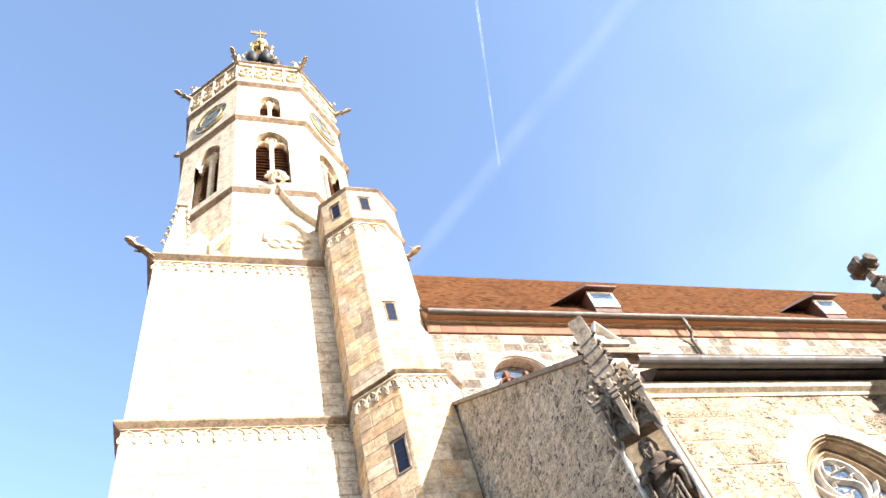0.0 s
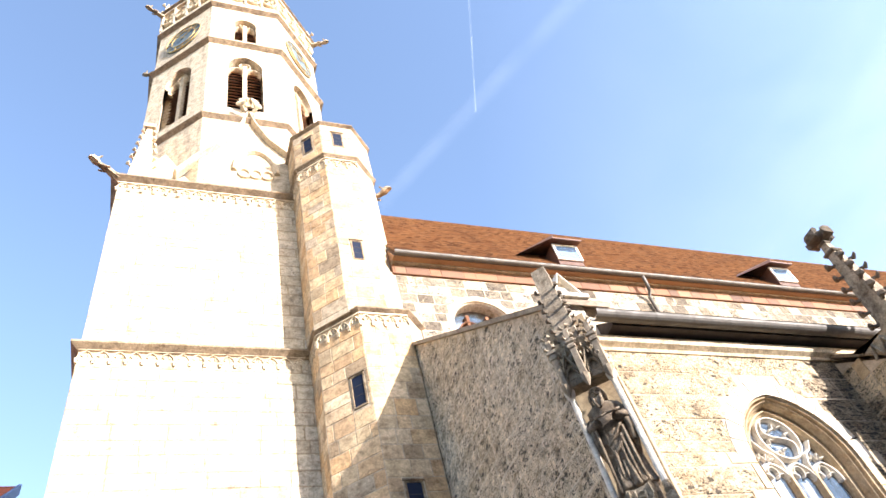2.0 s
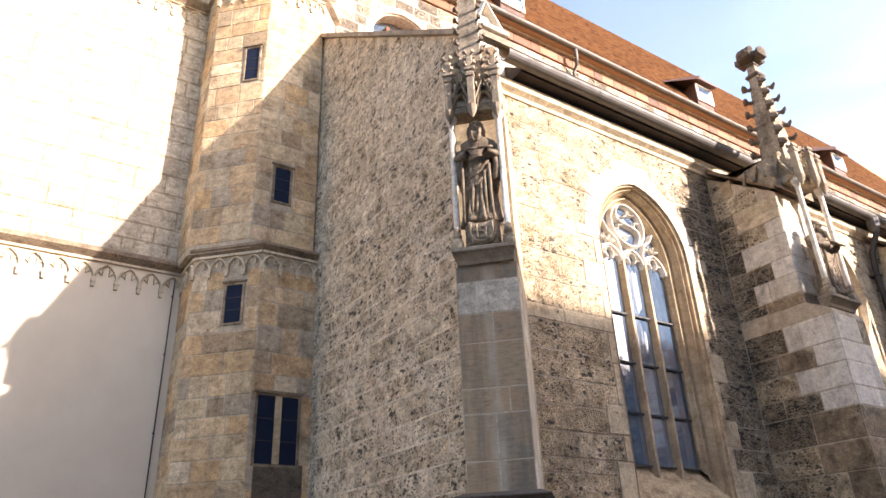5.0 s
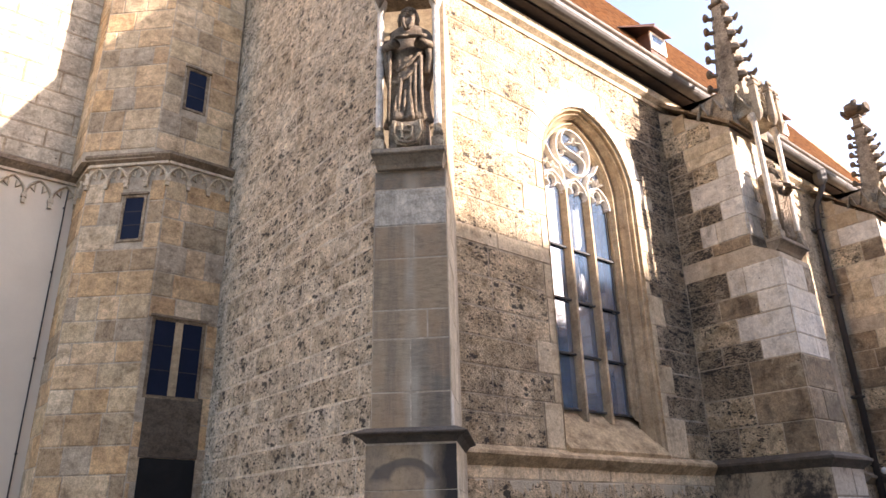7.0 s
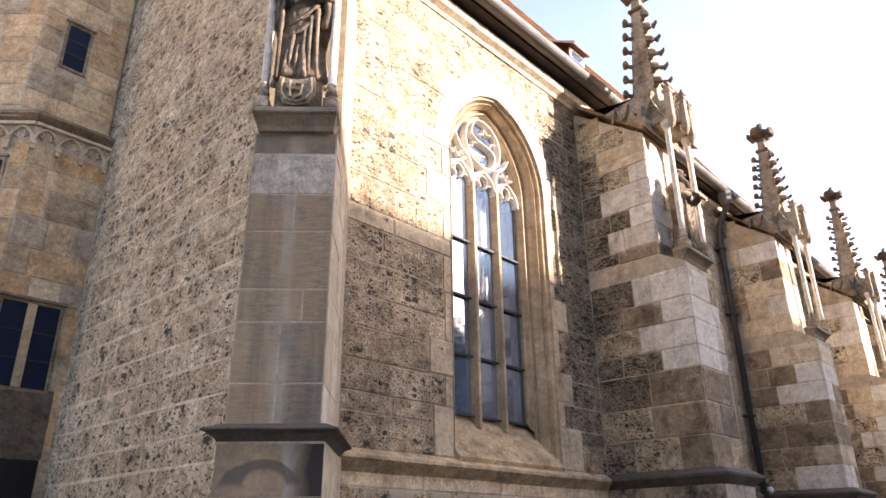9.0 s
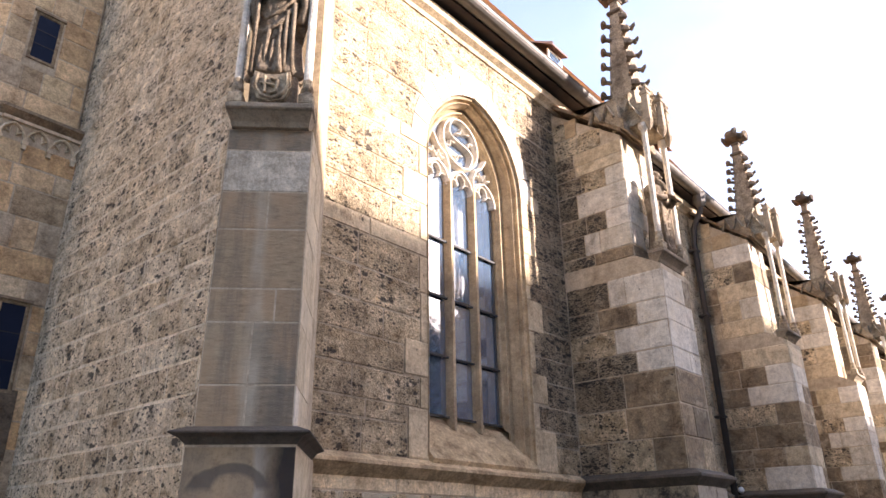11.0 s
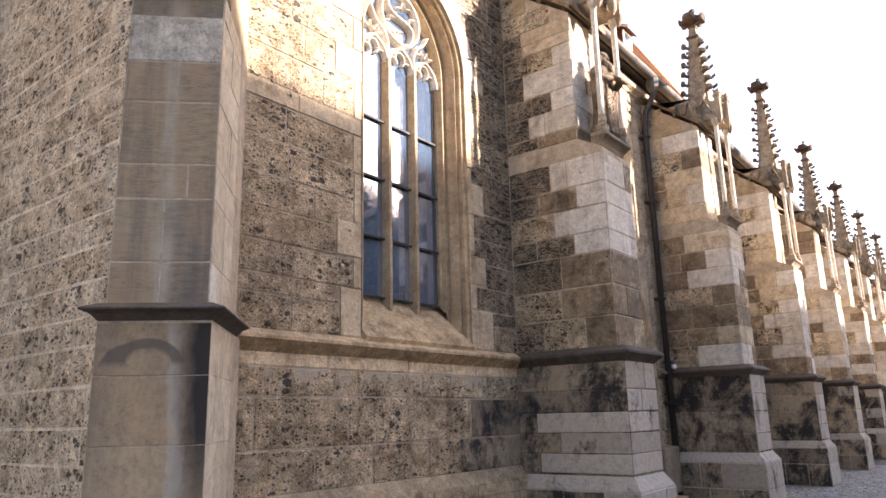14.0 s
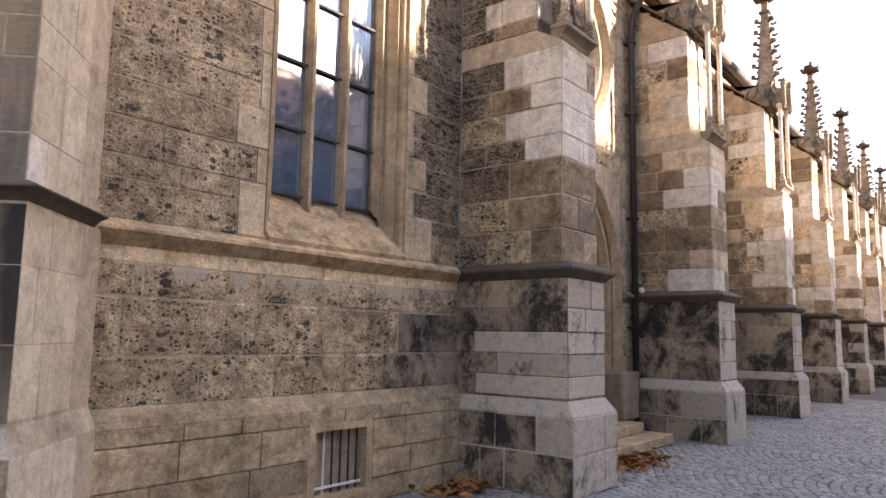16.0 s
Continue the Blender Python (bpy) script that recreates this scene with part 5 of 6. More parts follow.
def slit(parent, frame_m, x0, x1, z0, z1, label="", mullion=False):
    w = B()
    f = 0.05

    def loop(d, y):
        return [tuple(frame_m @ Vector(p)) for p in ((x0 - d, y, z0 - d), (x1 + d, y, z0 - d), (x1 + d, y, z1 + d), (x0 - d, y, z1 + d))]

    ring_prism(w, [loop(f, 0.1), loop(f, -0.022), loop(0.012, -0.022), loop(0.0, -0.012), loop(0.0, 0.1)], cap=False)
    ob = part("slit_window", w, M_BROWN, parent, label or "small stone-framed slit window")
    hood = B()
    box(hood, x0 - 0.08, x1 + 0.08, -0.05, 0.08, z1 + f, z1 + f + 0.04, frame_m)
    part("hood", hood, M_COPING, ob)
    if mullion:
        w = B()
        box(w, 0.5 * (x0 + x1) - 0.06, 0.5 * (x0 + x1) + 0.06, -0.03, 0.1, z0, z1, frame_m)
        part("mullion", w, M_DRESSED, ob)
    p = B()
    box(p, x0, x1, -0.006, 0.03, z0, z1, frame_m)
    part("pane", p, M_BLUEGLASS, ob)
    for k in (0.33, 0.66):
        lead = B()
        box(lead, x0, x1, -0.011, 0.0, z0 + (z1 - z0) * k - 0.008, z0 + (z1 - z0) * k + 0.008, frame_m)
        part("lead_bar", lead, M_IRON, ob)


fs, fw = face_frame(TC, TA, SOUTH), face_frame(TC, TA, SW)
slit(turret, fs, 0.12, 0.87, 3.78, 4.95, "two-light stone-framed window", True)
slit(turret, fw, 0.74, 1.06, 6.33, 7.08)
slit(turret, face_frame(*T2, SOUTH), 0.40, 0.72, 8.95, 9.74)
slit(turret, face_frame(*T2, SW), 0.83, 1.13, 11.93, 12.78)
slit(turret, face_frame(*T3, SOUTH), 0.41, 0.66, 16.98, 17.73)
for an in (SOUTH, SW):
    slit(turret, face_frame(*T4, an), 0.42, 0.72, 22.95, 23.75)
# plain doorway at the turret's foot: a flat panel with its shade painted near-black
bm = B()
box(bm, 0.15, 0.98, -0.02, 0.05, 0.0, 2.85, fs)
part("doorway_shade", bm, M_ROOM_SHADE, turret, "flat near-black panel painted as a doorway's shade")
bm = B()
box(bm, 0.12, 1.0, -0.02, 0.05, 2.86, 3.78, fs)
part("lintel", bm, M_SOOTY, turret, "dark stone lintel")
# ---- tower ----
tower = thing("church_tower", "tall pale stone church tower with an octagonal belfry", "tower")
T0 = Vector((TX, TY, 0))


cable = thing("lightning_cable", "thin dark lightning cable down the rendered tower wall", "cable", pose(4.62, TY - TH - 0.07, 0))
bm = B()
tube(bm, [(0, 0, 0.0), (0, 0, 3.5), (0.01, 0, 7.6)], 0.012, 6)
part("wire", bm, M_DARKPIPE, cable)
for z in (1.5, 3.0, 4.5, 6.0, 7.2):
    bm = B()
    box(bm, -0.02, 0.02, -0.015, 0.03, z, z + 0.03)
    part("clip", bm, M_DARKPIPE, cable)


def square(h, z):
    return [(TX - h, TY - h, z), (TX + h, TY - h, z), (TX + h, TY + h, z), (TX - h, TY + h, z)]


bm = B()
ring_prism(bm, [square(TH + 0.05, 0), square(TH + 0.05, 7.8)])
part("plastered_base", bm, M_PLASTER, tower, "smooth rendered lower stage")
bm = B()
ring_prism(bm, [square(TH, 7.8), square(TH, 14.7), square(TH - 0.02, 14.75), square(TH - 0.02, 22.0)])
part("shaft", bm, M_TOWER_JOINT, tower)
for z, o, h in ((7.92, 0.22, 0.2), (14.9, 0.19, 0.18), (22.05, 0.22, 0.2)):
    bm = B()
    ring_prism(bm, [square(TH, z - h - 0.08), square(TH + o, z - h * 0.5), square(TH + o, z - 0.03), square(TH, z + 0.1)])
    part("ledge", bm, M_COPING, tower, "dark weathered ledge")
tf = plane_frame((TX - TH, TY - TH, 0), (0, 1))
for z in (7.72, 14.72, 21.82):
    bm = B()
    frieze(bm, tf @ pose(0, -0.05 if z < 8 else 0, 0), 2 * TH - 1.7, z, 0.42 if z < 8 else 0.36, tall=1.6 if z < 8 else 1.3)
    part("frieze", bm, M_TOWER_TRIM, tower, "band of small blind arches under the ledge")
OA = 3.84
bm = B()
# octagon drum and broached corners
ring_prism(bm, [octagon(T0, OA, 22.0), octagon(T0, OA, 27.05)])
part("drum", bm, M_TOWER, tower)
for sx, sy in ((-1, -1), (1, -1), (1, 1), (-1, 1)):
    bm = B()
    a = bm.verts.new((TX + sx * TH, TY + sy * TH, 22.05))
    p = bm.verts.new((TX + sx * OA, TY + sy * OA * math.tan(math.pi / 8), 22.05))
    q = bm.verts.new((TX + sx * OA * math.tan(math.pi / 8), TY + sy * OA, 22.05))
    t = bm.verts.new((TX + sx * OA * 0.712, TY + sy * OA * 0.712, 25.6))
    for f in ((a, p, t), (a, q, t), (p, q, t), (a, p, q)):
        bm.faces.new(f)
    part("broach", bm, M_TOWER, tower, "sloping corner broach")
for z, o, h in ((27.1, 0.16, 0.2), (33.9, 0.2, 0.2), (38.15, 0.2, 0.2), (41.05, 0.26, 0.18)):
    bm = B()
    ring_prism(bm, [octagon(T0, OA - 0.02, z - h - 0.1), octagon(T0, OA + o, z - h * 0.5), octagon(T0, OA + o, z - 0.04), octagon(T0, OA - 0.02, z + 0.1)])
    part("belfry_ledge", bm, M_COPING, tower, "dark weathered ledge")
FW = 2 * OA * math.tan(math.pi / 8)
# near-black core paints the shade inside the belfry
bm = B()
ring_prism(bm, [octagon(T0, OA - 0.9, 27.0), octagon(T0, OA - 0.9, 40.8)])
part("belfry_core", bm, M_ROOM_SHADE, tower)
c = FW / 2
low = (c, 0.72, lambda d: 27.9, lambda d: 31.7 + arch_z(d, 0.72, 1.0))
upp = (c, 0.5, lambda d: 34.4, lambda d: 36.3 + arch_z(d, 0.5, 0.6))
for k in range(8):
    an = k * math.pi / 4
    m = face_frame(T0, OA, an)
    bm = B()
    pierced_wall(bm, 0, FW, 27.05, lambda x: 33.9, 0.6, [low], m, 3.0)
    plain_face = k in (7, 5, 1, 3)
    pierced_wall(bm, 0, FW, 33.9, lambda x: 40.95, 0.6, [] if plain_face else [upp], m, 3.0)
    part("belfry_wall", bm, M_TOWER, tower, "pale ashlar belfry wall")
for an in (SOUTH, SW, SE):
    m = face_frame(T0, OA, an)
    sets = [(0.72, 27.9, 32.0)] + ([(0.5, 34.4, 36.5)] if an == SOUTH else [])
    for a, z0, z1 in sets:
        bm = B()
        box(bm, c - 0.09, c + 0.09, 0.22, 0.45, z0, z1 + 0.3, m)
        for s in (-1, 1):
            bar(bm, [(c + s * a / 2 + a / 2 * math.cos(math.pi * k / 8), z1 - 0.5 + arch_z(a / 2 * math.cos(math.pi * k / 8), a / 2, 0.5)) for k in range(9)], 0.1, 0.2, 0.45, m)
        bar(bm, [(c + 0.24 * math.cos(k * 0.4), z1 + 0.2 + 0.24 * math.sin(k * 0.4)) for k in range(17)], 0.09, 0.2, 0.45, m)
        part("belfry_tracery", bm, M_TOWER_TRIM, tower)
        z = z0 + 0.1
        while z < z1 - 0.1:
            bm = B()
            ring_prism(bm, [[tuple(m @ Vector(p)) for p in ((x, 0.36, z), (x, 0.40, z + 0.02), (x, 0.56, z + 0.24), (x, 0.52, z + 0.24))] for x in (c - a, c + a)])
            part("louvre_slat", bm, M_LOUVRE, tower)
            z += 0.27


def clock(an):
    m = face_frame(T0, OA, an) @ pose(c, -0.02, 35.95)
    k = thing("tower_clock", "large round blue and gold clock dial on the belfry", "clock", m, group="tower clocks")
    bm = B()
    lathe(bm, [(1.05, -0.03), (1.05, 0.04)], 36, pose(0, 0, 0, 90))
    part("dial", bm, M_DIAL, k)
    bm = B()
    for r in (1.03, 0.68):
        bar(bm, [(r * math.cos(2 * math.pi * i / 36), r * math.sin(2 * math.pi * i / 36)) for i in range(36)], 0.06, -0.09, -0.03, closed=True)
    part("ring", bm, M_GOLD, k)
    for i in range(12):
        bm = B()
        box(bm, -0.035, 0.035, -0.07, -0.03, 0.74, 0.96, pose(0, 0, 0, 0, i * 30, 0))
        part("hour_mark", bm, M_GOLD, k)
    for a, l in ((-40, 0.6), (60, 0.88)):
        bm = B()
        ring_prism(bm, [[(-0.05, -0.12, -0.15), (0.05, -0.12, -0.15), (0.05, -0.09, -0.15), (-0.05, -0.09, -0.15)], [(-0.015, -0.12, l), (0.015, -0.12, l), (0.015, -0.09, l), (-0.015, -0.09, l)]], m=pose(0, 0, 0, 0, a, 0))
        part("pointer", bm, M_GOLD, k)


clock(SW)
clock(SE)
# parapet: pierced panels between posts
for an in (SOUTH, SW, SE, WEST):
    m = face_frame(T0, OA + 0.12, an)
    w = 2 * (OA + 0.12) * math.tan(math.pi / 8)
    bm = B()
    box(bm, 0, w, 0, 0.2, 38.35, 38.65, m)
    box(bm, 0, w, -0.02, 0.22, 40.7, 41.05, m)
    n = 4
    for i in range(n):
        x = (i + 0.5) * w / n
        bar(bm, [(x + 0.36 * math.cos(2 * math.pi * j / 16), 39.65 + 0.5 * math.sin(2 * math.pi * j / 16)) for j in range(16)], 0.12, -0.03, 0.15, m, closed=True)
        for j in range(4):
            aa = j * math.pi / 2 + 0.785
            bar(bm, [(x + 0.3 * math.cos(aa), 39.65 + 0.4 * math.sin(aa)), (x + 0.1 * math.cos(aa), 39.65 + 0.13 * math.sin(aa))], 0.1, -0.02, 0.13, m)
        box(bm, x - w / n / 2 - 0.05, x - w / n / 2 + 0.05, -0.03, 0.16, 38.65, 40.7, m)
    part("parapet", bm, M_TOWER_TRIM, tower, "pierced stone parapet")


def gargoyle(p, out, l, parent_label):
    o = Vector(out).normalized()
    m = Matrix.Translation(p) @ Vector(o).to_track_quat("Y", "Z").to_matrix().to_4x4()
    bm = B()
    ring_prism(bm, [[(a * s, y, z + b * s) for a, b in ((-1, -1), (1, -1), (1.1, 0.4), (0, 1.1), (-1.1, 0.4))] for y, z, s in ((-0.1, 0, 0.12), (l * 0.3, 0.05, 0.085), (l * 0.6, 0.02, 0.07), (l * 0.75, 0.08, 0.11), (l * 0.9, 0.11, 0.09), (l, 0.05, 0.04))], m=m)
    for s in (-1, 1):
        tube(bm, [(s * 0.07, l * 0.75, 0.14), (s * 0.14, l * 0.68, 0.27)], 0.03, 6, m)
        tube(bm, [(s * 0.12, l * 0.3, 0.05), (s * 0.13, l * 0.5, -0.10)], 0.035, 6, m)
    ob = mesh_object("gargoyle", bm, M_CARVED)
    return tagged(ob, parent_label, "gargoyle", group="gargoyles")


gargoyle((TX - TH - 0.1, TY - TH - 0.1, 22.0), (-1, -0.6, 0.25), 0.95, "weathered stone gargoyle on the tower corner ledge")
gargoyle((TX + TH + 0.2, TY - TH, 22.2), (1, -0.8, 0.25), 1.1, "weathered stone gargoyle beside the stair turret")
for k in range(8):
    an = math.pi / 8 + k * math.pi / 4
    rr = (OA + 0.2) / math.cos(math.pi / 8)
    p = Vector((TX + rr * math.cos(an), TY + rr * math.sin(an), 40.6))
    gargoyle(p, (math.cos(an), math.sin(an), 0.1), 0.9, "stone gargoyle at the belfry parapet")
    bm = B()
    ring_prism(bm, [[(a * 0.14, b * 0.14, 40.7) for a, b in ((-1, -1), (1, -1), (1, 1), (-1, 1))], [(a * 0.12, b * 0.12, 41.5) for a, b in ((-1, -1), (1, -1), (1, 1), (-1, 1))], [(a * 0.02, b * 0.02, 42.3) for a, b in ((-1, -1), (1, -1), (1, 1), (-1, 1))]])
    for a, b in ((-1, -1), (1, -1), (1, 1), (-1, 1)):
        crocket(bm, (a * 0.12, b * 0.12, 41.5), (a, b, 0.2), 1.6)
    ob = mesh_object("parapet_pinnacle", bm, M_TOWER_TRIM)
    ob.matrix_world = pose(TX + (rr - 0.25) * math.cos(an), TY + (rr - 0.25) * math.sin(an), 0.3)
    tagged(ob, "small stone pinnacle on the belfry parapet", "pinnacle", group="parapet pinnacles")

cup = thing("cupola", "dark domed cupola with gilded open crown and vane", "cupola", pose(TX, TY, 40.9))
bm = B()
lathe(bm, [(3.0, 0.0), (2.7, 1.0), (1.3, 4.0), (0.75, 7.6), (0.7, 8.8), (0.9, 9.2), (0.95, 10.0), (0.8, 10.8), (0.45, 11.4), (0.4, 11.8)], 16)
part("dome", bm, M_COPPER, cup, "black metal dome", smooth=True)
for k in range(8):
    a = k * math.pi / 4 + 0.2
    bm = B()
    lathe(bm, [(0.05, -0.75), (0.34, -0.5), (0.46, 0.0), (0.36, 0.45), (0.1, 0.7)], 8, pose(1.15 * math.cos(a), 1.15 * math.sin(a), 9.6))
    part("petal", bm, M_COPPER, cup, smooth=True)
bm = B()
for k in range(8):
    a = k * math.pi / 4
    tube(bm, [(0.55 * math.cos(a), 0.55 * math.sin(a), 11.2), (1.0 * math.cos(a), 1.0 * math.sin(a), 12.2), (0.8 * math.cos(a), 0.8 * math.sin(a), 13.4), (0.3 * math.cos(a), 0.3 * math.sin(a), 14.4), (0.45 * math.cos(a), 0.45 * math.sin(a), 15.1)], 0.11, 6)
    lathe(bm, [(0.02, -0.16), (0.15, 0.0), (0.02, 0.16)], 8, pose(1.05 * math.cos(a), 1.05 * math.sin(a), 12.9))
lathe(bm, [(0.75, 11.2), (0.98, 11.4), (0.75, 11.6)], 16)
lathe(bm, [(0.5, 14.9), (0.62, 15.1), (0.4, 15.5), (0.1, 16.2)], 12)
part("crown", bm, M_GOLD, cup, "gilded open crown")
bm = B()
tube(bm, [(0, 0, 16.0), (0, 0, 19.0)], 0.05, 6)
box(bm, -0.7, 0.5, -0.03, 0.03, 17.9, 18.5)
box(bm, -0.3, 0.3, -0.03, 0.03, 17.4, 17.55)
part("vane", bm, M_GOLD, cup, "gilded weather vane")

# corner finials, ogee hood with finial and blind niche on the tower front
for p, hgt in ((Vector((TX - TH + 0.55, TY - TH + 0.75, 22.0)), 4.5),):
    bm = B()
    q4 = ((-1, -1), (1, -1), (1, 1), (-1, 1))
    ring_prism(bm, [[(a * 0.42, b * 0.42, 0) for a, b in q4], [(a * 0.36, b * 0.36, 1.2) for a, b in q4], [(a * 0.08, b * 0.08, hgt) for a, b in q4]])
    for k in range(6):
        f = k / 6
        w = 0.36 - 0.28 * f
        for a, b in q4:
            crocket(bm, (a * w, b * w, 1.4 + (hgt - 1.4) * f), (a, b, 0.2), 1.2)
    box(bm, -0.2, 0.2, -0.2, 0.2, hgt - 0.1, hgt + 0.1)
    ob = mesh_object("corner_pinnacle", bm, M_TOWER_TRIM)
    ob.matrix_world = Matrix.Translation(p)
    tagged(ob, "crocketed stone pinnacle on the tower corner", "pinnacle")
hood_m = plane_frame((3.05, TY - TH - 0.02, 0.45), (0, 1))
bm = B()
for s in (-1, 1):
    bar(bm, [(s * 0.05, 26.9), (s * 0.25, 26.2), (s * 0.75, 25.1), (s * 1.5, 24.2), (s * 2.0, 23.6)] if s > 0 else [(-0.05, 26.9), (-0.3, 25.9), (-0.9, 24.6), (-1.7, 23.5), (-2.4, 22.3)], 0.14, -0.12, 0.3, hood_m)
for dx, dz in ((-0.35, 0), (0.35, 0), (0, 0.4), (-0.25, 0.35), (0.25, 0.35)):
    crocket(bm, tuple(hood_m @ Vector((dx * 0.6, -0.12, 27.0 + dz))), (dx, -0.6, 0.4 + dz), 3.0)
ob = tagged(mesh_object("ogee_hood", bm, M_TOWER_TRIM), "ogee hood moulding with a leaf finial on the tower", "hood moulding")
nic = thing("tower_niche", "shallow arched recess with tracery on the tower", "niche", plane_frame((3.3, TY - OA, 0.55), (0, 1)))
bm = B()
bar(bm, [(0.75 * math.cos(math.pi * k / 14), 22.9 + 1.3 * math.sin(math.pi * k / 14)) for k in range(15)], 0.22, -0.14, 0.1)
part("arch", bm, M_TOWER_TRIM, nic)
bm = B()
for s in (-1, 0, 1):
    bar(bm, [(s * 0.4 + 0.2 * math.cos(k * 0.5), 22.75 + 0.25 * math.sin(k * 0.5)) for k in range(13)], 0.08, -0.08, 0.05)
part("tracery", bm, M_TOWER_TRIM, nic)

# ---- downpipe and lamp beside the third buttress ----
dp = thing("downpipe", "dark downpipe with hopper head beside a buttress", "downpipe", pose(BUT[1] - 0.62, YS - 0.12, 0))
bm = B()
tube(bm, [(0, -0.25, 8.52), (0, -0.24, 8.2), (0, -0.05, 7.85), (0, 0, 7.5), (0, 0, 0.0)], 0.06, 10)
part("pipe", bm, M_DARKPIPE, dp, smooth=True)
bm = B()
lathe(bm, [(0.07, 8.25), (0.13, 8.35), (0.14, 8.55), (0.15, 8.57)], 10, pose(0, -0.25, 0))
part("hopper", bm, M_ZINC, dp)
for z in (1.9, 3.9, 5.9, 7.3):
    bm = B()
    box(bm, -0.085, 0.085, -0.075, 0.13, z, z + 0.05, bevel=0.01)
    part("pipe_clip", bm, M_DARKPIPE, dp)
lm = thing("wall_lamp", "small round white lamp on a short bracket", "lamp", pose(BUT[1] - 0.55, YS - 0.22, 2.60))
bm = B()
lathe(bm, [(0.005, -0.06), (0.04, -0.045), (0.06, 0.0), (0.04, 0.045), (0.005, 0.06)], 12)
part("globe", bm, M_WHITE, lm, smooth=True)
bm = B()
tube(bm, [(0, 0, 0.05), (0, 0.08, 0.1), (0, 0.24, 0.1)], 0.012, 6)
part("bracket", bm, M_IRON, lm)

# ---- neighbouring house beyond the tower ----
HX, HY = -3.95, 27.0
house = thing("neighbour_house", "ochre rendered house with red tiled roof and blue verge", "house", pose(HX, HY, 0.45))
bm = B()
ring_prism(bm, [[(x, -9.5, -0.48), (x, 0, -0.48), (x, 0, 17.6), (x, -9.5, 9.6)] for x in (-8.0, 0.0)])
part("wall", bm, M_YELLOW, house)
bm = B()
ring_prism(bm, [[(x, -10.3, 9.05), (x, 0.25, 17.95), (x, 0.25, 18.15), (x, -10.3, 9.25)] for x in (-9.0, 0.28)])
roof = part("roof", bm, M_REDTILES, house, "red tiled roof")
for v in range(1, 24):
    bm = B()
    y = -10.3 + v * 0.44
    z = 9.27 + v * 0.371
    box(bm, -9.0, 0.25, y, y + 0.40, z - 0.02, z + 0.05, None)
    part("tile_course", bm, M_REDTILES, roof)
bm = B()
ring_prism(bm, [[(x, -10.35, 8.85), (x, 0.3, 17.82), (x, 0.3, 18.25), (x, -10.35, 9.3)] for x in (0.25, 0.36)])
part("verge_board", bm, M_BLUE, house, "blue painted verge board")
for y, z in ((-2.9, 11.0), (-2.9, 7.6), (-5.6, 7.6), (-5.8, 10.0), (-2.9, 4.4), (-5.6, 4.4)):
    bm = B()
    box(bm, -0.1, 0.06, y - 0.55, y + 0.55, z, z + 1.5)
    wo = part("window", bm, M_WHITE, house, "painted window with blue shutters")
    bm = B()
    box(bm, 0.0, 0.09, y - 0.45, y + 0.45, z + 0.1, z + 1.4)
    part("pane", bm, M_BLUEGLASS, wo)
    for s in (-1, 1):
        bm = B()
        box(bm, 0.02, 0.10, y + s * 0.85 - 0.28, y + s * 0.85 + 0.28, z, z + 1.5)
        part("shutter", bm, M_BLUE, wo)

# ---- houses across the street, behind the camera ----
for x0, x1, eave, ridge in ((-34, -20, 8.5, 14.2), (-20, -8, 9.0, 14.5), (-8, 3, 8.6, 14.4), (3, 13, 9.2, 14.5), (13, 22.5, 8.8, 14.65), (22.5, 31.5, 9.0, 14.7), (31.5, 43, 7.9, 13.2), (43, 60, 7.8, 13.0)):
    h = thing("street_house", "rendered town house with steep tiled roof across the street", "house", pose(x0, -8.0, 0), group="houses across the street")
    bm = B()
    w = x1 - x0 - 0.02
    ring_prism(bm, [[(x, 0, 0), (x, 0, eave), (x, -5, ridge - 0.2), (x, -10, eave), (x, -10, 0)] for x in (0.0, w)])
    part("wall", bm, M_FACADE, h)
    bm = B()
    k = (ridge - eave) / 5
    ring_prism(bm, [[(x, 0.4, eave - 0.4 * k), (x, -5, ridge), (x, -10.4, eave - 0.4 * k), (x, -10.4, eave - 0.4 * k - 0.15), (x, -5, ridge - 0.18), (x, 0.4, eave - 0.4 * k - 0.15)] for x in (-0.0, w)])
    part("roof", bm, M_TILES, h)
    for i in range(int(w / 2.4)):
        for z in (1.0, 4.0, 7.0):
            bm = B()
            box(bm, 1.0 + i * 2.4, 2.0 + i * 2.4, -0.05, 0.03, z, z + 1.6)
            part("window", bm, M_BLUEGLASS, h)


# ---- trees along the street, mirrored in the church window ----
M_BARK = plain("bark", (0.10, 0.08, 0.06), 0.9, 0, 6.0, 0.5, 0.01)
M_FOLIAGE = tile_material("dark_foliage", [(0.045, 0.06, 0.03), (0.06, 0.075, 0.04), (0.035, 0.05, 0.028), (0.08, 0.085, 0.04)])


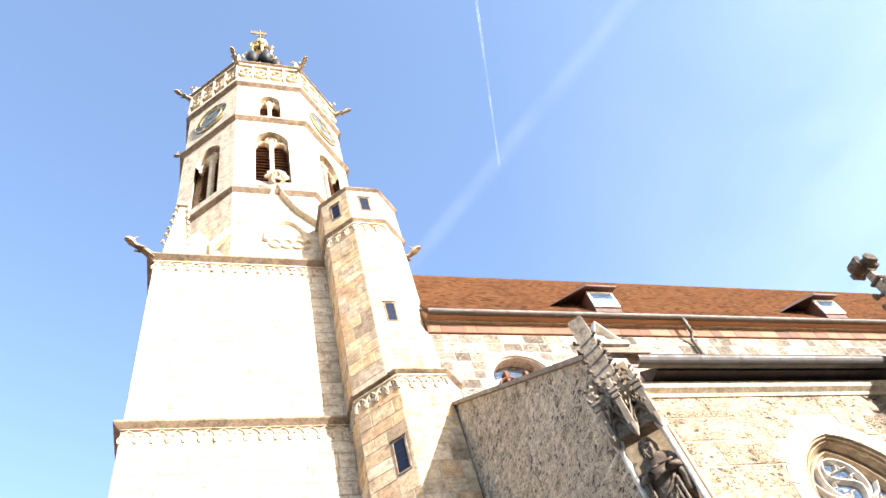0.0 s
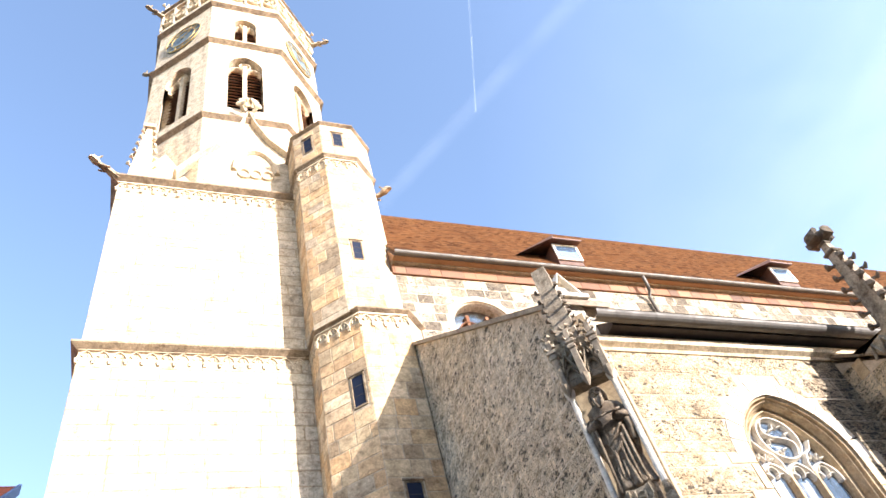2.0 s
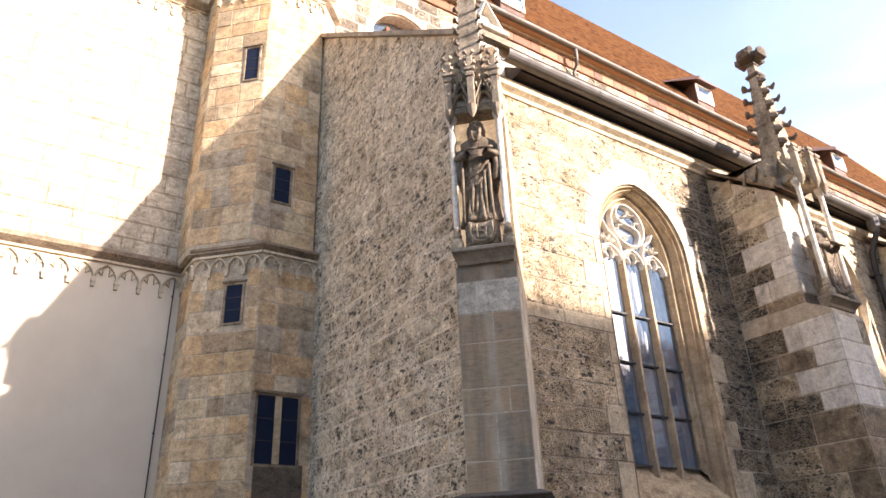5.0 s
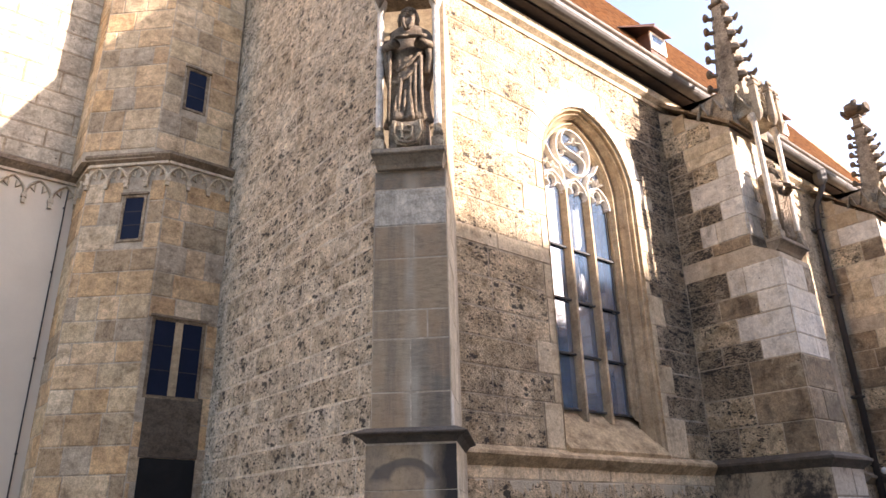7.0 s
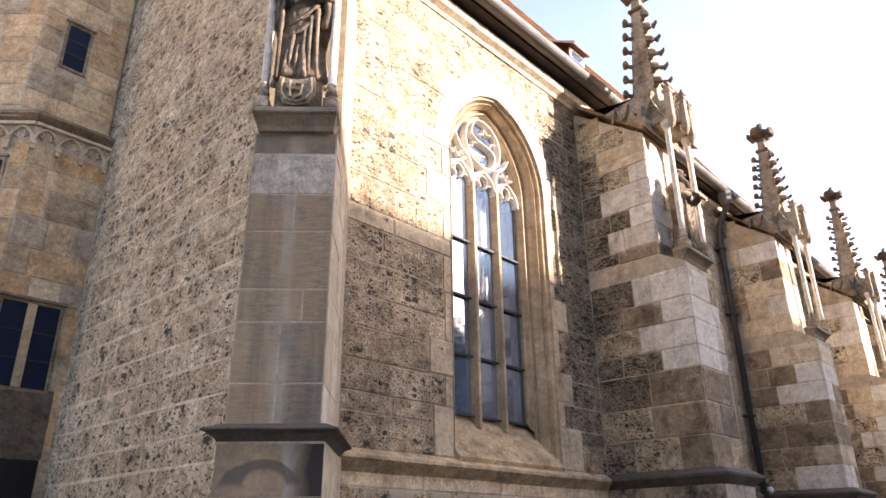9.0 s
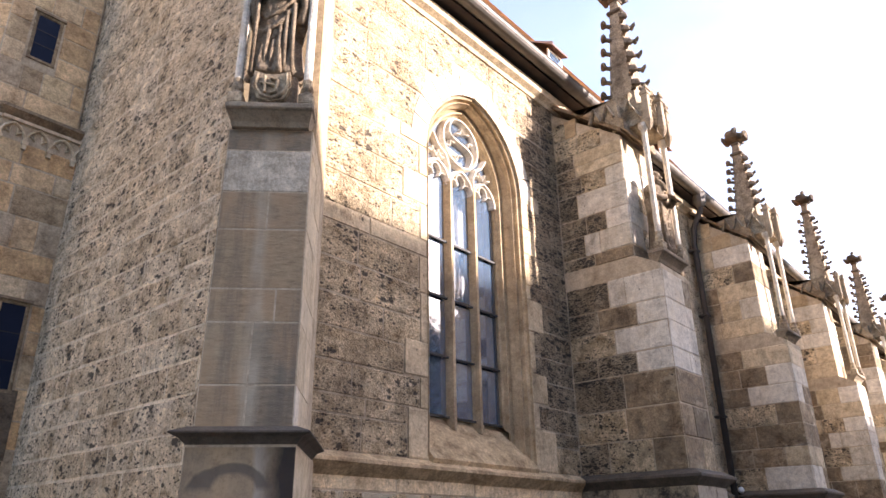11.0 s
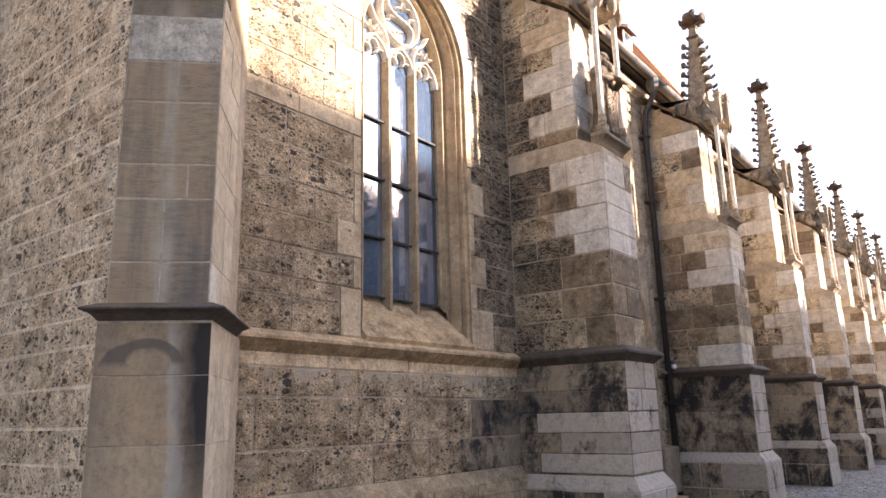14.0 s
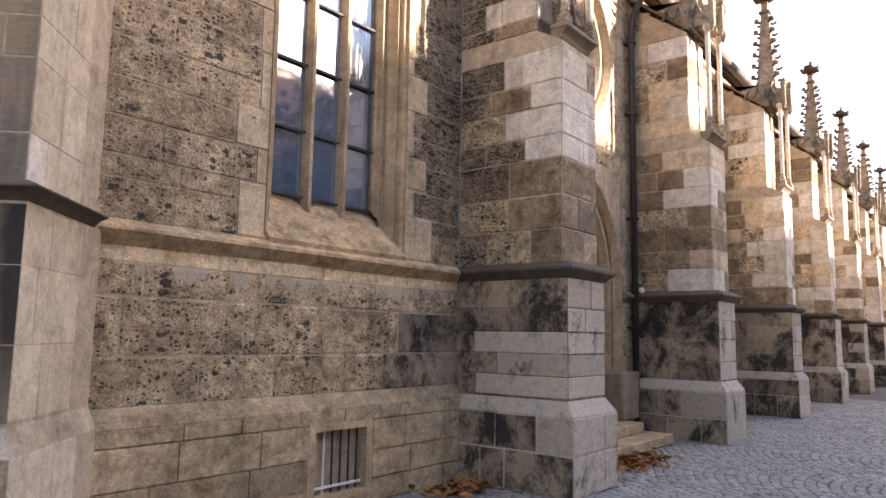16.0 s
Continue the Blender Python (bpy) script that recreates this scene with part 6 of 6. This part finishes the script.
def tree(x, y, h, spread, seed):
    rt_ = random.Random(seed)
    t = thing("tree", "dark leafy tree in front of the street houses", "tree", pose(x, y, 0), group="trees along the street")
    bm = B()
    ring_prism(bm, [circle(0.26 * (1 - 0.85 * q), q * h * 0.9, 8, 0.15 * math.sin(3 * q), 0.1 * math.sin(5 * q)) for q in (0, 0.15, 0.35, 0.6, 0.8, 1.0)])
    for k in range(9):
        z = h * (0.3 + 0.06 * k)
        an = k * 2.4
        l = spread * (1.0 - 0.07 * k)
        tube(bm, [(0, 0, z), (0.5 * l * math.cos(an), 0.5 * l * math.sin(an), z + 0.4), (0.9 * l * math.cos(an), 0.9 * l * math.sin(an), z + 1.1)], 0.07, 5)
    part("trunk", bm, M_BARK, t)
    pts, faces = [], []
    for k in range(70):
        f = rt_.uniform(0.28, 1.0)
        rad = spread * math.sqrt(rt_.random()) * (1.15 - 0.95 * f ** 1.6)
        an = rt_.uniform(0, 6.28)
        c = Vector((rad * math.cos(an), rad * math.sin(an), f * h))
        size = rt_.uniform(0.5, 1.1)
        for _ in range(34):
            p = c + Vector((rt_.gauss(0, 0.55), rt_.gauss(0, 0.55), rt_.gauss(0, 0.4))) * size
            m = Matrix.Translation(p) @ Euler((rt_.uniform(0, 6.3), rt_.uniform(0, 6.3), rt_.uniform(0, 6.3))).to_matrix().to_4x4()
            w = rt_.uniform(0.12, 0.24)
            i0 = len(pts)
            pts += [tuple(m @ Vector(q)) for q in ((0, -w, 0), (0.6 * w, 0, 0.03), (0, w, 0), (-0.6 * w, 0, 0.03))]
            faces.append((i0, i0 + 1, i0 + 2, i0 + 3))
    me = bpy.data.meshes.new("crown")
    me.from_pydata(pts, [], faces)
    me.materials.append(M_FOLIAGE)
    ob = new("crown", me)
    ob.parent = t
    tagged(ob, kind="stuff")


for x, y, h, spread, seed in ((15.5, -5.2, 9.6, 2.1, 8), (18.5, -5.6, 9.8, 2.2, 1), (21.5, -4.9, 10.4, 2.2, 2), (25, -5.8, 10.0, 2.3, 3), (28.5, -5.2, 9.6, 2.2, 4), (32.5, -6.0, 10.4, 2.4, 5), (37.5, -5.6, 9.0, 2.3, 6), (43, -6.2, 9.8, 2.5, 7)):
    tree(x, y, h, spread, seed)


# ---- masonry, block by block ----
def win_cut(za, zb):
    """The window's opening and its dressed border, course by course."""
    z = 0.5 * (za + zb)
    if z < 2.62 or z > WIN["spring"] + WIN["rise"] + 0.28:
        return []
    lo = min(max(za, WIN["spring"]), WIN["spring"] + WIN["rise"])
    if zb <= WIN["spring"]:
        a = WIN["a"]
    else:
        a = 0.0
        for i in range(41):
            d = WIN["a"] * i / 40
            if WIN["spring"] + arch_z(d, WIN["a"], WIN["rise"]) >= max(za, WIN["spring"]) - 0.02:
                a = d
        a += 0.22
    return [(WIN["cx"] - a, WIN["cx"] + a)]


def pick_south(xa, xb, za, zb):
    if xb < 7.33:
        return M_GREY
    if za < 2.0 and xb > 11.5:
        return M_CRUST
    if 4.75 < za < 4.95 and xb < 8.87:
        return M_QUOIN
    if xa > 10.7:
        return M_TUFA_ROUGH if za > 2.6 else M_TUFA
    return M_TUFA


r2 = random.Random(21)
low_rows = [(1.12, 1.51), (1.51, 1.98)]
up_rows = [(2.58, 2.91), (2.91, 3.40), (3.40, 3.72), (3.72, 4.05), (4.05, 4.42), (4.42, 4.80), (4.80, 5.0)] + courses(5.0, 8.24, 0.41, r2, 0.12)
lay_parts(wall_south, south_frame, layout(6.95, BUT[0] - 0.42, low_rows, 0.55, 1.15, r2), pick_south, r2, proud=0.012)
lay_parts(wall_south, south_frame, layout(6.95, BUT[0] - 0.42, [(1.98, 2.25)], 0.7, 1.2, r2), lambda *a: M_LIME, r2)
lay_parts(wall_south, south_frame, layout(6.95, BUT[0] - 0.42, [(2.25, 2.42)], 1.0, 1.6, r2), lambda *a: M_BAND_STONE, r2, joint=0.006)
# dressed jamb stones of uneven length beside the window: bottom, top, reach to the west, reach to the east
QUOINS = [(2.58, 3.09, 0.30, 0.50), (3.09, 3.42, 0.12, 0.16), (3.42, 3.80, 0.36, 0.38), (3.80, 4.36, 0.11, 0.14), (4.36, 4.80, 0.13, 0.37),
          (4.80, 5.0, 0.0, 0.12), (5.0, 5.46, 0.12, 0.13), (5.46, 5.84, 0.41, 0.32), (5.84, 6.24, 0.14, 0.16), (6.24, 6.42, 0.46, 0.26)]


def jamb_cut(za, zb):
    c = win_cut(za, zb)
    if not c or za > 6.35:
        return c
    a, b = c[0]
    z = 0.5 * (za + zb)
    l, rgt = next(((p, q) for z0, z1, p, q in QUOINS if z0 <= z < z1), (0.12, 0.12))
    return [(a - l, b + rgt)]


field = []
for za, zb in up_rows:
    step = sorted({za, zb} | {z for q in QUOINS for z in q[:2] if za + 0.08 < z < zb - 0.08})
    for z0, z1 in zip(step, step[1:]):
        field.append((6.95, 7.2 + 0.1 * r2.random(), z0, z1))
        field += layout(field[-1][1], BUT[0] - 0.42, [(z0, z1)], 0.55, 1.15, r2, jamb_cut)
lay_parts(wall_south, south_frame, field, pick_south, r2, proud=0.012)
for za, zb, l, rgt in QUOINS:
    a, b = WIN["cx"] - WIN["a"], WIN["cx"] + WIN["a"]
    both = ([(a - l, a, za, zb)] if l else []) + [(b, b + rgt, za, zb)]
    lay_parts(wall_south, south_frame, both, lambda *q: M_QUOIN, r2, joint=0.008, proud=0.02)
# arch stones round the head of the window
for s in (-1, 1):
    n = 6
    for k in range(n):
        bm = B()
        t0, t1 = k / n + 0.006, (k + 1) / n - 0.006
        inner, outer = [], []
        for t in (t0, 0.5 * (t0 + t1), t1):
            d = -WIN["a"] * math.cos(math.pi / 2 * t)
            z = WIN["spring"] + arch_z(d, WIN["a"], WIN["rise"])
            g = WIN["a"] + 0.27
            do = -g * math.cos(math.pi / 2 * t)
            zo = WIN["spring"] + arch_z(do, g, WIN["rise"] + 0.30)
            inner.append((WIN["cx"] - s * d, z))
            outer.append((WIN["cx"] - s * do, zo))
        ring = inner + outer[::-1]
        ring_prism(bm, [[(x, -0.016, z) for x, z in ring], [(x, 0.1, z) for x, z in ring]], m=south_frame)
        part("arch_stone", bm, M_PALE, wall_south)

# plinth blocks
pf = plane_frame((0, YS - 0.104, 0), (0, 1))
lay_parts(plinth, pf, layout(7.25, BUT[0] - 0.5, [(0.0, 0.24), (0.24, 0.52), (0.52, 0.84), (0.84, 0.97)], 0.55, 0.95, r2, lambda za, zb: [(GR[0] - 0.09, GR[1] + 0.09)] if za < 0.84 else []), lambda *a: M_PLINTH, r2, joint=0.014, proud=0.016, depth=0.05, meshes=FINE)

# west wall, rubble courses
rw = random.Random(33)
L = YC + 0.4 - YS
wf_rows = courses(0.0, 13.9, 0.335, rw, 0.2)


def west_blocks():
    out = []
    for za, zb in wf_rows:
        u0 = 0.75 if zb < 9.0 else max(0.75, 0.0)
        u1 = L - 0.02
        if zb > 9.0:
            u1 = min(u1, L - (zb - 0.1 - 9.17) / 0.775 - 0.02)
        if u1 - u0 > 0.3:
            out += layout(u0, u1, [(za, zb)], 0.35, 0.85, rw)
    return out


wb = west_blocks()
near = [b for b in wb if b[0] > 2.2 and b[2] < 8.0][:300]
far = [b for b in wb if b not in near]
lay_parts(wall_west, west_frame, near, lambda *a: M_GREY, rw, proud=0.007, joint=0.020)
lay_joined("masonry", wall_west, [(west_frame, far)], stone("grey_tufa_joined", GREY_TONES, 1.38, island=True, depth=0.045, soot=0.2, pit_scale=24.0, mottle=0.75, streaks=0.12), rw, joint=0.020, proud=0.007)

# corner pier blocks
rp = random.Random(8)
PIER_ROWS = [(2.57, 2.88, 0.5), (2.88, 3.35, 0.5), (3.35, 3.615, 0.72), (3.615, 4.11, 0), (4.11, 4.44, 0.55), (4.44, 4.82, 0), (4.82, 5.02, 0)]
for (l, r_, front), rows in ((PB, courses(0.0, 1.0, 0.4, rp)), (PL, [(1.18, 1.62), (1.62, 2.08), (2.08, 2.44)]), (PU, [q[:2] for q in PIER_ROWS])):
    f = pier_frame @ plane_frame((0, -front, 0), (0, 1))
    if front == PU[2]:
        for za, zb, cut in PIER_ROWS:
            at = l + cut * (r_ - l)
            row = [(l, at, za, zb), (at, r_, za, zb)] if cut else [(l, r_, za, zb)]
            lay_parts(pier, f, row, lambda *a: M_GREYBLOCK if abs(za - 4.44) < 0.01 else M_PIER_SHAFT, rp, joint=0.013, proud=0.005, meshes=FINE)
    else:
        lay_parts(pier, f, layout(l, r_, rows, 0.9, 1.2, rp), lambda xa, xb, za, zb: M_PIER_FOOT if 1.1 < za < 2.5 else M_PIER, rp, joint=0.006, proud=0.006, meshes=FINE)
    f = pier_frame @ plane_frame((r_, 0, 0), (-1, 0))
    lay_parts(pier, f, layout(-front, -0.1, rows, 0.35, 0.6, rp), lambda *a: M_CREAM if rp.random() < 0.9 else M_PALE, rp, joint=0.006, proud=0.006, meshes=FINE)
    f = pier_frame @ plane_frame((l, 0, 0), (1, 0))
    lay_parts(pier, f, layout(0.1, front, rows, 0.35, 0.6, rp), lambda *a: M_PIER, rp, joint=0.006, proud=0.006, meshes=FINE)

# buttress blocks: long and short corner stones by turns, rough tufa towards the wall
FIRST_ROWS = {2: [(2.57, 2.97, 0.42, "brown"), (2.97, 3.37, 0.74, "brown"), (3.37, 3.81, 0.72, "brown"), (3.81, 4.09, 0.5, "pale"), (4.09, 4.44, 0.78, "pale"), (4.44, 4.75, 0.42, "pale"), (4.75, 5.15, 0.80, "pale")],
              1: [(1.04, 1.28, 1.25, "stained"), (1.28, 1.53, 0.95, "stained"), (1.53, 1.78, 1.28, "stained"), (1.78, 2.05, 0.9, "dark"), (2.05, 2.42, 1.1, "dark")],
              3: [(5.42, 5.60, 0.60, "brown"), (5.60, 5.93, 0.74, "pale"), (5.93, 6.22, 0.36, "pale"), (6.22, 6.61, 0.80, "pale"), (6.61, 6.90, 0.30, "pale"), (6.90, 7.08, 0.78, "tan"), (7.08, 7.30, 0.80, "tan")]}
KINDS = {"pale": M_PALE, "brown": M_BROWN, "tan": M_QUOIN, "dark": M_CRUST, "stained": M_CRUST_PALE}
for i, b in enumerate(buttresses):
    rb = random.Random(50 + i)
    base = pose(BUT[i], YS, 0)
    w, wp = 0.46, 0.55
    stages = ((wp, 1.66, courses(0.0, 0.85, 0.42, rb)), (w, 1.55, courses(1.04, 2.42, 0.36, rb)), (w - 0.03, 1.47, courses(2.57, 5.15, 0.37, rb)), (w - 0.03, 1.12, courses(5.42, 7.30, 0.36, rb)))
    for k, (hw, fr, rows) in enumerate(stages):
        turn_long = rb.random() < 0.5
        laid = FIRST_ROWS[k] if i == 0 and k in FIRST_ROWS else []
        if not laid:
            for q, (za, zb) in enumerate(rows):
                turn_long = not turn_long
                odds = rb.random()
                if k == 0:
                    kind = "dark" if odds < 0.75 else "stained"
                elif k == 1:
                    kind = ("stained" if odds < 0.8 else "dark") if i == 0 and q < 2 else ("dark" if odds < 0.8 else "stained")
                else:
                    kind = "pale" if odds < 0.62 else ("brown" if odds < 0.85 else "tan")
                laid.append((za, zb, (rb.uniform(0.72, 0.9) if turn_long else rb.uniform(0.36, 0.5)), kind))
        for za, zb, reach, kind in laid:
            f = base @ plane_frame((-hw, 0, 0), (1, 0))
            corner = KINDS[kind]
            inner = fr - reach
            cuts = [0.0] + ([inner * rb.uniform(0.4, 0.6)] if inner > 0.75 else []) + [inner]
            if reach > 0.7 and kind == "pale" and rb.random() < 0.3:
                fill = [(inner, inner + 0.25, za, zb), (inner + 0.25, fr, za, zb)]
            else:
                fill = [(inner, fr, za, zb)]
            rough = (lambda *a: M_CRUST) if k < 2 else (lambda *a: rb.choice((M_BROWN, M_BROWN, M_TUFA, M_QUOIN, M_TUFA))) if i else (lambda *a: M_TUFA_ROUGH if a[1] < 0.5 or rb.random() < 0.5 else (M_TUFA if rb.random() < 0.6 else M_BROWN))
            lay_parts(b, f, [(p, q, za, zb) for p, q in zip(cuts, cuts[1:])], rough, rb)
            lay_parts(b, f, fill, lambda *a: corner, rb, joint=0.009)
            f = base @ plane_frame((0, -fr, 0), (0, 1))
            cut = hw if rb.random() < 0.4 else rb.choice((-0.05, 0.1, 0.2))
            row = [(-hw, cut, za, zb)] + ([(cut, hw, za, zb)] if cut < hw else [])
            lay_parts(b, f, row[:1], lambda *a: M_CRUST_PALE if k < 2 else corner, rb, joint=0.009)
            lay_parts(b, f, row[1:], lambda *a: M_CRUST_PALE if k < 2 else rb.choice((M_TUFA, M_PALE, M_BROWN)), rb)
    # stones along the sloping head, cut to the slope
    f = base @ plane_frame((-(w - 0.03), 0, 0), (1, 0))
    for za, zb in ((7.30, 7.62), (7.62, 7.95)):
        end = 1.12 - (zb - 7.35) / 0.866
        lay_parts(b, f, [(0.0, end * 0.5, za, zb), (end * 0.5, end, za, zb)], lambda *a: rb.choice((M_DRESSED, M_TUFA)), rb)

# far walls as joined masonry
rj = random.Random(71)
def circle_cut(za, zb):
    out = []
    if zb < DOOR["spring"] + DOOR["rise"] + 0.1:
        out.append((DOOR["cx"] - DOOR["a"], DOOR["cx"] + DOOR["a"]))
    if za < OCU["z"] + OCU["r"] and zb > OCU["z"] - OCU["r"]:
        dz = max(0.0, abs(0.5 * (za + zb) - OCU["z"]) - 0.2)
        h = math.sqrt(max(0.0, (OCU["r"] + 0.08) ** 2 - dz * dz))
        out.append((OCU["cx"] - h, OCU["cx"] + h))
    return out


rows2 = courses(1.12, 8.34, 0.37, rj)
lay_joined("masonry", wall_door, [(south_frame, layout(BUT[0] + 0.4, BUT[1] - 0.4, rows2, 0.35, 0.8, rj, circle_cut))], M_TUFA_JOINED, rj)
far_sets = [(south_frame, layout(BUT[i] + 0.4, BUT[i + 1] - 0.4, rows2, 0.4, 0.9, rj)) for i in range(1, 6)]
lay_joined("masonry", wall_east, far_sets, M_TUFA_JOINED, rj)
M_NAVE_STONE = stone("nave_stone", [(0.46, 0.43, 0.375), (0.20, 0.175, 0.14), (0.11, 0.095, 0.078), (0.50, 0.47, 0.415), (0.085, 0.073, 0.06), (0.34, 0.305, 0.255)], 1.4, island=True, soot=0.25, depth=0.02, pit_scale=20.0, mottle=0.6)
def cl_cut(za, zb):
    z = 0.5 * (za + zb)
    if z > CLW["spring"] + CLW["rise"] + 0.25:
        return []
    a = CLW["a"] + 0.2 if z < CLW["spring"] else max(0.25, math.sqrt(max(0.0, (CLW["a"] + 0.2) ** 2 - (z - CLW["spring"]) ** 2)))
    return [(c - a, c + a) for c in CL]


lay_joined("masonry", wall_nave, [(clere_frame, layout(XW + 0.15, 46.0, courses(12.5, 16.98, 0.34, rj), 0.35, 0.8, rj, cl_cut))], M_NAVE_STONE, rj)

lay_joined("terracotta_course", wall_nave, [(plane_frame((0, YC - 0.065, 0), (0, 1)), layout(XW + 0.15, 46.0, [(17.0, 17.37)], 0.35, 0.8, rj))], M_TERRACOTTA, rj, joint=0.01)

# tower and turret ashlar
rt = random.Random(91)
sets = []
wt = 2 * TH
for z0, z1, o in ((7.95, 14.6, 0.0), (14.95, 21.8, 0.02)):
    f = plane_frame((TX - TH, TY - TH + o, 0), (0, 1))
    rows = courses(z0, z1, 0.42, rt, 0.15)
    sets.append((f, layout(0, wt, rows, 0.5, 1.2, rt)))
lay_joined("ashlar", tower, sets, M_TOWER, rt, joint=0.026, proud=0.014)
sets = []
for an in (SOUTH, SW, WEST):
    for (c0, ap), z0, z1 in ((T1, 0.0, 7.4), (T2, 7.98, 14.4), (T3, 14.98, 21.9), (T4, 22.4, 24.2)):
        f = face_frame(c0, ap, an)
        w = 2 * ap * math.tan(math.pi / 8)
        holes = {SOUTH: [(0.12, 0.87, 3.78, 4.95), (0.40, 0.72, 8.95, 9.74), (0.41, 0.66, 16.98, 17.73), (0.42, 0.72, 22.95, 23.75), (0.15, 0.95, 0, 2.2)], SW: [(0.74, 1.06, 6.33, 7.08), (0.83, 1.13, 11.93, 12.78), (0.42, 0.72, 22.95, 23.75)], WEST: []}[an]
        cutter = lambda za, zb: [(a - 0.08, b + 0.08) for a, b, c1, d1 in holes if zb > c1 and za < d1]
        sets.append((f, layout(0, w, courses(z0, z1, 0.40, rt, 0.2), 0.3, 0.8, rt, cutter)))
lay_joined("ashlar", turret, sets, M_OCHRE, rt, joint=0.012, proud=0.012)

# ---- setts of the square, and fallen leaves ----
rs = random.Random(13)
pts, faces = [], []
pitch = 0.135
y = -7.4
while y < 8.2:
    x = -4.0 + rs.uniform(0, 0.1)
    while x < 30.0:
        w = pitch * rs.uniform(0.8, 1.15)
        yy = y + 0.42 * abs(math.sin(math.pi * (x - 6.5) / 2.4))
        s = pitch * 0.43
        hw = w * 0.45
        z = rs.uniform(-0.012, 0.0)
        k = len(pts)
        q = ((-1, -1), (1, -1), (1, 1), (-1, 1))
        tx, ty = rs.uniform(-0.05, 0.05), rs.uniform(-0.05, 0.05)
        for a, b in q:
            pts.append((x + a * hw, yy + b * s, -0.05))
        for a, b in q:
            pts.append((x + a * hw * 0.96, yy + b * s * 0.96, z - 0.014 + tx * a * hw + ty * b * s))
        for a, b in q:
            pts.append((x + a * hw * 0.72, yy + b * s * 0.72, z + tx * a * hw + ty * b * s))
        for i in range(4):
            j = (i + 1) % 4
            faces += [(k + i, k + j, k + 4 + j, k + 4 + i), (k + 4 + i, k + 4 + j, k + 8 + j, k + 8 + i)]
        faces.append((k + 8, k + 9, k + 10, k + 11))
        x += w
    y += pitch
me = bpy.data.meshes.new("pavement")
me.from_pydata(pts, [], faces)
me.materials.append(M_SETT)
tagged(new("pavement", me), "grey granite setts laid in arcs", "pavement", kind="structure")


def leaves(x0, x1, y0, y1, count, z=0.0):
    pts, faces = [], []
    for _ in range(count):
        u, v = rs.gauss(0.5, 0.22), rs.gauss(0.5, 0.22)
        c = Vector((x0 + u * (x1 - x0), y0 + v * (y1 - y0), z + 0.01 + abs(rs.gauss(0, 0.025))))
        m = Matrix.Translation(c) @ Euler((rs.uniform(-0.6, 0.6), rs.uniform(-0.6, 0.6), rs.uniform(0, 6.3))).to_matrix().to_4x4()
        l = rs.uniform(0.05, 0.09)
        k = len(pts)
        for p in ((0, -l, 0), (l * 0.55, -l * 0.2, 0.02), (l * 0.35, l * 0.6, 0.01), (0, l, 0.03), (-l * 0.4, l * 0.55, 0.012), (-l * 0.55, -l * 0.25, 0.024)):
            pts.append(tuple(m @ Vector(p)))
        faces += [(k, k + 1, k + 2, k + 3), (k, k + 3, k + 4, k + 5)]
    me = bpy.data.meshes.new("fallen_leaves")
    me.from_pydata(pts, [], faces)
    me.materials.append(M_LEAF)
    tagged(new("fallen_leaves", me), "drift of dry brown leaves on the setts", "leaves", kind="stuff")


leaves(13.6, 15.2, 6.4, 7.1, 260)
leaves(10.9, 11.8, 7.2, 7.8, 140)


# ---- high thin cloud and vapour trails ----
def vapour(name, scale, lo, hi, most, stretch, edge_x=0.0):
    n = Nodes(name)
    a = n.noise(scale, 6, 0.62, n.stretched(*stretch), 0.6)
    a = n.grey(a, lo, hi, 0.0, most)
    if edge_x:
        sep = n.t.nodes.new("ShaderNodeSeparateXYZ")
        n.link(n.geo.outputs["Position"], sep.inputs[0])
        along = n.maths("SUBTRACT", sep.outputs[0], n.maths("MULTIPLY", sep.outputs[1], 0.45))
        a = n.maths("MULTIPLY", a, n.grey(along, 200, edge_x, 0.0, 1.0))
    tr = n.t.nodes.new("ShaderNodeBsdfTransparent")
    tl = n.t.nodes.new("ShaderNodeBsdfTranslucent")
    tl.inputs[0].default_value = (1, 1, 1, 1)
    mx = n.t.nodes.new("ShaderNodeMixShader")
    n.link(a, mx.inputs[0])
    n.link(tr.outputs[0], mx.inputs[1])
    n.link(tl.outputs[0], mx.inputs[2])
    n.link(mx.outputs[0], n.t.nodes["Material Output"].inputs[0])
    return n.mat


def sheet(name, corners, mat, label):
    bm = B()
    bm.faces.new([bm.verts.new(c) for c in corners])
    tagged(mesh_object(name, bm, mat), label, "cloud", kind="structure")


M_CIRRUS = vapour("cirrus", 0.0016, 0.28, 0.72, 0.42, (1.0, 0.7, 1.0), 2000.0)
M_TRAIL = vapour("trail", 0.02, 0.30, 0.6, 0.15, (1, 1, 1))
M_BAND = vapour("trail_band", 0.009, 0.3, 0.75, 0.014, (1, 1, 1))
sheet("backdrop_cirrus", [(-300, -200, 950), (4500, -200, 950), (4500, 4500, 950), (-300, 4500, 950)], M_CIRRUS, "thin white veil of high cloud")
sheet("backdrop_trail", [(287, 190, 900), (291, 190, 900), (390, 437, 900), (388, 437, 900)], M_TRAIL, "thin white vapour trail in the sky")
for i, w in enumerate((18, 14, 10, 6)):
    sheet("backdrop_trail_band", [(522 - w, 146, 905 + i), (522 + w, 150, 905 + i), (284 + w, 640, 905 + i), (284 - w, 634, 905 + i)], M_BAND, "broad faded vapour trail in the sky")
